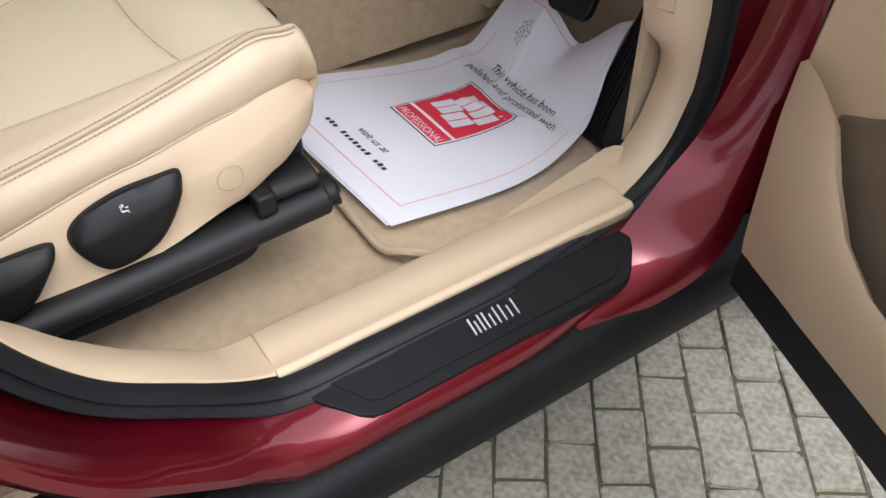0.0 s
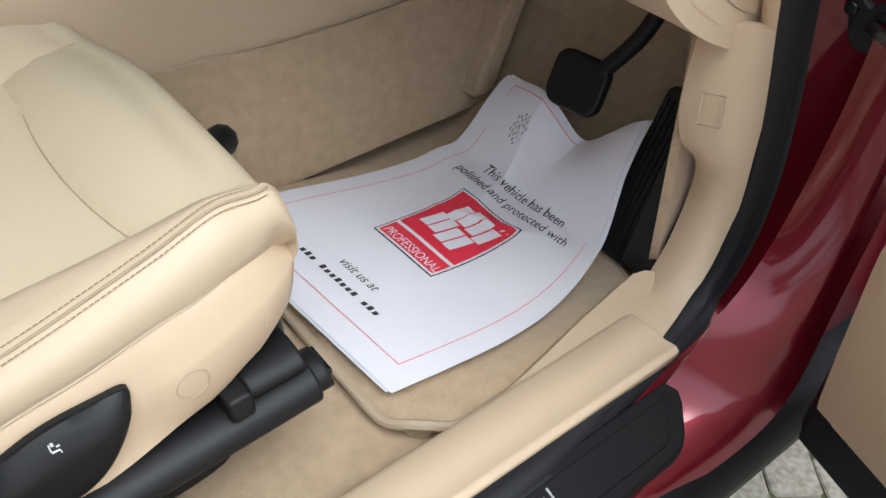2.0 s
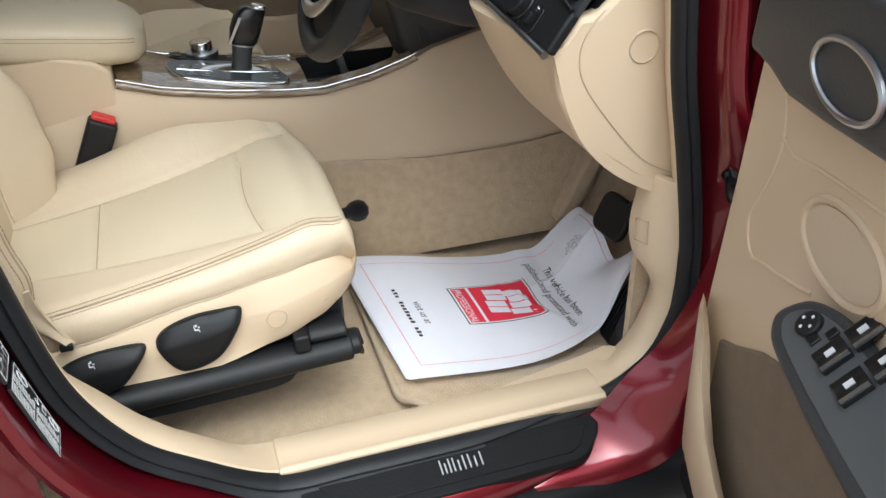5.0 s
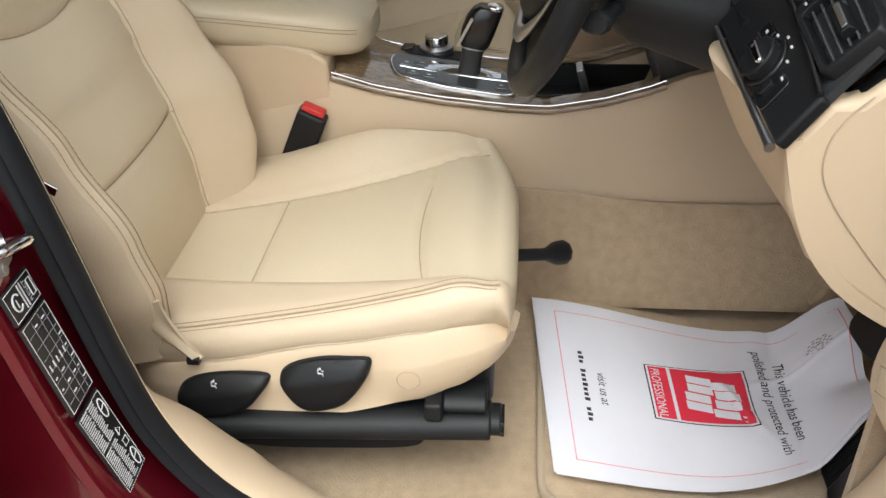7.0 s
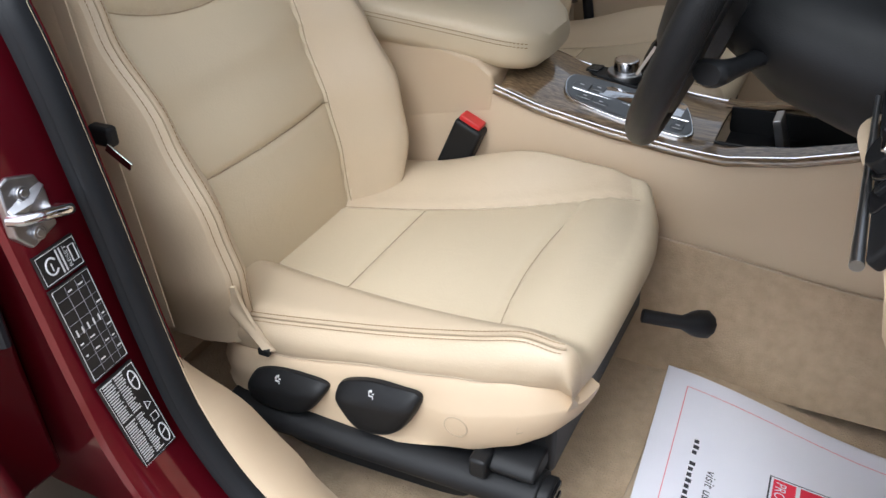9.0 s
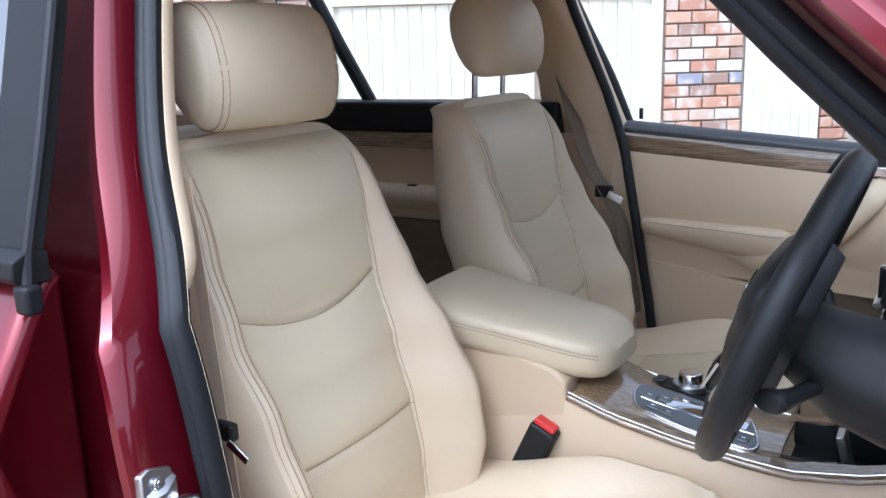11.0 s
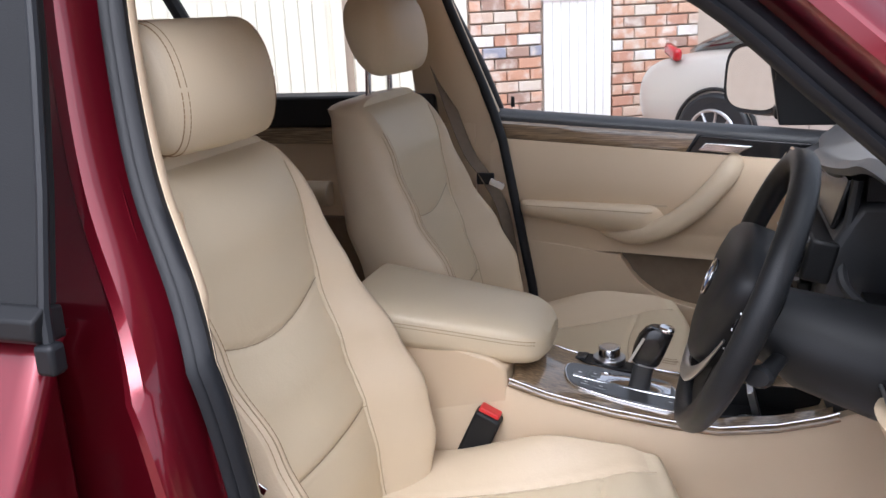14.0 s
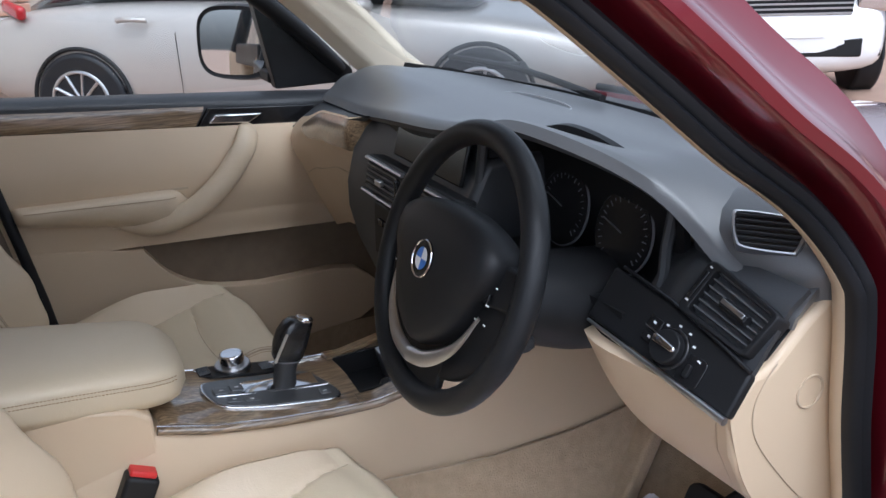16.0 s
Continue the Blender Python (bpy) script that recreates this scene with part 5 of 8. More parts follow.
part("tab_face", slab([(0.42, 0.52), (0.73, 0.52), (0.73, 0.61), (0.42, 0.61)], vent_at, 0.008, 0.0108), SATIN, tab, bevel=0.0008)
part("thumb_wheel", slab([(0.045, 0.25), (0.095, 0.25), (0.105, 0.80), (0.055, 0.80)], vent_at, 0.004, 0.009), BLACK_GLOSS, vent, bevel=0.001)
for b0 in (0.20, 0.86):
    part("vent_mark", slab([(0.06, b0), (0.09, b0), (0.09, b0 + 0.03), (0.06, b0 + 0.03)], vent_at, 0.006, 0.0078), WHITE_MARK, vent, smooth=False)
# pod on the dashboard's corner with its outlet
pn = Vector((-0.62, -0.50, 0.60)).normalized()
pm = Matrix.Translation(Vector((0.268, 0.186, 1.153)) + pn * 0.013) @ facing(pn)
pod_plan = round_outline([(0.236, 0.250), (0.240, 0.205), (0.262, 0.145), (0.300, 0.108), (0.36, 0.104), (0.43, 0.12), (0.43, 0.29), (0.34, 0.305), (0.262, 0.292)], 5)
pod_rings = []
for z, k, back in ((1.095, 0.96, 0.0), (1.118, 1.0, 0.0), (1.136, 0.99, 0.004), (1.152, 0.955, 0.012), (1.168, 0.88, 0.024), (1.178, 0.74, 0.036), (1.182, 0.4, 0.05)):
    pod_rings.append([(0.345 + (a - 0.345) * k + back * 0.5, 0.20 + (b - 0.20) * k, z + 0.10 * (b - 0.20) + 0.10 * (a - 0.30) * (z > 1.10)) for a, b in pod_plan])
pod = part("speaker_pod", loft(pod_rings), DASH_SKYLIT, dash, "dark grey corner pod with air outlet")
r = loft([[(a * k, b * k, t) for a, b in round_outline([(-0.040, 0.016), (-0.030, 0.024), (0.034, 0.020), (0.043, 0.008), (0.036, -0.020), (0.026, -0.024), (-0.022, -0.022), (-0.034, -0.012)], 4)] for k, t in ((1.0, -0.02), (1.0, 0.0), (0.97, 0.0025), (0.90, 0.003), (0.87, -0.004))])
bmesh.ops.transform(r, matrix=pm, verts=r.verts)
outlet = part("outlet_frame", r, SATIN, pod, "satin outlet frame")
OUTLET = round_outline([(-0.040, 0.016), (-0.030, 0.024), (0.034, 0.020), (0.043, 0.008), (0.036, -0.020), (0.026, -0.024), (-0.022, -0.022), (-0.034, -0.012)], 4)
r = slab([(a * 0.90, b * 0.90) for a, b in OUTLET], lambda a, b, t: pm @ Vector((a, b, t)), -0.006, -0.0015)
part("outlet_floor", r, BLACK_GLOSS, outlet, "black outlet opening")


def across(y):
    """The span of the outlet at a height on it."""
    xs = [p[0] + (q[0] - p[0]) * (y - p[1]) / (q[1] - p[1]) for p, q in zip(OUTLET, OUTLET[1:] + OUTLET[:1]) if (p[1] - y) * (q[1] - y) < 0]
    return min(xs) * 0.9, max(xs) * 0.9


for k in range(6):
    y0 = -0.0165 + 0.0068 * k
    a, b = across(y0 / 0.9)
    r = loft([[pm @ Vector((x, y0 + dy, t)) for dy, t in ((-0.0012, -0.002), (0.0006, 0.0024), (0.0016, 0.0024), (0.0004, -0.002))] for x in (a, b)])
    part("slat", r, DASH, outlet)
# black box added to keep light out of the passenger footwell
part("passenger_under_dash", one_box((0.40, 1.20, 0.88), (0.30, 0.52, 0.14)), BLACK, dash, bevel=0.02)
# beige knee panel and dashboard end cap
KNEE = [(0.160, 0.986), (0.190, 1.030), (0.214, 1.030), (0.262, 1.076), (0.309, 1.109), (0.34, 1.10), (0.355, 1.0), (0.362, 0.88), (0.366, 0.756), (0.33, 0.772), (0.25, 0.832), (0.16, 0.905), (0.105, 0.95), (0.075, 0.99), (0.085, 1.005)]
part("end_cap", slab(KNEE[:11] + [(0.20, 0.87), (0.17, 0.93)], lambda a, b, t: (a, 0.112 - t, b), -0.03, 0.0), BEIGE, dash, "beige dashboard end cap", bevel=0.008)


def knee(u, v):
    y = 0.112 + 0.31 * u
    r = max(0.0, (u - 0.55) / 0.45)
    x0, z0 = 0.158 - 0.035 * ease(0.0, 0.7, u) + 0.09 * r ** 2.5, 0.992 + 0.012 * u - 0.02 * r ** 3
    x1, z1 = 0.366 + 0.05 * u, 0.756 - 0.015 * u
    b = math.sin(math.pi * v) * (1 - 0.6 * r ** 2)
    x = x0 + (x1 - x0) * v - 0.040 * b
    z = z0 + (z1 - z0) * v - 0.028 * b
    return (x, y, z)


part("knee_panel", sheet(knee, 24, 24, thick=0.015), BEIGE, dash, "beige plastic knee panel under the dashboard")
part("knee_side", sheet(lambda u, v: (0.15 + 0.28 * u, 0.420 + 0.25 * v * (0.4 + 0.6 * u), 0.985 - 0.23 * u), 12, 8, thick=0.012), BLACK, dash, "black panel beside the column")
part("column_shroud", loft([[(x, 0.43 + r * math.cos(a) * 1.05, z + r * math.sin(a) * 0.85) for a in (2 * math.pi * k / 20 for k in range(20))] for x, z, r in ((-0.01, 1.065, 0.05), (0.05, 1.035, 0.070), (0.14, 1.01, 0.080), (0.26, 0.99, 0.085))]), BLACK, dash, "black steering column shroud")
part("under_dash", one_box((0.43, 0.45, 0.90), (0.14, 0.60, 0.10)), BLACK, dash, bevel=0.02)
ring = [(0.280 + 0.020 * math.cos(a), 0.1115, 0.985 + 0.020 * math.sin(a)) for a in (2 * math.pi * k / 36 for k in range(36))]
part("cap_recess", tube(ring, 0.0016, 6, True), BEIGE_DARK, dash)
part("panel_gap", tube(smooth_line([(0.222, 0.1112, 1.036), (0.203, 0.1112, 1.014), (0.193, 0.1112, 0.985), (0.20, 0.1112, 0.95), (0.232, 0.1112, 0.903), (0.294, 0.1112, 0.833), (0.358, 0.1112, 0.793), (0.364, 0.1112, 0.758)], 6), 0.0008, 6), BEIGE_DARK, dash)

# ---- steering wheel ----
wheel = thing("steering_wheel", "black leather three-spoke steering wheel with silver lower spoke", "steering wheel", (-0.01, 0.43, 1.09))
WC = Vector((-0.0125, 0.43, 1.092))
WM = Matrix.Translation(WC) @ facing((-math.cos(radians(21)), 0, math.sin(radians(21))))
rim = [WM @ Vector((0.172 * math.cos(a), 0.172 * math.sin(a), 0)) for a in (2 * math.pi * k / 72 for k in range(72))]
WHEEL_SKIN = material("black_wheel_leather", (0.012, 0.013, 0.015), 0.42, second=(0.010, 0.011, 0.012), scale=10, bump=0.25, bump_scale=700, spec=0.3)
part("rim", tube(rim, 0.0165, 14, True), WHEEL_SKIN, wheel, "black leather rim")


def on_wheel(bm):
    bmesh.ops.transform(bm, matrix=WM, verts=bm.verts)
    return bm


hub_o = round_outline([(-0.092, 0.045), (-0.055, 0.068), (0.0, 0.074), (0.055, 0.068), (0.092, 0.045), (0.088, 0.005), (0.056, -0.06), (0.0, -0.092), (-0.056, -0.06), (-0.088, 0.005)], 4)
hubm = loft([[(a * k * (1.20 + 0.10 * (b > 0)), b * k * 1.10 - 0.005, t) for a, b in hub_o] for k, t in ((0.9, -0.030), (1.0, -0.014), (1.0, 0.014), (0.965, 0.025), (0.86, 0.033), (0.6, 0.039), (0.25, 0.041))])
hub = part("hub", on_wheel(hubm), BLACK, wheel, "black airbag cover")
for sgn in (-1, 1):
    sp = loft([[(sgn * x, y, t) for y, t in ((yc - h, -0.012), (yc - h, 0.004), (yc + h, 0.004), (yc + h, -0.012))] for x, yc, h in ((0.06, 0.005, 0.04), (0.11, 0.012, 0.028), (0.165, 0.015, 0.022))])
    spo = part("spoke", on_wheel(sp), BLACK, wheel, bevel=0.004)
    for k in range(4):
        b = one_box((sgn * (0.098 + 0.012 * (k % 2)), -0.006 + 0.02 * (k // 2), 0.008), (0.010, 0.014, 0.004))
        part("wheel_button", on_wheel(b), BLACK_GLOSS, spo, bevel=0.001)
    for mx, my, mw in ((0.118, -0.012, 0.006), (0.126, 0.012, 0.004), (0.104, -0.034, 0.006), (0.124, -0.034, 0.004)):
        part("button_mark", on_wheel(one_box((sgn * mx, my, 0.0105), (mw, 0.0018, 0.0012))), WHITE_MARK, spo, smooth=False)
    arm_pts = smooth_line([(sgn * 0.112, -0.030, 0.012), (sgn * 0.090, -0.078, 0.018), (sgn * 0.045, -0.112, 0.022), (0.0, -0.123, 0.023)], 6)
    part("silver_spoke", on_wheel(tube(arm_pts, [0.003 + 0.0075 * ease(0, 12, k) for k in range(len(arm_pts))], 10, flat=0.5)), SATIN, wheel, "satin silver lower spoke trim")
fill = round_outline([(-0.160, 0.038), (0.0, 0.03), (0.160, 0.038), (0.158, -0.02), (0.132, -0.082), (0.07, -0.128), (0.0, -0.138), (-0.07, -0.128), (-0.132, -0.082), (-0.158, -0.02)], 4)
part("spoke_plate", on_wheel(slab(fill, lambda a, b, t: (a, b, t), -0.018, -0.001)), BLACK, wheel, "black moulded spoke cover", bevel=0.004)
low = loft([[(x, y, t) for y, t in ((-0.165, -0.012), (-0.165, 0.0), (-0.08, 0.0), (-0.08, -0.012))] for x in (-0.05, 0.0, 0.05)])
part("lower_spoke", on_wheel(low), BLACK, wheel, bevel=0.004)
bm = bmesh.new()
disc(bm, (0, 0.002, 0.042), 0.0235, 0.004, Matrix.Identity(4), 32)
badge = part("badge", on_wheel(bm), BLACK_GLOSS, hub, "round badge with blue and white quarters")
BLUE = material("blue_enamel", (0.06, 0.18, 0.55), 0.3)
for q in range(4):
    bm = bmesh.new()
    vs = [bm.verts.new((0, 0.002, 0.0445))] + [bm.verts.new((0.0145 * math.cos(a), 0.002 + 0.0145 * math.sin(a), 0.0445)) for a in (radians(90 * q + 90 * k / 8) for k in range(9))]
    bm.faces.new(vs)
    part("badge_quarter", on_wheel(bm), BLUE if q % 2 else WHITE_MARK, badge, smooth=False)
part("badge_ring", on_wheel(tube([(0.0235 * math.cos(a), 0.002 + 0.0235 * math.sin(a), 0.044) for a in (2 * math.pi * k / 32 for k in range(32))], 0.0012, 6, True)), CHROME, badge)
for sgn, z0 in ((-1, 1.03), (1, 1.06)):
    st = smooth_line([(0.03, 0.43 + sgn * 0.06, z0), (0.015, 0.43 + sgn * 0.11, z0 + 0.005), (0.0, 0.43 + sgn * 0.15, z0 + 0.012)], 5)
    part("stalk", tube(st, [0.011] * 5 + [0.012, 0.013, 0.015, 0.017, 0.018, 0.014], 12, flat=0.7), BLACK, wheel, "black column stalk")


# ---- passenger side, roof ----
pdoor = thing("passenger_front_door", "closed passenger door with beige panel, wood strip and armrest", "car door", (-0.2, 1.52, 0.5))


def pd(u, v):
    """Inner face of the passenger door: u from back to front, v from the belt down."""
    x = -0.60 + 0.92 * u
    z = 1.115 - 0.071 * u - 0.273 * v + 0.026 * u * v
    y = 1.525 - 0.022 * math.sin(math.pi * min(1, v / 0.74)) + 0.01 * ease(0.74, 0.98, v)
    return (x, y, z)


part("door_panel", sheet(pd, 40, 30, thick=0.03), BEIGE, pdoor, "beige leather-covered door panel")
part("belt_top", loft([[(x, y, z - 0.080 * (x + 0.6)) for y, z in ((1.510, 1.158), (1.513, 1.178), (1.53, 1.188), (1.56, 1.192), (1.62, 1.186), (1.62, 1.10), (1.53, 1.10))] for x in (-0.60, -0.3, 0.0, 0.28)]), DASH, pdoor, "dark grey door top", bevel=0.006)
part("wood_strip", loft([[(x + (z - 1.12) * 0.6 * (x > -0.2), y, z - 0.080 * (x + 0.6)) for y, z in ((1.512, 1.120), (1.503, 1.127), (1.500, 1.148), (1.502, 1.162), (1.512, 1.168), (1.54, 1.145))] for x in (-0.60, -0.35, -0.118)]), WOOD, pdoor, "glossy brown wood door strip")
bezel = part("handle_bezel", slab([(-0.114, 1.074), (-0.083, 1.126), (0.17, 1.106), (0.17, 1.054)], lambda a, b, t: (a, 1.515 - t, b), -0.02, 0.012), BLACK_GLOSS, pdoor, "black bezel round the door release", bevel=0.003)
part("release_lever", slab([(-0.086, 1.092), (-0.069, 1.110), (0.040, 1.102), (0.006, 1.083)], lambda a, b, t: (a, 1.503 - t, b), 0.0, 0.010), CHROME, bezel, "chrome door release lever", bevel=0.003)
part("speaker_ring", tube([(0.03 + 0.034 * math.cos(a), 1.5045, 0.963 + 0.034 * math.sin(a)) for a in (2 * math.pi * k / 32 for k in range(32))], 0.0016, 5, True), BEIGE_DARK, pdoor, "round moulded speaker mark")
arm_r = []
for k in range(27):
    u = k / 26
    x = -0.548 + 0.425 * u
    w = ease(0.0, 0.10, u) * (1 - 0.75 * ease(0.80, 1.0, u))
    top, low = 0.968 - 0.010 * u - 0.05 * ease(0.84, 1.0, u) - 0.02 * (1 - ease(0.0, 0.08, u)), 0.922 - 0.075 * max(0.0, u - 0.05)
    low = min(low, top - 0.012)
    d = 0.084 * w
    arm_r.append([(x, 1.54, low), (x, 1.52 - 0.45 * d, low), (x, 1.52 - 0.85 * d, low + 0.25 * (top - low)), (x, 1.52 - d, low + 0.62 * (top - low)), (x, 1.523 - d, low + 0.86 * (top - low)), (x, 1.53 - d, top - 0.002), (x, 1.54 - 0.85 * d, top), (x, 1.53, top - 0.002), (x, 1.55, top - 0.004)])
rest_arm = part("door_armrest", loft(arm_r), LEATHER_EDGE, pdoor, "beige padded door armrest", sub=1)
part("stitching", tube([(p[4][0], p[4][1] - 0.0012, p[4][2]) for p in arm_r[3:23]], 0.0011, 5), LEATHER_SEAM, rest_arm)
tray = part("switch_recess", slab([(-0.187 + a, 1.487 + b) for a, b in rounded_rect(0.078, 0.026, 0.010)], lambda a, b, t: (a, b, 0.9585 - 0.03 * (a + 0.187) + t), -0.004, 0.0012), BEIGE_DARK, rest_arm, bevel=0.0005)
part("window_switch", one_box((-0.197, 1.486, 0.9612), (0.026, 0.013, 0.005)), BLACK, tray, "small black window switch", bevel=0.0015)
part("lock_pin", tube([(-0.553, 1.555, 1.195), (-0.553, 1.555, 1.222)], 0.005, 10), BLACK, pdoor, "black lock pin")
part("pull_handle", tube(smooth_line([(-0.33, 1.500, 0.900), (-0.25, 1.470, 0.884), (-0.16, 1.448, 0.908), (-0.085, 1.444, 0.962), (-0.025, 1.455, 1.028), (-0.006, 1.478, 1.055), (0.006, 1.51, 1.066)], 6), [0.010 + 0.0085 * ease(0, 8, k) - 0.002 * ease(22, 36, k) for k in range(37)], 14, flat=1.45), LEATHER_EDGE, pdoor, "beige curved pull handle")
part("lower_panel", slab(round_outline([(-0.60, 0.833), (-0.30, 0.822), (-0.265, 0.81), (-0.22, 0.75), (-0.14, 0.70), (0.0, 0.675), (0.25, 0.665), (0.25, 0.52), (-0.60, 0.52)], 3), lambda a, b, t: (a, 1.515 - t, b), -0.03, 0.012), BEIGE, pdoor, "beige lower door panel", bevel=0.004)
part("door_pocket", sheet(lambda u, v: (-0.60 + 0.92 * u, 1.556, 0.85 - 0.02 * u - 0.33 * v), 4, 4, thick=0.02), SHADED_BROWN, pdoor, "door pocket, brown darkened for the shade inside")
part("pad_line", tube([Vector(pd(k / 12, 0.05)) + Vector((0, -0.002, 0)) for k in range(13)], 0.0012, 6), LEATHER_SEAM, pdoor)
glass = part("window_glass", sheet(lambda u, v: (-0.62 + 0.85 * u, 1.60 - 0.13 * v, 1.15 + 0.42 * v), 2, 2), GLASS, pdoor, smooth=False)
glass.visible_shadow = False
# window frame of the passenger door
WF = [(-0.60, 1.17), (-0.64, 1.30), (-0.70, 1.45), (-0.735, 1.57), (-0.60, 1.60), (-0.40, 1.585), (-0.22, 1.54), (-0.08, 1.47), (0.05, 1.37), (0.18, 1.26), (0.27, 1.17)]
part("window_frame", tube([(x, 1.585 - 0.32 * (z - 1.17), z) for x, z in [(p.x, p.y) for p in smooth_line([(a, b, 0) for a, b in WF], 6)]], 0.022, 10), BLACK, pdoor, "black window frame")
MIR = Matrix.Translation((0.046, 1.735, 1.240)) @ facing((-0.76, -0.65, 0.07))


def mirror_ring(depth, wx, wy):
    return [MIR @ Vector((wx * math.copysign(abs(math.cos(a)) ** 0.6, math.cos(a)), wy * math.copysign(abs(math.sin(a)) ** 0.6, math.sin(a)), depth)) for a in (2 * math.pi * k / 32 for k in range(32))]


mir = part("wing_mirror", loft([mirror_ring(*p) for p in ((0.0, 0.100, 0.082), (0.004, 0.108, 0.090), (-0.02, 0.114, 0.095), (-0.07, 0.104, 0.088), (-0.11, 0.066, 0.06), (-0.12, 0.02, 0.02))]), BLACK, pdoor, "black wing mirror")
MIRROR = material("mirror", (0.85, 0.87, 0.88), 0.02, metal=1.0, second=(0.85, 0.87, 0.88))
part("mirror_glass", loft([mirror_ring(0.001, 0.098, 0.080), mirror_ring(0.0035, 0.098, 0.080)]), MIRROR, mir, smooth=False)
part("mirror_foot", slab([(0.10, 1.14), (0.30, 1.14), (0.30, 1.17), (0.12, 1.36), (0.06, 1.36)], lambda a, b, t: (a, 1.58 + t, b), -0.01, 0.03), BLACK, pdoor, "black mirror triangle", bevel=0.004)
part("mirror_arm", one_box((0.12, 1.66, 1.165), (0.06, 0.12, 0.03)), BLACK, mir, bevel=0.008)

shellp = thing("car_cabin", "car cabin with beige headliner, pillars and rear quarter trim", "car cabin", (-0.5, 0.77, 1.0))
part("passenger_pillar", loft([[(x - wd, 1.53 - o, z), (x - 0.03, 1.492 - o, z), (x + 0.035, 1.492 - o, z), (x + 0.05, 1.50 - o, z), (x + 0.06, 1.55 - o, z), (x - wd, 1.60 - o, z)] for x, z, o, wd in ((-0.58, 0.60, 0.0, 0.10), (-0.60, 0.90, 0.0, 0.11), (-0.635, 1.165, 0.0, 0.17), (-0.68, 1.30, 0.04, 0.125), (-0.74, 1.48, 0.09, 0.105), (-0.765, 1.54, 0.11, 0.12), (-0.78, 1.63, 0.14, 0.20))]), BEIGE, shellp, "beige pillar trim", bevel=0.006)
part("pillar_seal", tube([(-0.470, 1.470, 0.56), (-0.495, 1.468, 0.75), (-0.525, 1.466, 0.92), (-0.562, 1.468, 1.12), (-0.585, 1.475, 1.19), (-0.612, 1.478, 1.26), (-0.675, 1.425, 1.45), (-0.705, 1.395, 1.56)], 0.012, 10), RUBBER, shellp, "black rubber seal")
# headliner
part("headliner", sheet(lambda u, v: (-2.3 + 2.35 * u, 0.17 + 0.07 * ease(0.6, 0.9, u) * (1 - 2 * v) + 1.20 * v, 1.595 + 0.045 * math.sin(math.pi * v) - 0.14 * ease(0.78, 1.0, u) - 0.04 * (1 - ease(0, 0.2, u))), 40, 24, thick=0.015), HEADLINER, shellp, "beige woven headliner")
part("roof_panel", sheet(lambda u, v: (-2.4 + 2.36 * u, 0.20 + 1.14 * v, 1.64 + 0.045 * math.sin(math.pi * v) - 0.12 * ease(0.78, 1.0, u)), 30, 20, thick=0.006), RED, shellp, "dark red roof panel")
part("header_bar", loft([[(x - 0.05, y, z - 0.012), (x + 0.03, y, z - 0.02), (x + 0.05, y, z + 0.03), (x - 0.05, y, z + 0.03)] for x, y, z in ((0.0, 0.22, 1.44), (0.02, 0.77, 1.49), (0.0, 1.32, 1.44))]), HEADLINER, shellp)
lamp = part("reading_lamp", one_box((-1.24, 0.90, 1.612), (0.05, 0.10, 0.012)), BEIGE, shellp, bevel=0.003)
LAMP = material("lamp_lens", (0.9, 0.7, 0.45), 0.3)
LAMP.node_tree.nodes["Principled BSDF"].inputs["Emission Color"].default_value = (1.0, 0.72, 0.42, 1)
LAMP.node_tree.nodes["Principled BSDF"].inputs["Emission Strength"].default_value = 2.2
part("lamp_lens", one_box((-1.24, 0.88, 1.604), (0.03, 0.045, 0.006)), LAMP, lamp, bevel=0.001)
part("grab_handle", tube(smooth_line([(-1.12, 1.30, 1.61), (-1.09, 1.27, 1.585), (-0.95, 1.26, 1.58), (-0.92, 1.30, 1.60)], 5), 0.012, 8), HEADLINER, shellp, "beige grab handle")
# passenger A-pillar and windscreen
part("passenger_a_pillar", loft([[(x, y, z), (x + 0.02, y - 0.05, z + 0.02), (x + 0.105, y - 0.065, z + 0.035), (x + 0.14, y + 0.02, z + 0.04)] for x, y, z in ((0.42, 1.49, 1.06), (0.285, 1.49, 1.17), (0.16, 1.45, 1.285), (0.04, 1.42, 1.39), (-0.10, 1.38, 1.49))]), PILLAR_LIT, shellp, "cream windscreen pillar trim", bevel=0.008)
ws = part("windscreen", sheet(lambda u, v: (0.56 - 0.58 * v - 0.10 * (2 * u - 1) ** 2 * (1 - 0.5 * v), 0.13 + 1.28 * u, 1.14 + 0.36 * v), 8, 8), GLASS, shellp)
ws.visible_shadow = False
# rear door, passenger side
rd = thing("passenger_rear_door", "closed passenger side rear door with beige panel and wood strip", "car door", (-1.2, 1.52, 0.5))
part("door_panel", sheet(lambda u, v: (-1.62 + 0.98 * u, 1.52 - 0.012 * math.sin(math.pi * v), 1.16 - 0.55 * v), 14, 12, thick=0.03), BEIGE, rd, "beige rear door panel")
part("belt_top", one_box((-1.215, 1.53, 1.198), (0.95, 0.12, 0.085)), BLACK, rd, "dark grey door top", bevel=0.01)
part("wood_strip", one_box((-1.22, 1.481, 1.134), (0.90, 0.02, 0.045)), WOOD, rd, "glossy brown wood strip", bevel=0.006)
part("lower_panel", one_box((-1.14, 1.474, 0.76), (0.96, 0.02, 0.30)), SHADED_BROWN, rd, "lower door lining, brown darkened for the cabin's shade", bevel=0.006)
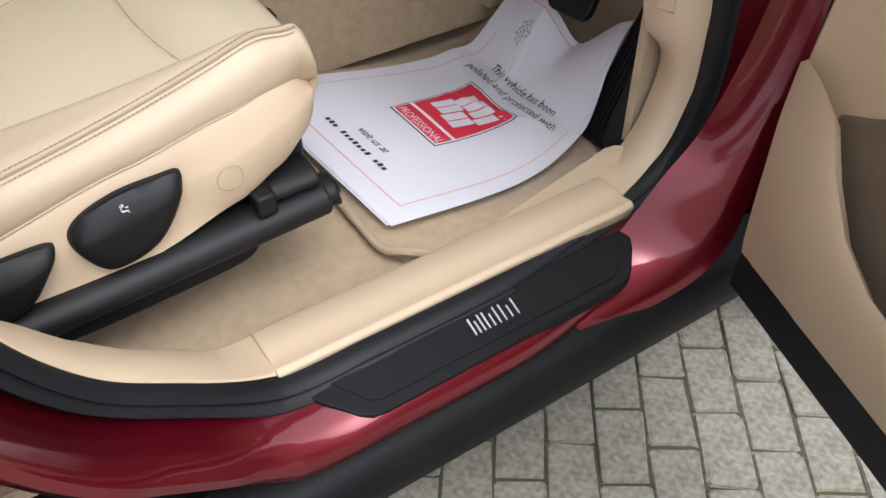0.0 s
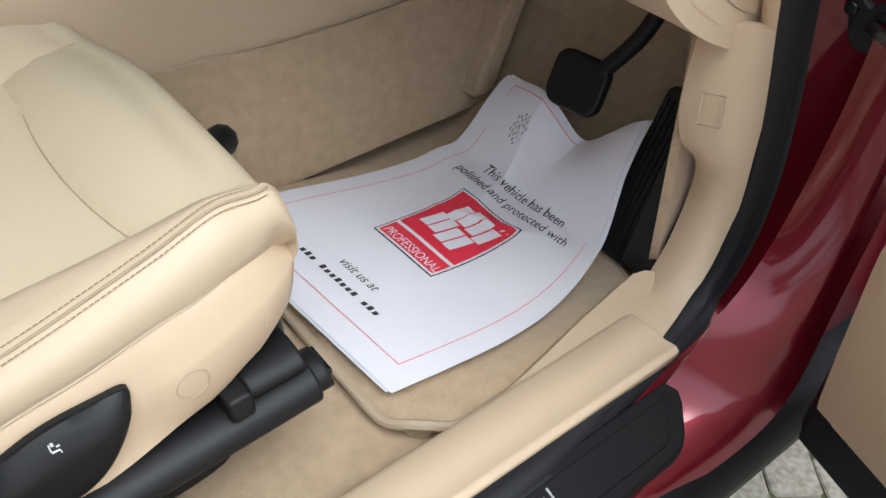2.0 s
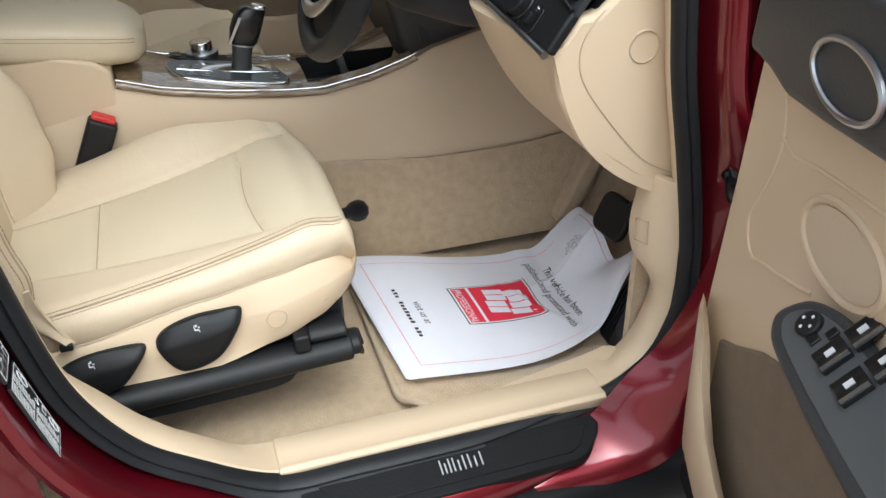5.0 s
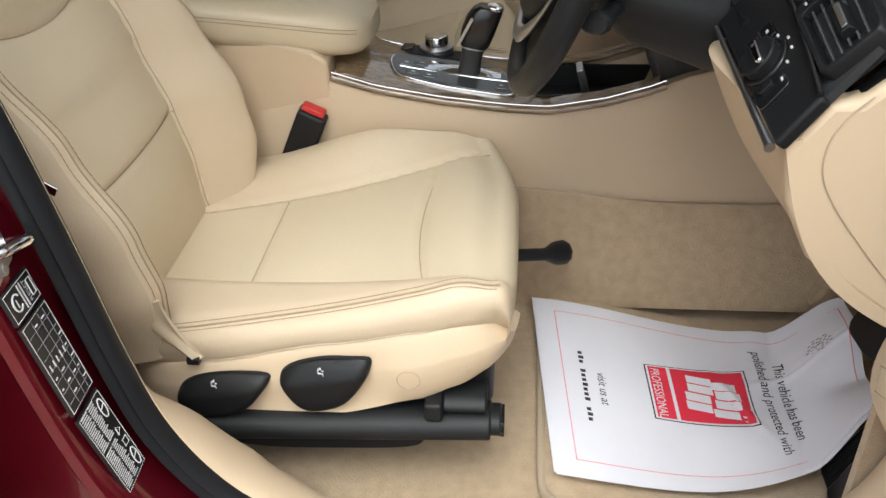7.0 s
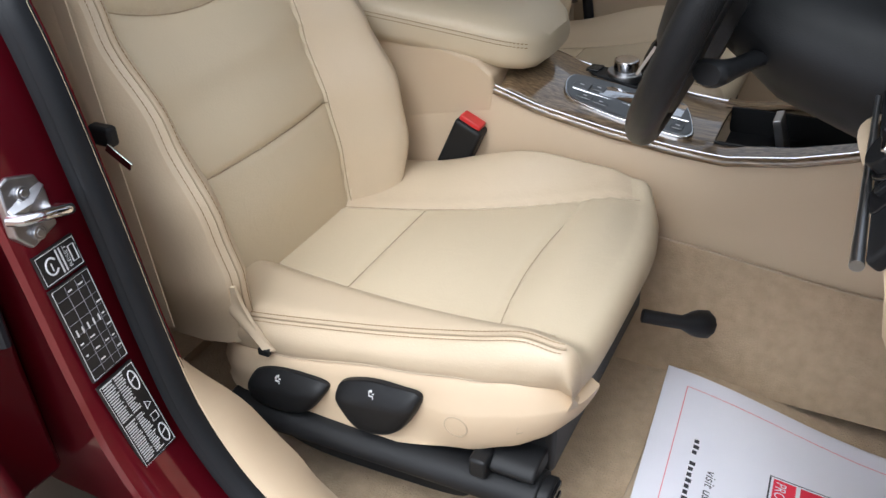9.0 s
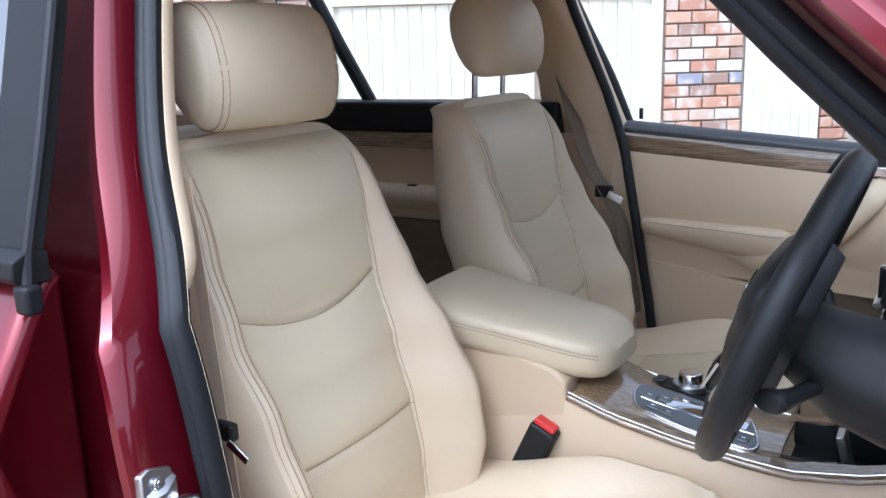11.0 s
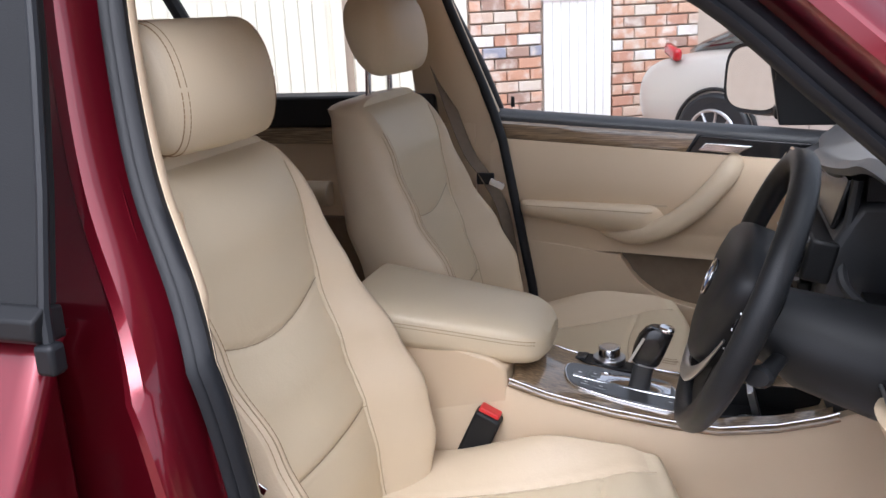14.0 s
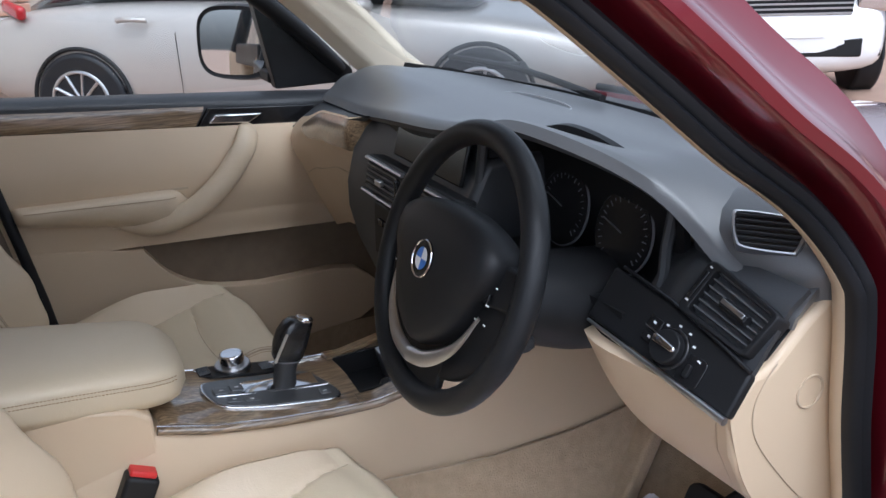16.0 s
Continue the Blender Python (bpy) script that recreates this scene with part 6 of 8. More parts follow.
part("door_armrest", loft([[(x, 1.50 - 0.07 * (0.5 + 0.5 * math.cos(a)), 0.975 + 0.035 * math.sin(a)) for a in (2 * math.pi * i / 14 for i in range(14))] for x in (-1.5, -1.3, -1.05)]), LEATHER_EDGE, rd, "beige rear door armrest", bevel=0.004)
part("window_switch", one_box((-1.18, 1.462, 1.008), (0.03, 0.02, 0.006)), BLACK, rd, bevel=0.002)
part("window_divider", tube([(-1.375, 1.56, 1.22), (-1.45, 1.51, 1.40), (-1.55, 1.44, 1.66)], 0.020, 8), BLACK, rd, "black window divider bar")
part("rear_frame", tube([(-1.66, 1.58, 1.20), (-1.68, 1.52, 1.40), (-1.70, 1.45, 1.64), (-1.2, 1.43, 1.66)], 0.035, 8), BLACK, rd, "black window frame")
rg = part("window_glass", sheet(lambda u, v: (-1.66 + 0.95 * u, 1.585 - 0.13 * v, 1.20 + 0.45 * v), 2, 2), GLASS, rd, smooth=False)
rg.visible_shadow = False
# rear bench and cargo sides
bench = thing("rear_bench", "beige rear bench seat in the shade behind the front seats", "bench seat", (-1.4, 0.77, 0.5))
part("bench_cushion", one_box((-1.30, 0.77, 0.60), (0.5, 1.3, 0.18)), LEATHER_EDGE, bench, bevel=0.05)
part("bench_back", one_box((-1.66, 0.77, 0.90), (0.16, 1.3, 0.60), Matrix.Rotation(radians(-16), 4, "Y")), LEATHER_EDGE, bench, bevel=0.05)
part("cargo_side", one_box((-2.0, 1.53, 1.0), (0.75, 0.08, 0.42)), BEIGE, shellp, "beige cargo side trim", bevel=0.02)
part("rear_pillar", loft([[(x - 0.07, y, z), (x + 0.07, y - 0.02, z), (x + 0.07, y + 0.06, z), (x - 0.07, y + 0.06, z)] for x, y, z in ((-1.76, 1.52, 1.18), (-1.74, 1.46, 1.42), (-1.70, 1.38, 1.66))]), BEIGE, shellp, "beige rear pillar trim", bevel=0.015)
# passenger seat belt
belt = thing("passenger_seat_belt", "grey-brown seat belt hanging beside the passenger seat", "seat belt", (-0.65, 1.48, 1.0))
BELT = material("belt_webbing", (0.16, 0.12, 0.085), 0.8, second=(0.13, 0.10, 0.07), scale=60, bump=0.3, bump_scale=900)
bl = smooth_line([(-0.77, 1.475, 1.44), (-0.72, 1.475, 1.27), (-0.655, 1.46, 1.10), (-0.60, 1.435, 1.03), (-0.56, 1.455, 0.93), (-0.53, 1.46, 0.72)], 8)
part("webbing", sheet(lambda u, v: Vector(bl[min(int(v * (len(bl) - 1)), len(bl) - 1)]) + Vector((0.022 * (u - 0.5), 0.03 * (u - 0.5), 0)), 2, len(bl) - 1, thick=0.0015), BELT, belt)
part("belt_tongue", one_box((-0.60, 1.428, 1.03), (0.045, 0.012, 0.03)), BLACK, belt, "black plastic belt tongue", bevel=0.004)
part("tongue_blade", one_box((-0.568, 1.418, 1.018), (0.04, 0.003, 0.018), Matrix.Rotation(radians(25), 4, "Y")), CHROME, belt, "bright metal belt blade", bevel=0.001)
# cowl, wipers
part("cowl", sheet(lambda u, v: (0.475 + 0.20 * v - 0.10 * (2 * u - 1) ** 2, 0.10 + 1.34 * u, 1.185 - 0.05 * v), 16, 4, thick=0.01), BLACK, shellp, "black scuttle panel below the windscreen")
for y0, y1, x0 in ((1.38, 0.74, 0.44), (0.84, 0.22, 0.475)):
    wl2 = smooth_line([(x0 + 0.04, y0, 1.205), (x0 + 0.035, (y0 + y1) / 2, 1.215), (x0 + 0.01, y1, 1.205)], 6)
    wip = part("wiper", tube(wl2, 0.007, 8), BLACK, shellp, "black wiper blade")
    part("wiper_arm", tube([(x0 + 0.09, y0 - 0.10, 1.19), (x0 + 0.045, (y0 + y1) / 2, 1.222)], 0.008, 8), BLACK, wip)
part("bonnet", sheet(lambda u, v: (0.66 + 1.1 * v, -0.02 + 1.58 * u, 1.08 - 0.10 * v - 0.10 * (2 * u - 1) ** 4), 16, 12, thick=0.01), RED, shellp, "dark red bonnet")
part("tailgate", loft([[(-2.36, y, 0.40), (-2.44, y, 0.70), (-2.42, y, 1.15), (-2.34, y, 1.15), (-2.30, y, 0.40)] for y in (0.06, 0.77, 1.50)]), RED, car, "dark red tailgate", bevel=0.01)
part("tailgate_glass", sheet(lambda u, v: (-2.40 + 0.10 * v, 0.10 + 1.36 * u, 1.14 + 0.50 * v), 4, 4, thick=0.005), DARK_GLASS, car, "dark tailgate glass")
part("quarter_panel", one_box((-2.05, 0.03, 1.0), (0.76, 0.06, 1.2)), RED, car, "dark red rear quarter panel", bevel=0.02)
part("rear_door_lining", one_box((-1.25, 0.06, 0.82), (0.90, 0.05, 0.74)), BEIGE, car, "beige lining of the rear door", bevel=0.01)
# outer skins of the passenger side and the four wheels that the car stands on
FAR_SKIN = ((1.610, 1.030), (1.640, 1.020), (1.665, 0.96), (1.668, 0.85), (1.655, 0.65), (1.635, 0.45), (1.600, 0.45))
for nm, x0, x1, owner in (("outer_skin", -0.60, 0.32, pdoor), ("outer_skin", -1.64, -0.61, rd), ("far_front_wing", 0.33, 1.32, car), ("far_quarter_panel", -2.40, -1.65, car)):
    part(nm, loft([[(x, y, z) for y, z in FAR_SKIN] for x in (x0, (x0 + x1) / 2, x1)]), RED, owner, "dark red metallic outer panel", bevel=0.004)
for x in (0.95, -1.86):
    for y, sgn in ((0.105, -1), (1.505, 1)):
        c = Vector((x, y, 0.352))
        bm = bmesh.new()
        disc(bm, c, 0.35, 0.22, facing((0, sgn, 0)), 40)
        tyre = part("wheel", bm, RUBBER, car, "black tyre on a silver rim", bevel=0.03)
        fm = facing((0, sgn, 0))
        bm = tube([c + fm @ Vector((0.225 * math.cos(a), 0.225 * math.sin(a), 0.112)) for a in (2 * math.pi * k / 36 for k in range(36))], 0.014, 8, True)
        for k in range(10):
            a = 2 * math.pi * k / 10
            tube([c + fm @ Vector((0.03 * math.cos(a), 0.03 * math.sin(a), 0.112)), c + fm @ Vector((0.225 * math.cos(a + 0.1), 0.225 * math.sin(a + 0.1), 0.115))], 0.014, 6, bm=bm)
        part("rim", bm, SATIN, tyre, "silver spoked rim")
# wall of the body behind the pillar, which closes the gap to the rear door
part("pillar_recess", sheet(lambda u, v: ((-0.505 - 0.21 * ease(0.9, 1.6, 0.45 + 1.15 * v) - 0.04 * ease(0.3, 1.0, v)) * (1 - u) - 0.95 * u, side(-0.5, 0.45 + 1.15 * v) + 0.012, 0.45 + 1.15 * v), 6, 24, thick=0.01), RED, car, "dark red recess behind the pillar")


# ---- driver side doors ----
HO, HU, HN = Vector((0.291, -0.057, 0)), Vector((-0.28, -0.96, 0)), Vector((-0.96, 0.28, 0))


def dr(a, b, t):
    """On the open door: a along it from the hinge, b the height, t proud of its inner face."""
    p = HO + HU * a + HN * t
    return (p.x, p.y, b)


odoor = thing("front_door", "open front door with beige panel, door pocket and window switches", "car door", (0.3, -0.3, 0.4))
part("door_shell", slab([(0.0, 0.42), (0.02, 0.74), (0.03, 1.02), (0.06, 1.16), (1.05, 1.18), (1.09, 0.9), (1.04, 0.47), (0.97, 0.40)], dr, -0.13, -0.02), RED, odoor, "dark red metallic door", bevel=0.015)
part("door_edge_seal", slab([(0.02, 0.435), (0.028, 0.74), (0.045, 1.02), (0.06, 1.08), (1.04, 1.16), (1.07, 0.9), (1.02, 0.48), (0.96, 0.425)], dr, -0.022, -0.006), RUBBER, odoor, "black rubber door edge", bevel=0.004)
part("door_panel", slab([(0.05, 0.50), (0.035, 0.70), (0.039, 0.762), (0.06, 0.932), (0.072, 1.058), (0.128, 1.056), (0.17, 1.048), (0.24, 1.052), (0.5, 1.08), (1.0, 1.10), (1.03, 0.9), (1.0, 0.53), (0.95, 0.49)], dr, -0.008, 0.004), BEIGE, odoor, "beige door panel", bevel=0.006)
part("door_top", slab([(0.072, 1.056), (0.128, 1.053), (0.17, 1.045), (0.24, 1.05), (0.5, 1.078), (1.0, 1.10), (1.02, 1.17), (0.085, 1.16)], dr, -0.01, 0.022), DASH, odoor, "dark grey door top", bevel=0.01)
part("pocket_lip", loft([[dr(a, b, t) for a, b, t in ((x, 0.50, 0.0), (x, 0.52, 0.018 * w), (x, 0.58, 0.034 * w), (x, zt - 0.02, 0.046 * w), (x, zt, 0.041 * w), (x, zt - 0.012, 0.030 * w), (x, 0.56, 0.014 * w), (x, 0.53, 0.0))] for x, zt, w in ((0.032, 0.70, 0.15), (0.040, 0.752, 0.25), (0.055, 0.765, 0.4), (0.09, 0.765, 0.65), (0.128, 0.755, 0.9), (0.155, 0.715, 1.0), (0.19, 0.672, 1.0), (0.235, 0.647, 1.0), (0.32, 0.632, 1.0), (0.5, 0.625, 1.0), (0.9, 0.625, 0.9))]), BEIGE, odoor, "beige moulded door pocket")
part("pocket_lining", slab([(0.10, 0.52), (0.103, 0.735), (0.138, 0.753), (0.202, 0.793), (0.241, 0.810), (0.275, 0.814), (0.31, 0.806), (0.382, 0.804), (0.9, 0.76), (0.9, 0.52)], dr, -0.005, 0.009), SHADED_BROWN, odoor, "pocket lining, brown darkened for the shade inside", bevel=0.003)
# switch panel on the armrest, which slopes up towards the glass
AN = (HN * 0.72 + Vector((0, 0, 0.69))).normalized()
AE = AN.cross(HU.normalized())
AE = AE if AE.z > 0 else -AE
AO = Vector(dr(0.30, 0.93, 0.012))


def rest(a, b, t):
    """On the armrest's sloping top: a along the door, b up the slope, t proud of it."""
    return AO + HU.normalized() * a + AE * b + AN * t


SWITCHES = round_outline([(0.0, -0.010), (-0.014, -0.024), (-0.019, -0.042), (-0.008, -0.054), (0.015, -0.061), (0.08, -0.066), (0.19, -0.068), (0.26, -0.058), (0.27, -0.028), (0.20, 0.0), (0.10, 0.004), (0.037, 0.001)], 4)
part("armrest_body", slab([(a * 0.99, -0.03 + (b + 0.03) * 0.98) for a, b in SWITCHES], rest, -0.06, -0.013), BEIGE, odoor, "beige armrest moulding", bevel=0.006)
swp = part("switch_panel", slab(SWITCHES, rest, -0.014, 0.0), DASH, odoor, "dark grey window switch panel", bevel=0.005)
part("panel_face", slab([(0.012 + a * 0.93, -0.030 + (b + 0.031) * 0.72) for a, b in SWITCHES], rest, -0.002, 0.0015), VENT_GREY, swp, bevel=0.001)
bm = bmesh.new()
disc(bm, rest(0.020, -0.025, 0.003), 0.0115, 0.007, facing(AN), 28)
knob = part("mirror_switch", bm, BLACK, swp, "round mirror switch", bevel=0.002)
for da, db in ((-0.006, 0.0), (0.006, 0.0), (0.0, -0.006), (0.0, 0.006)):
    part("mirror_mark", slab([(0.020 + da + x * 0.0012, -0.025 + db + y * 0.0012) for x, y in ((-1, -1), (1, -1), (1, 1), (-1, 1))], rest, 0.0065, 0.007), WHITE_MARK, knob, smooth=False)
for a0, a1, b0, b1 in ((0.030, 0.040, -0.034, -0.024), (0.038, 0.046, -0.020, -0.010)):
    part("side_button", slab([(a0, b0), (a1, b0), (a1, b1), (a0, b1)], rest, 0.0, 0.004), BLACK_GLOSS, swp, bevel=0.001)
for a0, b0 in ((0.048, -0.037), (0.048, -0.008), (0.083, -0.038), (0.083, -0.009)):
    a1, b1 = a0 + 0.024, b0 + 0.026
    button = part("window_button", loft([[rest(a, b, t) for a, t in ((a0, 0.0), (a0, 0.004), (a0 + 0.010, 0.0035), (a1, 0.008), (a1 + 0.001, 0.006), (a1, 0.0))] for b in (b0, b1)]), BLACK_GLOSS, swp, "black window switch", bevel=0.001)
    part("button_edge", slab([(a1 - 0.003, b0 + 0.001), (a1, b0 + 0.001), (a1, b1 - 0.001), (a1 - 0.003, b1 - 0.001)], rest, 0.006, 0.0086), SATIN, button, smooth=False)
    part("button_mark", slab([(a0 + 0.008, b0 + 0.009), (a0 + 0.013, b0 + 0.009), (a0 + 0.013, b0 + 0.017), (a0 + 0.008, b0 + 0.017)], rest, 0.004, 0.0056), WHITE_MARK, button, smooth=False)
part("speaker_ring", tube([dr(0.290 + 0.070 * math.cos(a), 0.960 + 0.036 * math.sin(a) + 0.004 * math.cos(a), 0.003) for a in (2 * math.pi * k / 40 for k in range(40))], 0.0045, 8, True), BEIGE, odoor, "moulded speaker ring")
part("speaker_cover", slab([(0.290 + 0.064 * math.cos(a), 0.960 + 0.031 * math.sin(a) + 0.004 * math.cos(a)) for a in (2 * math.pi * k / 40 for k in range(40))], dr, -0.002, 0.0052), LEATHER_EDGE, odoor, "beige speaker cover")
for pts in (((0.123, 1.052), (0.139, 1.031), (0.150, 0.997), (0.145, 0.967), (0.131, 0.936), (0.111, 0.900), (0.114, 0.876), (0.133, 0.861), (0.156, 0.868), (0.211, 0.884), (0.262, 0.902)),
            ((0.151, 0.997), (0.180, 0.992), (0.221, 1.001), (0.272, 1.009), (0.42, 1.03))):
    part("panel_fold", tube([dr(q.x, q.y, 0.003) for q in smooth_line([(a, b, 0) for a, b in pts], 6)], 0.0028, 8), BEIGE, odoor)
part("door_speaker_trim", tube([dr(0.272 + 0.056 * math.cos(a), 1.096 + 0.026 * math.sin(a), 0.024) for a in (2 * math.pi * k / 32 for k in range(32))], 0.003, 8, True), SATIN, odoor)

rear = thing("rear_door", "closed rear door with dark glass and black window pillar", "car door", (-1.0, -0.05, 0.5))


def rs(z):
    return -0.058 + 0.40 * max(0.0, z - 1.18)


SKIN = ((-0.036, 1.168), (-0.050, 1.156), (-0.126, 1.022), (-0.130, 1.004), (-0.118, 0.96), (-0.110, 0.85), (-0.098, 0.65), (-0.07, 0.45))
skin_rings = []
for x, pull in ((-1.7, 0.0), (-1.2, 0.0), (-0.665, 0.0), (-0.650, 0.001), (-0.643, 0.005), (-0.640, 0.012)):
    skin_rings.append([(x, y + pull, z) for y, z in SKIN] + [(x, y + 0.024, z) for y, z in SKIN[::-1]])
part("door_skin", loft(skin_rings), RED, rear, "dark red metallic rear door panel")
part("door_inner", loft([[(x, y, z) for y, z in ((-0.03, 1.16), (-0.09, 1.0), (-0.085, 0.85), (-0.06, 0.5), (0.03, 0.5), (0.03, 1.16))] for x in (-1.7, -0.70)]), RED, rear, "dark red inner edge of the door", bevel=0.01)
part("belt_strip", loft([[(x, y, z) for y, z in ((-0.060, 1.170), (-0.072, 1.178), (-0.070, 1.196), (-0.052, 1.205), (-0.03, 1.20), (-0.03, 1.168))] for x in (-1.7, -0.64, -0.626)]), BLACK, rear, "black belt line strip", bevel=0.003)
part("window_pillar", loft([[(a, rs(z) + d, z) for a, d in ((x0, 0.012), (x0, 0.0), (x1, 0.0), (x1, 0.02))] for x0, x1, z in ((-0.705, -0.632, 1.20), (-0.722, -0.648, 1.30), (-0.750, -0.673, 1.42), (-0.790, -0.712, 1.58))]), BLACK, rear, "satin black window pillar", bevel=0.002)
part("pillar_edge", tube([(-0.622, rs(1.165) - 0.002, 1.165), (-0.630, rs(1.20), 1.20), (-0.646, rs(1.30), 1.30), (-0.671, rs(1.42), 1.42), (-0.710, rs(1.58), 1.58)], 0.006, 8), RUBBER, rear, "black rubber edge")
part("corner_cap", one_box((-0.622, -0.060, 1.158), (0.022, 0.02, 0.03)), RUBBER, rear, bevel=0.005)
part("window_glass", sheet(lambda u, v: (-1.7 + 0.99 * u - 0.06 * v, rs(1.19 + 0.42 * v) + 0.006, 1.19 + 0.42 * v), 6, 6), DARK_GLASS, rear, "dark tinted window glass")

# details on the B pillar
JO = Vector((-0.463, -0.03, 0.663))
JN = Vector((0.98, 0.06, 0.185)).normalized()
JU = Vector((-0.185, -0.01, 1.0))
JU = (JU - JN * JU.dot(JN)).normalized()
JS = JU.cross(JN) if JU.cross(JN).y > 0 else JN.cross(JU)


def jamb(a, b, t):
    """On the painted pillar face that the closed door covers: a inward, b up the pillar, t proud."""
    return JO + JS * a + JU * b + JN * t


strik = part("striker_plate", slab([(-0.011, 0.304), (-0.008, 0.327), (0.004, 0.331), (0.030, 0.322), (0.034, 0.304), (0.030, 0.272), (-0.002, 0.264), (-0.013, 0.280)], jamb, -0.02, 0.009), SATIN, car, "zinc-plated door striker plate", bevel=0.002)
part("striker_loop", tube(smooth_line([jamb(*p) for p in ((-0.010, 0.296, 0.006), (-0.006, 0.295, 0.022), (0.012, 0.292, 0.030), (0.034, 0.285, 0.028), (0.040, 0.283, 0.006))], 4), 0.0055, 10), CHROME, strik)
part("striker_wedge", loft([[jamb(a, b + w, 0.008), jamb(a, b + 0.001, 0.008 + h), jamb(a, b - w, 0.008)] for a, b, w, h in ((-0.010, 0.300, 0.006, 0.004), (0.008, 0.303, 0.008, 0.014), (0.031, 0.310, 0.005, 0.006))]), SATIN, strik, bevel=0.001)
for a, b in ((0.009, 0.313), (0.007, 0.275)):
    bm = bmesh.new()
    disc(bm, jamb(a, b, 0.011), 0.0066, 0.005, facing(JN), 16)
    disc(bm, jamb(a, b, 0.0135), 0.0042, 0.002, facing(JN), 6)
    part("bolt", bm, SATIN, strik, bevel=0.0008)
LABEL = material("label_black", (0.012, 0.012, 0.013), 0.4)
def label_at(a, b, t):
    """Places on the row of labels, which leans along the pillar."""
    return jamb(-0.0055 + 0.80 * a + 0.09 * max(0.0, 0.10 - b), b, t + 0.0015)


def label_bar(bm, a0, b0, a1, b1):
    slab([(a0, b0), (a1, b0), (a1, b1), (a0, b1)], label_at, 0.004, 0.0050, bm)


def label_line(pts, r=0.0005, closed=False):
    return tube([label_at(a, b, 0.0047) for a, b in pts], r, 4, closed)


for b0, h in ((-0.003, 0.112), (0.116, 0.104), (0.2235, 0.032)):
    lab = part("pillar_label", slab([(-0.002, b0), (0.058, b0), (0.058, b0 + h), (-0.002, b0 + h)], label_at, 0.001, 0.0045), LABEL, car, "black information label with white print", smooth=False)
    part("label_edge", label_line(((0.0, b0 + 0.002), (0.056, b0 + 0.002), (0.056, b0 + h - 0.002), (0.0, b0 + h - 0.002)), 0.0004, True), WHITE_MARK, lab)
    rnd = random.Random(int(h * 1000) + 1)
    bm = bmesh.new()
    if h == 0.112:
        # two columns of fine print beside a row of signs
        for k in range(34):
            z = b0 + 0.006 + 0.0031 * k
            if k == 17:
                continue
            label_bar(bm, 0.003, z, 0.003 + 0.018 * rnd.uniform(0.75, 1), z + 0.0013)
            label_bar(bm, 0.023, z, 0.023 + 0.015 * rnd.uniform(0.6, 1), z + 0.0013)
        part("fine_print", bm, WHITE_MARK, lab, smooth=False)
        part("warning_sign", label_line(((0.043, b0 + 0.054), (0.052, b0 + 0.058), (0.044, b0 + 0.064)), 0.0008, True), WHITE_MARK, lab)
        for zc in (0.018, 0.092):
            part("car_sign", label_line([(0.047 + 0.006 * math.cos(a), b0 + zc + 0.012 * math.sin(a)) for a in (2 * math.pi * k / 16 for k in range(16))], 0.0009, True), WHITE_MARK, lab)
            part("sign_bar", label_line(((0.042, b0 + zc), (0.052, b0 + zc + 0.003)), 0.0007), WHITE_MARK, lab)
        part("book_sign", label_line(((0.042, b0 + 0.037), (0.052, b0 + 0.037), (0.052, b0 + 0.046), (0.042, b0 + 0.046)), 0.0007, True), WHITE_MARK, lab)
    elif h == 0.104:
        for a in (0.018, 0.034, 0.046):
            part("grid_line", label_line(((a, b0 + 0.004), (a, b0 + h - 0.004)), 0.0003), INK_GREY, lab)
        for k in range(7):
            part("grid_line", label_line(((0.002, b0 + 0.012 + 0.013 * k), (0.054, b0 + 0.012 + 0.013 * k)), 0.0003), INK_GREY, lab)
        for k in range(7):
            for q, a in enumerate((0.004, 0.020, 0.036, 0.048)):
                if rnd.random() < 0.6:
                    label_bar(bm, a, b0 + 0.015 + 0.013 * k, a + rnd.uniform(0.003, 0.008), b0 + 0.0165 + 0.013 * k)
        for k in range(5):
            label_bar(bm, 0.006 + 0.009 * k, b0 + 0.050, 0.008 + 0.009 * k, b0 + 0.057)
        part("table_print", bm, WHITE_MARK, lab, smooth=False)
    else:
        part("tyre_sign", label_line([(0.016 + 0.008 * math.cos(a), b0 + 0.016 + 0.008 * math.sin(a)) for a in (0.6 + 5.1 * k / 20 for k in range(21))], 0.0011), WHITE_MARK, lab)
        part("book_sign", label_line(((0.045, b0 + 0.008), (0.053, b0 + 0.008), (0.053, b0 + 0.024), (0.045, b0 + 0.024)), 0.0008, True), WHITE_MARK, lab)
        label_bar(bm, 0.0152, b0 + 0.011, 0.0168, b0 + 0.019)
        label_bar(bm, 0.027, b0 + 0.004, 0.029, b0 + 0.028)
        label_bar(bm, 0.032, b0 + 0.004, 0.034, b0 + 0.028)
        part("sign_bars", bm, WHITE_MARK, lab, smooth=False)
        word = text_mesh("RESET", 0.007, Matrix.Identity(4), 0.022, 0.0)
        for v in word.verts:
            v.co = label_at(0.042 - v.co.y, b0 + 0.005 + v.co.x, 0.0050)
        part("label_word", word, WHITE_MARK, lab, smooth=False)

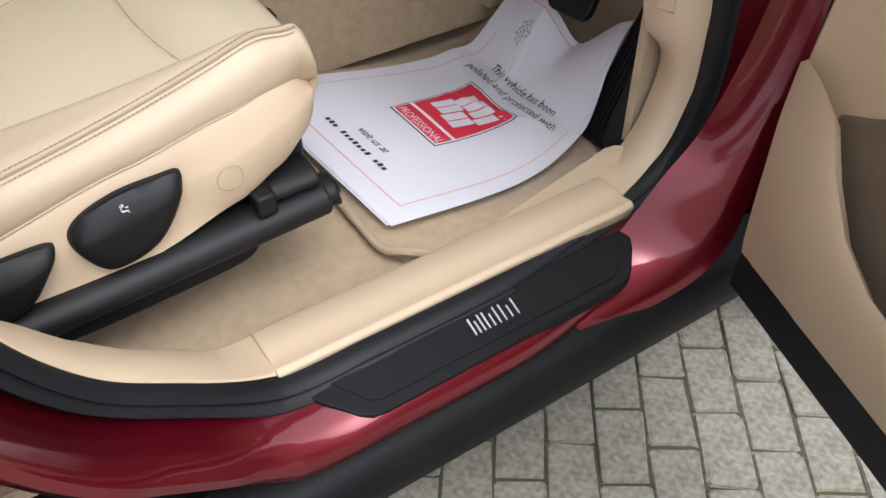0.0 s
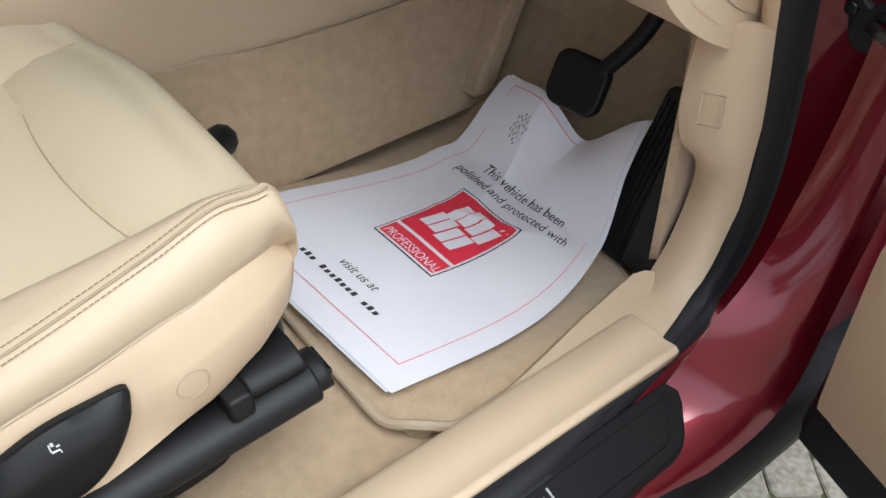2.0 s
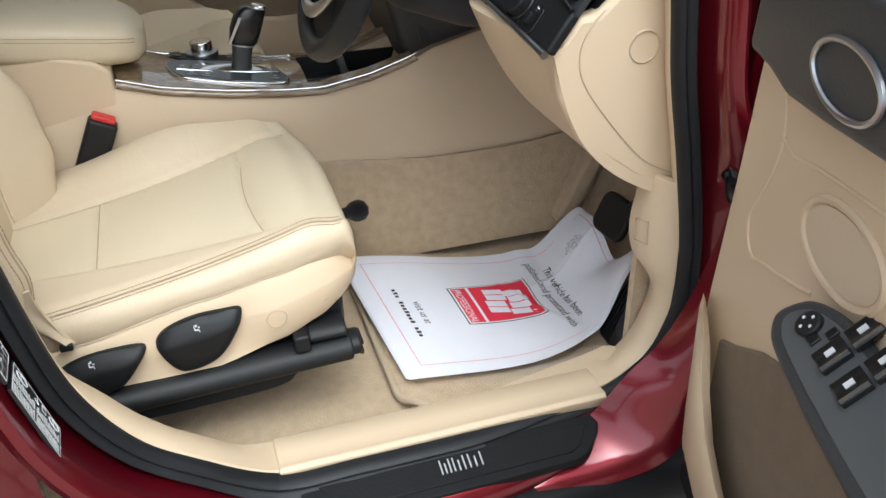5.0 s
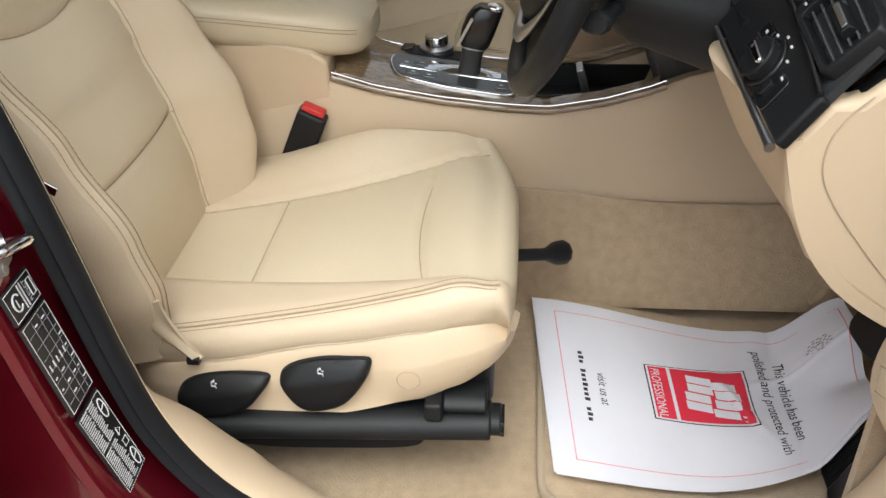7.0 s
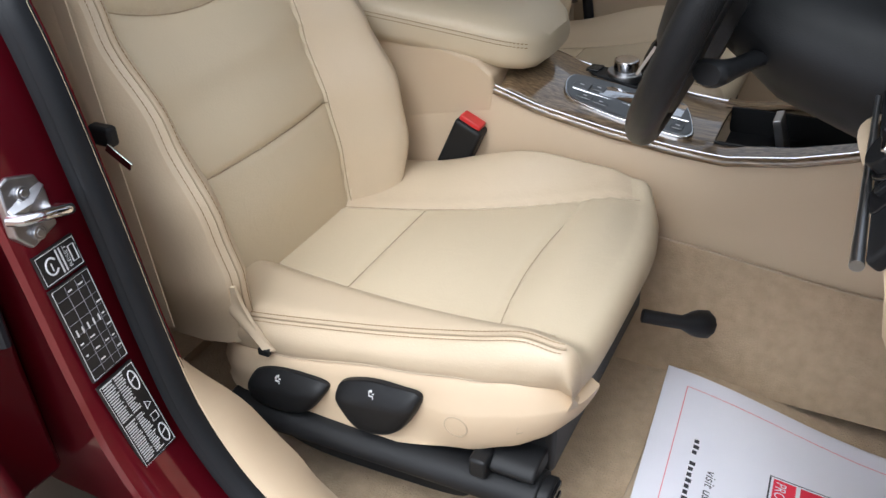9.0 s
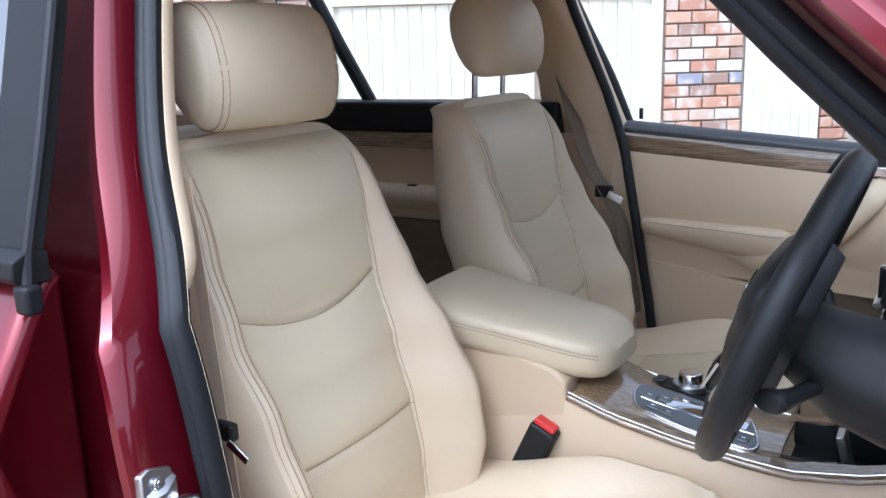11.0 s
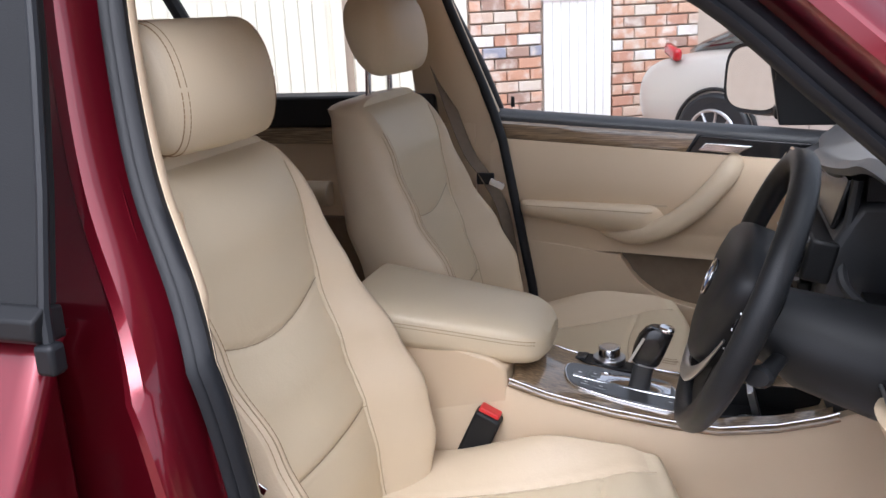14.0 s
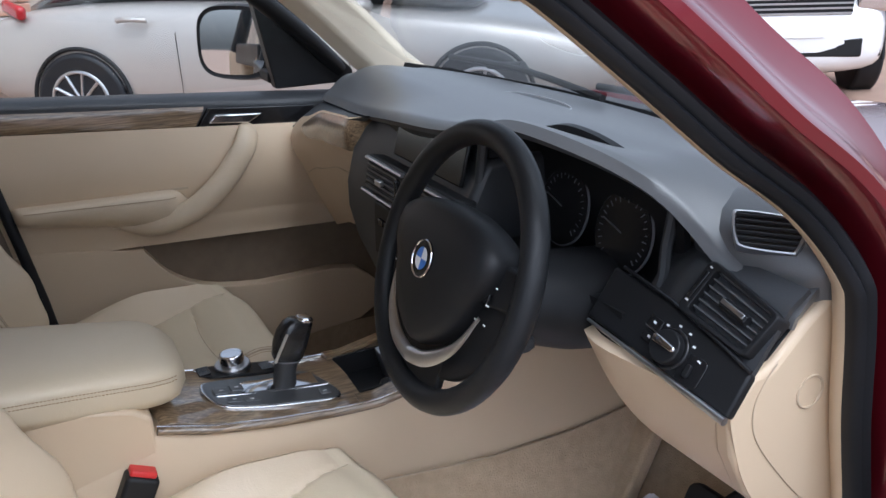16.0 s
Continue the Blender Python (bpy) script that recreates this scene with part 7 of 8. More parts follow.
# latch block at the edge of the rear door
latch = part("latch_block", loft([[jamb(a0, b0, t), jamb(a1, b0 - 0.010, t), jamb(a1, b0 - 0.010, t - 0.03), jamb(a0, b0, t - 0.03)] for a0, a1, b0, t in ((-0.068, -0.034, 0.18, -0.086), (-0.060, -0.028, 0.233, -0.082), (-0.050, -0.023, 0.262, -0.082), (-0.046, -0.026, 0.272, -0.092))]), DASH, rear, "dark grey plastic door hinge cover", bevel=0.004)
part("latch_gasket", tube(smooth_line([jamb(-0.032, 0.284, -0.08), jamb(-0.028, 0.291, -0.08), jamb(-0.0177, 0.293, -0.08), jamb(-0.0062, 0.268, -0.08), jamb(-0.0064, 0.240, -0.08), jamb(-0.0114, 0.2025, -0.08), jamb(-0.018, 0.16, -0.08)], 6), 0.006, 8), RUBBER, latch)

# hinge strap and pedals
strap2 = thing("door_check", "black door check strap between the pillar and the open door", "door check", (0.39, -0.01, 0.8))
part("check_bracket", slab(round_outline([(0.056, 0.838), (0.050, 0.805), (0.040, 0.788), (0.016, 0.793), (0.010, 0.822), (0.016, 0.846), (0.032, 0.826), (0.044, 0.832)], 3), lambda a, b, t: (0.388 - t, a, b), -0.012, 0.004), BLACK, strap2, "black check strap bracket", bevel=0.002)
for y, z in ((0.050, 0.822), (0.018, 0.826)):
    bm = bmesh.new()
    disc(bm, (0.383, y, z), 0.006, 0.008, facing((-1, 0, 0)), 12)
    part("bolt", bm, BLACK_GLOSS, strap2, bevel=0.001)
part("check_arm", tube(smooth_line([(0.388, 0.030, 0.810), (0.370, 0.022, 0.818), (0.362, 0.004, 0.818), (0.356, -0.03, 0.812), (0.352, -0.07, 0.808)], 5), 0.0055, 8), BLACK_GLOSS, strap2, "black steel check arm")
pedals = thing("foot_pedals", "black brake and accelerator pedals in the driver footwell", "pedals", (0.42, 0.33, 0.5))
bp = facing((-0.9, -0.1, 0.45))
r = slab(rounded_rect(0.085, 0.075, 0.02), lambda a, b, t: (a, b, t), -0.016, 0.0)
bmesh.ops.transform(r, matrix=Matrix.Translation((0.418, 0.39, 0.58)) @ bp, verts=r.verts)
part("brake_pad", r, BLACK, pedals, "black rubber brake pad", bevel=0.004)
part("brake_arm", tube(smooth_line([(0.44, 0.365, 0.60), (0.47, 0.33, 0.66), (0.50, 0.31, 0.75)], 5), 0.011, 10), BLACK, pedals)
r = slab(rounded_rect(0.075, 0.22, 0.012), lambda a, b, t: (a, b, t), -0.02, 0.0)
bmesh.ops.transform(r, matrix=Matrix.Translation((0.388, 0.222, 0.535)) @ facing((-0.85, 0.0, 0.45)), verts=r.verts)
acc = part("accelerator", r, BLACK, pedals, "ribbed black accelerator plate", bevel=0.004)
for k in range(9):
    r = one_box((0, 0, 0), (0.004, 0.19, 0.004))
    bmesh.ops.transform(r, matrix=Matrix.Translation((0.388, 0.222, 0.535)) @ facing((-0.85, 0.0, 0.45)) @ Matrix.Translation((-0.030 + 0.0075 * k, 0, 0.001)), verts=r.verts)
    part("rib", r, BLACK, acc)
part("pedal_housing", loft([[(x - w, 0.150, z), (x - w * 0.4, 0.205, z), (x + 0.06, 0.205, z), (x + 0.06, 0.150, z)] for x, z, w in ((0.335, 0.455, 0.02), (0.36, 0.52, 0.02), (0.395, 0.60, 0.015), (0.42, 0.66, 0.01))]), BLACK, pedals, "black housing beside the accelerator", bevel=0.006)
KICK_IN = [(0.322, 0.150, 0.80), (0.308, 0.148, 0.72), (0.318, 0.146, 0.665), (0.348, 0.145, 0.628), (0.352, 0.145, 0.59), (0.330, 0.143, 0.53), (0.297, 0.138, 0.497), (0.262, 0.126, 0.4945), (0.225, 0.113, 0.4935)]
KICK_OUT = [(0.338, 0.083, 0.80), (0.350, 0.083, 0.72), (0.352, 0.083, 0.66), (0.352, 0.083, 0.61), (0.345, 0.083, 0.565), (0.327, 0.081, 0.532), (0.30, 0.080, 0.510), (0.265, 0.072, 0.498), (0.225, 0.062, 0.4945)]
ki, ko = smooth_line(KICK_IN, 6), smooth_line(KICK_OUT, 6)


def kick_at(u, v):
    k = min(len(ki) - 1, int(round(v * (len(ki) - 1))))
    p = ko[k].lerp(ki[k], u)
    return p + Vector((-0.014, -0.006, 0.004)) * math.sin(math.pi * u) * (1 - ease(0.7, 1.0, v))


kick = part("kick_panel", sheet(kick_at, 10, len(ki) - 1, thick=0.012), BEIGE, car, "beige plastic kick panel at the door pillar")
part("kick_slot", tube([kick_at(u, v) + Vector((-0.0075, -0.002, 0.0)) for u, v in ((0.42, 0.10), (0.70, 0.10), (0.70, 0.17), (0.42, 0.17))], 0.0011, 6, True), BEIGE_DARK, kick)
part("kick_liner", sheet(lambda u, v: (0.33 + 0.24 * u, 0.152 + 0.02 * u, 0.47 + 0.36 * v), 8, 8, thick=0.012), CARPET, car, "brown carpet lining of the footwell side")
part("passenger_sill", one_box((-0.35, 1.575, 0.60), (2.1, 0.05, 0.60)), CARPET, car, "beige carpeted inner sill", bevel=0.01)
part("wheel_arch_liner", one_box((0.92, 0.28, 0.40), (0.68, 0.54, 0.40)), SCUFF, car, "black wheel arch liner", bevel=0.02)
part("passenger_kick_panel", one_box((0.50, 1.50, 0.72), (0.20, 0.09, 0.60)), BEIGE, car, "beige passenger kick panel", bevel=0.015)
part("bulkhead", sheet(lambda u, v: (0.55 + 0.05 * v, 0.10 + 1.46 * u, 0.44 + 0.68 * v), 8, 8, thick=0.02), CARPET, car, "beige bulkhead carpet")
part("footrest", loft([[(0.40, 0.575, 0.47), (0.40, 0.655, 0.47), (0.44, 0.655, 0.47), (0.44, 0.575, 0.47)], [(0.50, 0.585, 0.66), (0.50, 0.665, 0.66), (0.54, 0.665, 0.66), (0.54, 0.585, 0.66)]]), CARPET, car, "beige ribbed footrest", bevel=0.008)
part("front_wing", one_box((0.93, -0.035, 0.74), (0.78, 0.07, 0.72)), RED, car, "dark red metallic front wing", bevel=0.03)
part("sill_underside", one_box((0.1, 0.045, 0.37), (1.5, 0.088, 0.10)), SCUFF, car, "black sill underside", bevel=0.004)
part("hinge_pillar", one_box((0.54, 0.045, 0.78), (0.24, 0.11, 0.74)), RED, car, "dark red metallic hinge pillar", bevel=0.02)


# ---- outside ----
def ground_z(x, y):
    return 0.06 * ease(2.5, 5.5, y) * (1 - ease(2.0, 5.0, x))


STONE = material("grey_paver", (0.38, 0.35, 0.29), 0.85, second=(0.21, 0.195, 0.155), scale=95, bump=0.9, mix=0.35, bump_scale=160, detail=8)
JOINT = material("mossy_joint", (0.085, 0.080, 0.05), 0.95, second=(0.10, 0.115, 0.045), scale=40, bump=0.6, bump_scale=120)
FIELD = material("red_brown_drive", (0.34, 0.22, 0.16), 0.9, second=(0.27, 0.18, 0.135), scale=3, bump=0.5, bump_scale=60)
ground = tagged(part("ground", sheet(lambda u, v: ((u - 0.5) * 400 * abs(2 * u - 1) ** 1.5, (v - 0.5) * 400 * abs(2 * v - 1) ** 1.5, ground_z((u - 0.5) * 400 * abs(2 * u - 1) ** 1.5, (v - 0.5) * 400 * abs(2 * v - 1) ** 1.5) - 0.012), 90, 90), FIELD), "red-brown paved drive reaching to the houses", "ground", kind="structure")
pav = thing("paving", "grey weathered block paving with mossy joints", "pavement", (0, 0, 0), kind="structure")
part("paving_bed", one_box((0.4, -0.5, -0.006), (3.0, 2.6, 0.008)), JOINT, pav)
PA = math.atan2(0.81, 0.59)
PD, PW = Vector((math.cos(PA), math.sin(PA))), Vector((math.sin(PA), -math.cos(PA)))


def paver_mesh(k):
    rnd = random.Random(k)
    bm = bmesh.new()
    l, w = 0.136, 0.077
    o = [(a + rnd.uniform(-0.003, 0.003), b + rnd.uniform(-0.003, 0.003)) for a, b in rounded_rect(l, w, 0.006, 3)]
    slab(o, lambda a, b, t: (a, b, t + rnd.uniform(-0.0008, 0.0008)), -0.02, 0.0, bm)
    top = [(a * 0.965, b * 0.95) for a, b in o]
    slab(top, lambda a, b, t: (a, b, t + rnd.uniform(-0.0006, 0.0006)), -0.002, 0.0025, bm)
    bmesh.ops.recalc_face_normals(bm, faces=bm.faces)
    me = bpy.data.meshes.new("paver")
    bm.to_mesh(me)
    bm.free()
    me.materials.append(STONE)
    return me


# ---- things beyond ----
gar = thing("garage", "weathered mixed red brick garage wall and piers", "garage", (-4, 6, 0.0))
CREAM = material("cream_paint", (0.74, 0.72, 0.62), 0.55, second=(0.70, 0.68, 0.58), scale=3)
WHITE = material("white_paint", (0.80, 0.80, 0.78), 0.5, second=(0.77, 0.77, 0.75), scale=3)
PANE = material("dark_pane", (0.02, 0.022, 0.025), 0.15, second=(0.03, 0.03, 0.035), scale=30, bump=0.5, bump_scale=40)
MORTAR = material("mortar", (0.46, 0.38, 0.315), 0.95, bump=0.5, bump_scale=90)
GO = Vector((0.12 - 0.556 * 7.6, -0.545 + 0.831 * 7.6, 0.0))
GM = Matrix.Translation(GO) @ Matrix.Rotation(math.atan2(0.556, 0.831), 4, "Z")


def wall(bm):
    """From the garage front's own axes (along, depth behind the front, height) into the world."""
    bmesh.ops.transform(bm, matrix=GM, verts=bm.verts)
    return bm


def brick_mat():
    m = material("mixed_red_brick", (0.40, 0.16, 0.10), 0.9, bump=0.5, bump_scale=60)
    n, l = m.node_tree.nodes, m.node_tree.links
    info = n.new("ShaderNodeObjectInfo")
    r = n.new("ShaderNodeValToRGB")
    r.color_ramp.interpolation = "CONSTANT"
    els = r.color_ramp.elements
    els[0].position, els[0].color = 0.0, (0.56, 0.31, 0.21, 1)
    els[1].position, els[1].color = 0.22, (0.62, 0.39, 0.28, 1)
    for p, c in ((0.42, (0.52, 0.28, 0.20)), (0.58, (0.60, 0.45, 0.36)), (0.72, (0.38, 0.25, 0.20)), (0.82, (0.66, 0.58, 0.50)), (0.91, (0.74, 0.72, 0.70)), (0.965, (0.32, 0.33, 0.40))):
        e = els.new(p)
        e.color = (*c, 1)
    l.new(info.outputs["Random"], r.inputs[0])
    mx = n.new("ShaderNodeMix")
    mx.data_type = "RGBA"
    mx.blend_type = "MULTIPLY"
    mx.inputs[0].default_value = 0.22
    l.new(r.outputs[0], mx.inputs[6])
    t = n.new("ShaderNodeTexNoise")
    t.inputs["Scale"].default_value = 40
    l.new(t.outputs["Fac"], mx.inputs[7])
    smear = n.new("ShaderNodeTexNoise")
    smear.inputs["Scale"].default_value, smear.inputs["Detail"].default_value = 7.0, 6
    geo = n.new("ShaderNodeNewGeometry")
    l.new(geo.outputs["Position"], smear.inputs["Vector"])
    l.new(geo.outputs["Position"], t.inputs["Vector"])
    cut = n.new("ShaderNodeMapRange")
    cut.inputs["From Min"].default_value, cut.inputs["From Max"].default_value = 0.50, 0.68
    l.new(smear.outputs["Fac"], cut.inputs["Value"])
    pale = n.new("ShaderNodeMix")
    pale.data_type = "RGBA"
    pale.inputs[7].default_value = (0.60, 0.53, 0.47, 1)
    l.new(cut.outputs[0], pale.inputs[0])
    l.new(mx.outputs[2], pale.inputs[6])
    l.new(pale.outputs[2], n["Principled BSDF"].inputs["Base Color"])
    return m


BRICK = brick_mat()
part("wall_core", wall(one_box((1.0, 0.16, 1.9), (16, 0.2, 3.6))), MORTAR, gar, "mortar wall behind the bricks")
for x0, x1, panes, xp in ((-0.66, 1.16, 4, -0.45), (1.24, 2.29, 3, 1.38)):
    gd = thing("garage_door", "cream boarded garage door with small dark panes along the top", "garage door", GM @ Vector(((x0 + x1) / 2, 0, 0.25)), "garage doors")
    part("door_frame", wall(one_box(((x0 + x1) / 2, 0.05, 1.5), (x1 - x0, 0.05, 2.4))), CREAM, gd)
    for e in (x0 + 0.05, x1 - 0.05):
        part("stile", wall(one_box((e, 0.01, 1.4), (0.10, 0.05, 2.3))), CREAM, gd, bevel=0.006)
    nb = int((x1 - x0 - 0.3) / 0.115)
    for q in range(nb):
        part("board", wall(one_box((x0 + 0.14 + (q + 0.5) * (x1 - x0 - 0.28) / nb, 0.018, 1.0), ((x1 - x0 - 0.28) / nb - 0.006, 0.02, 1.5))), CREAM, gd, bevel=0.004)
    part("rail", wall(one_box(((x0 + x1) / 2, 0.0, 1.82), (x1 - x0 - 0.1, 0.05, 0.13))), CREAM, gd, bevel=0.006)
    part("top_rail", wall(one_box(((x0 + x1) / 2, 0.0, 2.50), (x1 - x0 - 0.1, 0.05, 0.12))), CREAM, gd, bevel=0.006)
    w = 0.308 if panes == 4 else 0.268
    for q in range(panes):
        cx = xp + w * (q + 0.5)
        for zz in (2.03, 2.31):
            part("pane", wall(one_box((cx, 0.015, zz), (w - 0.05, 0.01, 0.245))), PANE, gd, "dark textured glass pane")
    for q in range(panes + 1):
        part("glazing_bar", wall(one_box((xp + w * q, 0.0, 2.17), (0.05, 0.03, 0.56))), WHITE, gd, bevel=0.004)
    for zz in (1.895, 2.172, 2.445):
        part("glazing_bar", wall(one_box((xp + w * panes / 2, 0.004, zz), (w * panes, 0.03, 0.034))), WHITE, gd, bevel=0.004)
gate = thing("side_gate", "white boarded side gate between brick piers", "gate", GM @ Vector((3.38, 0, 0.25)))
for q in range(8):
    part("board", wall(one_box((3.045 + 0.087 * (q + 0.5), 0.02, 0.85), (0.082, 0.03, 1.30))), WHITE, gate, bevel=0.004)
part("gate_rail", wall(one_box((3.39, 0.01, 1.52), (0.71, 0.04, 0.07))), WHITE, gate, bevel=0.004)
part("gate_head", wall(one_box((3.39, 0.05, 1.95), (0.71, 0.03, 0.85))), WHITE, gate)
for q in range(4):
    part("pane", wall(one_box((3.13 + 0.172 * q, 0.028, 1.69), (0.145, 0.02, 0.20))), PANE, gate, "dark glass pane")
bm = bmesh.new()
box(bm, (0, 0, 0), (0.222, 0.06, 0.092))
bmesh.ops.bevel(bm, geom=bm.edges[:], offset=0.006, segments=1, affect="EDGES")
brick_me = bpy.data.meshes.new("brick")
bm.to_mesh(brick_me)
bm.free()
brick_me.materials.append(BRICK)


def lay_bricks(x0, x1, z0, z1, parent):
    row, z = 0, z0
    turn = GM.to_3x3().to_4x4()
    while z < z1:
        x = x0 - (0.117 if row % 2 else 0.0)
        while x < x1 - 0.02:
            a, b = max(x, x0), min(x + 0.234, x1)
            if b - a > 0.05:
                ob = new("brick", brick_me)
                ob.parent = parent
                ob.matrix_local = Matrix.Translation(GM @ Vector(((a + b) / 2, 0.045 + random.uniform(-0.006, 0.003), z)) - ORIGIN[parent]) @ turn @ Matrix.Diagonal(((b - a - 0.012) / 0.222, 1, 1, 1))
            x += 0.234
        z += 0.1065
        row += 1


CAR_GLASS = material("dark_car_glass", (0.02, 0.024, 0.026), 0.06, second=(0.02, 0.022, 0.024), coat=1.0, spec=0.9)


def small_car(name, label, mat, at, yaw, size, rear_axle=-0.295, front_axle=0.30):
    L, Wd, H = size
    c = thing(name, label, "car", at)
    m = Matrix.Translation(at) @ Matrix.Rotation(yaw, 4, "Z")
    rings = []
    prof = [(-0.5, 0.55, 0.78, 0.82), (-0.485, 0.30, 0.92, 0.9), (-0.44, 0.24, 1.0, 0.96), (-0.32, 0.22, 1.06, 1.0), (-0.1, 0.22, 1.05, 1.0), (0.15, 0.22, 1.0, 1.0), (0.32, 0.22, 0.92, 0.98), (0.43, 0.24, 0.82, 0.92), (0.485, 0.30, 0.68, 0.80), (0.5, 0.40, 0.60, 0.7)]
    for fx, z0, z1, fw in prof:
        w = Wd / 2 * fw
        z1 = z1 * H / 1.42
        rings.append([m @ Vector((fx * L, sy * w * k, z)) for sy, k, z in ((-1, 0.9, z0), (-1, 1.0, z0 + 0.15), (-1, 1.0, (z0 + z1) / 2 + 0.08), (-1, 0.93, z1 - 0.05), (-1, 0.8, z1), (1, 0.8, z1), (1, 0.93, z1 - 0.05), (1, 1.0, (z0 + z1) / 2 + 0.08), (1, 1.0, z0 + 0.15), (1, 0.9, z0))])
    body = part("body", loft(rings), mat, c, sub=2)
    rings = []
    for fx, zz, fw in ((-0.47, 0.97, 0.55), (-0.36, 1.20, 0.62), (-0.2, 1.38, 0.66), (0.0, 1.41, 0.68), (0.10, 1.34, 0.68), (0.2, 1.18, 0.72), (0.30, 0.98, 0.78)):
        w = Wd / 2 * fw
        rings.append([m @ Vector((fx * L, y, z * H / 1.42)) for y, z in ((-w * 1.25, 0.9), (-w, zz), (-w * 0.6, zz + 0.02), (w * 0.6, zz + 0.02), (w, zz), (w * 1.25, 0.9))])
    part("cabin_glass", loft(rings), CAR_GLASS, c, "dark cabin glass", sub=1)
    for fx in (rear_axle, front_axle):
        for sy in (-1, 1):
            cc = m @ Vector((fx * L, sy * (Wd / 2 - 0.075), 0.345))
            bm = bmesh.new()
            ax = m.to_3x3() @ Vector((0, sy, 0))
            disc(bm, cc, 0.345, 0.22, facing(ax), 40)
            part("tyre", bm, RUBBER, c, "black tyre", bevel=0.03)
            part("wheel_arch", tube([cc + facing(ax) @ Vector((0.375 * math.cos(a), 0.375 * math.sin(a), 0.075)) for a in (math.pi * k / 20 for k in range(21))], 0.016, 8), BLACK, c)
            bm = bmesh.new()
            fm = facing(ax)
            tube([cc + fm @ Vector((0.215 * math.cos(a), 0.215 * math.sin(a), 0.112)) for a in (2 * math.pi * k / 36 for k in range(36))], 0.014, 8, True, bm)
            for k in range(10):
                a = 2 * math.pi * k / 10
                tube([cc + fm @ Vector((0.04 * math.cos(a), 0.04 * math.sin(a), 0.112)), cc + fm @ Vector((0.215 * math.cos(a + 0.12), 0.215 * math.sin(a + 0.12), 0.115))], 0.012, 6, bm=bm)
            part("rim", bm, SATIN, c, "silver spoked wheel rim")
    return c, m


SILVER = material("silver_beige_paint", (0.45, 0.425, 0.395), 0.34, metal=0.35, second=(0.42, 0.395, 0.37), scale=2, coat=0.6)
WHITECAR = material("white_car_paint", (0.80, 0.80, 0.80), 0.3, second=(0.78, 0.78, 0.78), coat=1.0)
TAIL = material("red_tail_lens", (0.36, 0.012, 0.018), 0.2)
c1, m1 = small_car("silver_car", "silver-beige sports saloon parked in front of the garage", SILVER, (1.74, 6.22, 0.05), radians(-35), (4.8, 1.90, 1.38), -0.3125, 0.296)


def beside(x, y, z):
    """On the silver car: along it, across it, up from its ground."""
    return m1 @ Vector((x, y, z))


lampm = one_box((0, 0, 0), (0.34, 0.07, 0.10))
bmesh.ops.transform(lampm, matrix=m1 @ Matrix.Translation((-2.03, -0.79, 0.985)) @ Matrix.Rotation(radians(-38), 4, "Z") @ Matrix.Rotation(radians(8), 4, "Y"), verts=lampm.verts)
part("tail_lamp", lampm, TAIL, c1, "red tail lamp", bevel=0.03)
part("door_handle", tube(smooth_line([beside(-1.15, -0.945, 0.91), beside(-1.05, -0.975, 0.92), beside(-0.93, -0.945, 0.91)], 4), 0.020, 8), SILVER, c1, "silver door handle")
for y in (-0.66, 0.66):
    bm = bmesh.new()
    bmesh.ops.create_icosphere(bm, subdivisions=2, radius=1)
    bmesh.ops.transform(bm, matrix=m1 @ Matrix.Translation((1.92, y, 0.62)) @ Matrix.Diagonal((0.20, 0.12, 0.09, 1)), verts=bm.verts)
    part("headlamp", bm, CHROME, c1, "clear headlamp")
mm = bmesh.new()
bmesh.ops.create_icosphere(mm, subdivisions=2, radius=1)
bmesh.ops.transform(mm, matrix=m1 @ Matrix.Translation((0.62, -1.02, 0.98)) @ Matrix.Diagonal((0.10, 0.12, 0.07, 1)), verts=mm.verts)
part("door_mirror", mm, SILVER, c1)
for x in (-0.72, 0.52):
    part("door_gap", tube([beside(x, -0.954, 0.32), beside(x, -0.957, 0.55), beside(x - 0.02, -0.925, 0.82)], 0.0025, 6), BLACK, c1)
c3, m3 = small_car("white_off_roader", "white off-road car parked further along the drive", WHITECAR, (6.55, 6.6, -0.05), radians(-122), (4.5, 1.9, 1.8))


def on_front(bm, x, y, z):
    bmesh.ops.transform(bm, matrix=m3 @ Matrix.Translation((x, y, z)), verts=bm.verts)
    return bm


gr = part("grille", on_front(one_box((0, 0, 0), (0.10, 0.95, 0.17)), 2.17, 0, 0.86), BLACK, c3, "black front grille", bevel=0.02)
for k in range(4):
    part("grille_bar", on_front(one_box((0, 0, 0), (0.02, 0.92, 0.014)), 2.225, 0, 0.80 + 0.04 * k), SATIN, gr)
part("lower_intake", on_front(one_box((0, 0, 0), (0.12, 1.15, 0.16)), 2.18, 0, 0.52), BLACK, c3, "black lower air intake", bevel=0.02)
part("number_plate", on_front(one_box((0, 0, 0), (0.02, 0.50, 0.11)), 2.245, 0, 0.66), WHITE, c3, "plain white number plate", bevel=0.004)
for y in (-0.66, 0.66):
    part("headlamp", on_front(one_box((0, 0, 0), (0.16, 0.30, 0.16)), 2.10, y, 0.88), CHROME, c3, "clear headlamp", bevel=0.03)
    part("fog_recess", on_front(one_box((0, 0, 0), (0.12, 0.20, 0.14)), 2.10, y, 0.50), BLACK, c3, bevel=0.02)
small_car("black_car", "black car parked beyond the white one", BLACK_GLOSS, (10.5, 6.2, 0.0), radians(60), (4.5, 1.8, 1.45))

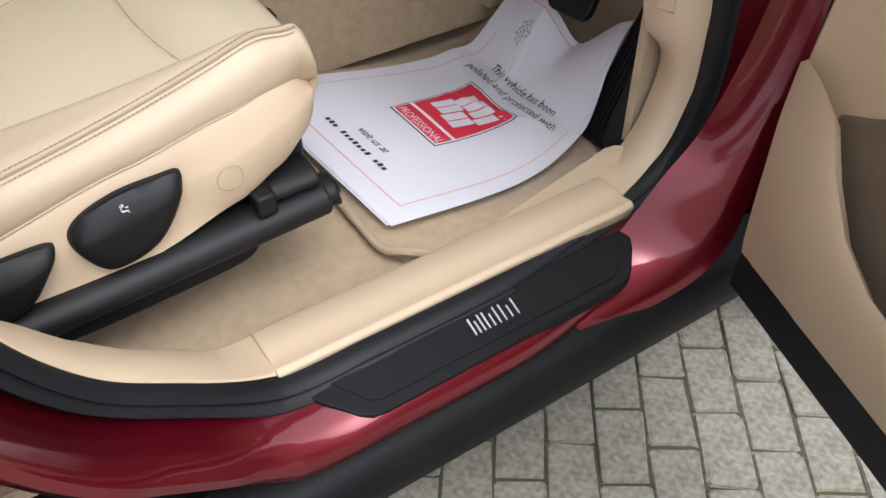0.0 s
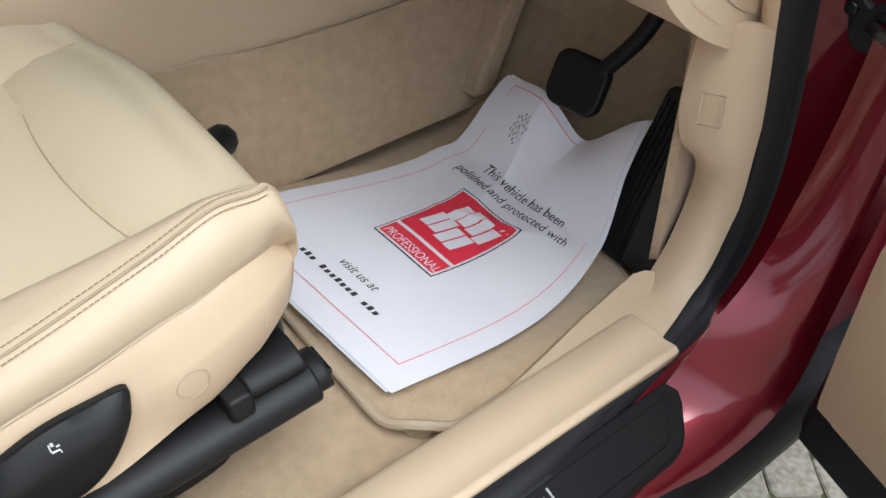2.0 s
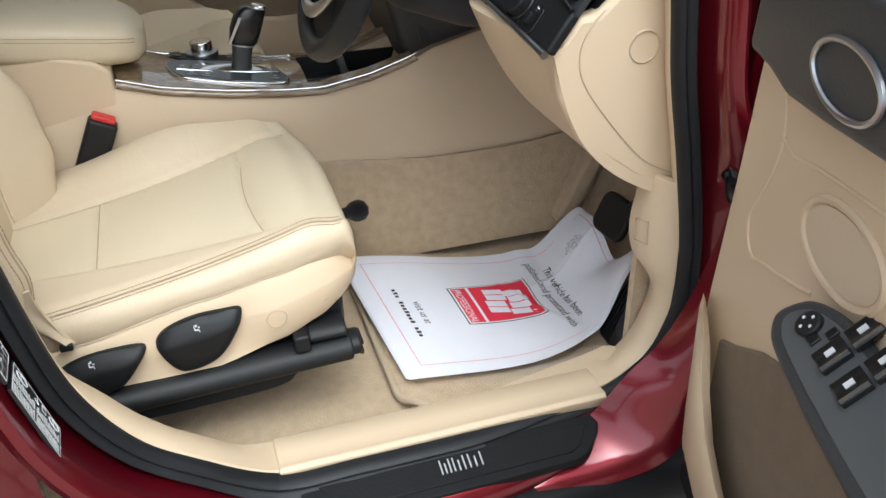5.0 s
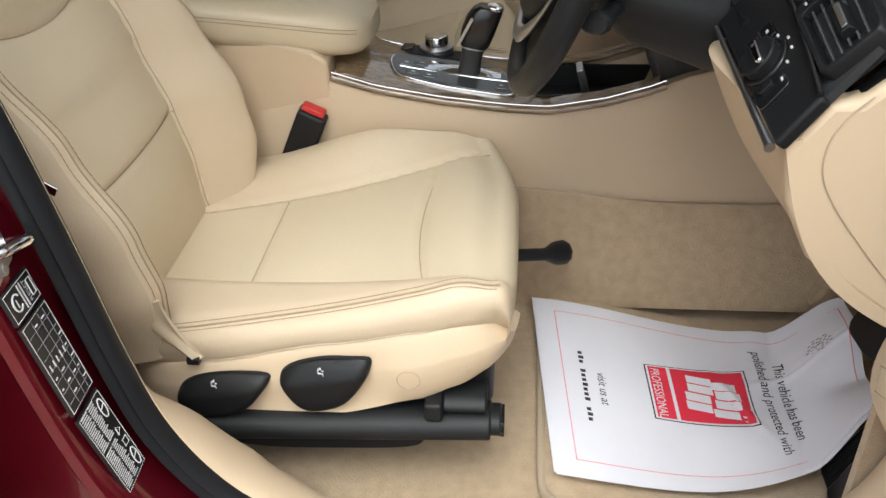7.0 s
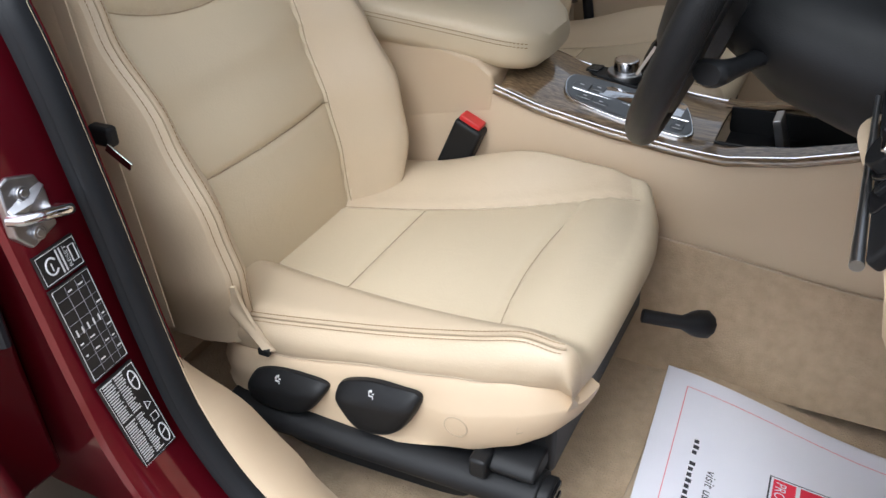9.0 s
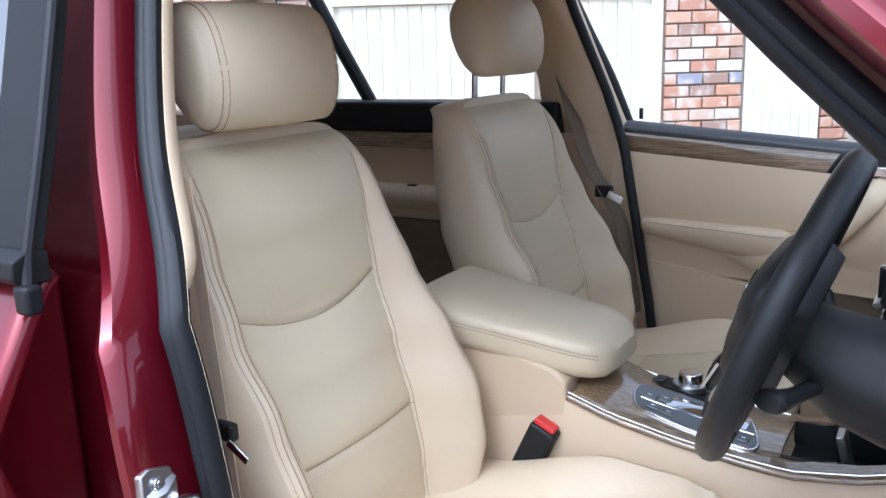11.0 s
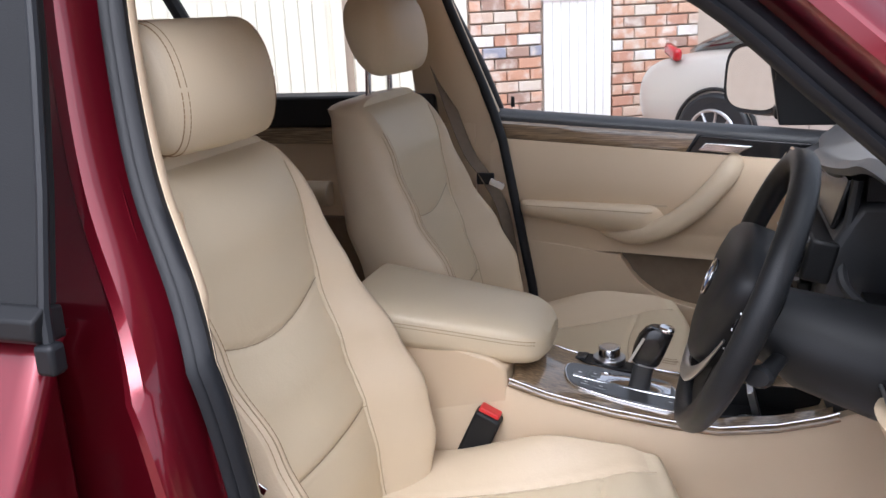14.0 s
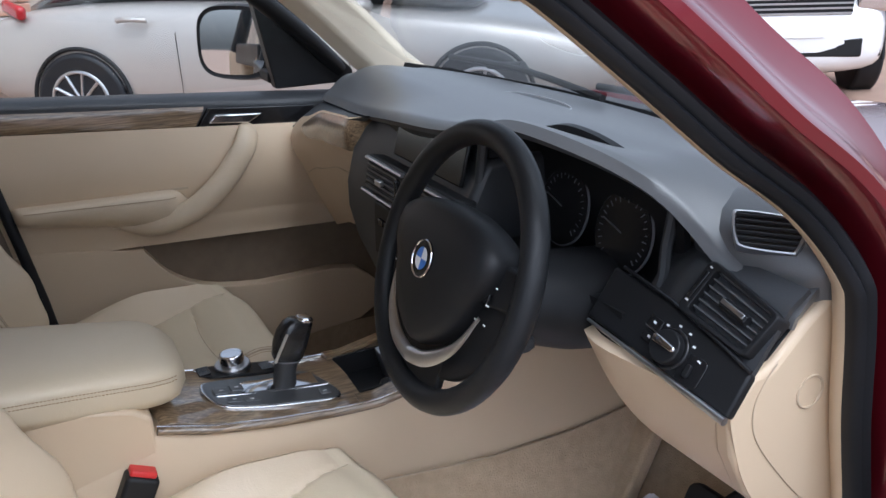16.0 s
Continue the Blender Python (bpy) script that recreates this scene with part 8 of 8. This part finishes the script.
# tree and hedge behind the camera, seen in the rear window's reflection
LEAF = material("tree_leaf", (0.07, 0.09, 0.03), 0.7, second=(0.11, 0.10, 0.035), scale=2)
BARK = material("bark", (0.09, 0.07, 0.05), 0.9, bump=0.8, bump_scale=30)


def tree(at, h, seed):
    rnd = random.Random(seed)
    t = thing("tree", "tall half-bare tree with olive green leaves", "tree", at)
    bm = bmesh.new()
    tips = []
    tube([at, (at[0] + 0.1, at[1], at[2] + h * 0.3), (at[0], at[1] + 0.15, at[2] + h * 0.7)], [0.22, 0.17, 0.08], 8, bm=bm)
    for k in range(34):
        a, f = rnd.uniform(0, 6.28), rnd.uniform(0.28, 0.7)
        base = Vector((at[0], at[1], at[2] + h * f))
        ln = h * rnd.uniform(0.18, 0.38)
        tip = base + Vector((math.cos(a) * ln * 0.7, math.sin(a) * ln * 0.7, ln * rnd.uniform(0.3, 0.9)))
        tube([base, base.lerp(tip, 0.5) + Vector((0, 0, 0.1)), tip], [0.06, 0.035, 0.012], 5, bm=bm)
        for q in range(5):
            tips.append(base.lerp(tip, rnd.uniform(0.45, 1.05)) + Vector((rnd.gauss(0, 0.25), rnd.gauss(0, 0.25), rnd.gauss(0, 0.25))))
    part("trunk", bm, BARK, t)
    vs, fs = [], []
    for p in tips:
        for q in range(46):
            c = p + Vector((rnd.gauss(0, 0.32), rnd.gauss(0, 0.32), rnd.gauss(0, 0.26)))
            d1 = Vector((rnd.gauss(0, 1), rnd.gauss(0, 1), rnd.gauss(0, 1))).normalized() * 0.06
            d2 = d1.orthogonal().normalized() * 0.035
            i = len(vs)
            vs += [c - d1, c + d2, c + d1, c - d2]
            fs.append((i, i + 1, i + 2, i + 3))
    me = bpy.data.meshes.new("crown")
    me.from_pydata([v - Vector(at) for v in vs], [], fs)
    me.materials.append(LEAF)
    ob = new("crown", me)
    ob.parent = t
    return t


tree((-19.0, -8.6, 0), 9.0, 3)
tree((-24.0, -9.2, 0), 11.5, 5)
tree((-21.0, -13.0, 0), 9.0, 8)

# single bricks and pavers
lay_bricks(2.32, 3.03, 0.30, 2.6, gar)
lay_bricks(3.76, 4.7, 0.30, 2.0, gar)
lay_bricks(-2.3, -0.68, 1.45, 2.5, gar)
paver_kinds = [paver_mesh(k) for k in range(6)]
far_v, far_f = [], []
for i in range(-26, 27):
    for j in range(-16, 17):
        p = PW * (0.0815 * i) + PD * (0.1405 * j + (0.0703 if i % 2 else 0.0)) + Vector((0.30, -0.10))
        if not (-1.05 < p.x < 1.85 and -1.75 < p.y < 0.75):
            continue
        m = Matrix.Translation((p.x, p.y, random.uniform(-0.002, 0.002))) @ Matrix.Rotation(PA + random.uniform(-0.012, 0.012), 4, "Z")
        if 0.0 < p.x < 1.15 and -0.72 < p.y < 0.30 and len(pav.children) < 290:
            ob = new("paver", paver_kinds[random.randrange(6)])
            ob.parent = pav
            ob.matrix_local = m
        else:
            n0 = len(far_v)
            far_v += [m @ Vector((a, b, z)) for z, k in ((-0.01, 1.0), (0.0, 1.0), (0.0025, 0.94)) for a, b in ((-0.067 * k, -0.0375 * k), (0.067 * k, -0.0375 * k), (0.067 * k, 0.0375 * k), (-0.067 * k, 0.0375 * k))]
            far_f += [(n0 + 8, n0 + 9, n0 + 10, n0 + 11)] + [(n0 + r + q, n0 + r + (q + 1) % 4, n0 + r + 4 + (q + 1) % 4, n0 + r + 4 + q) for r in (0, 4) for q in range(4)]
far_me = bpy.data.meshes.new("outer_pavers")
far_me.from_pydata(far_v, [], far_f)
far_me.materials.append(STONE)
rest = new("outer_pavers", far_me)
rest.parent = pav
tagged(rest, "grey block pavers further off", "", "", "stuff")
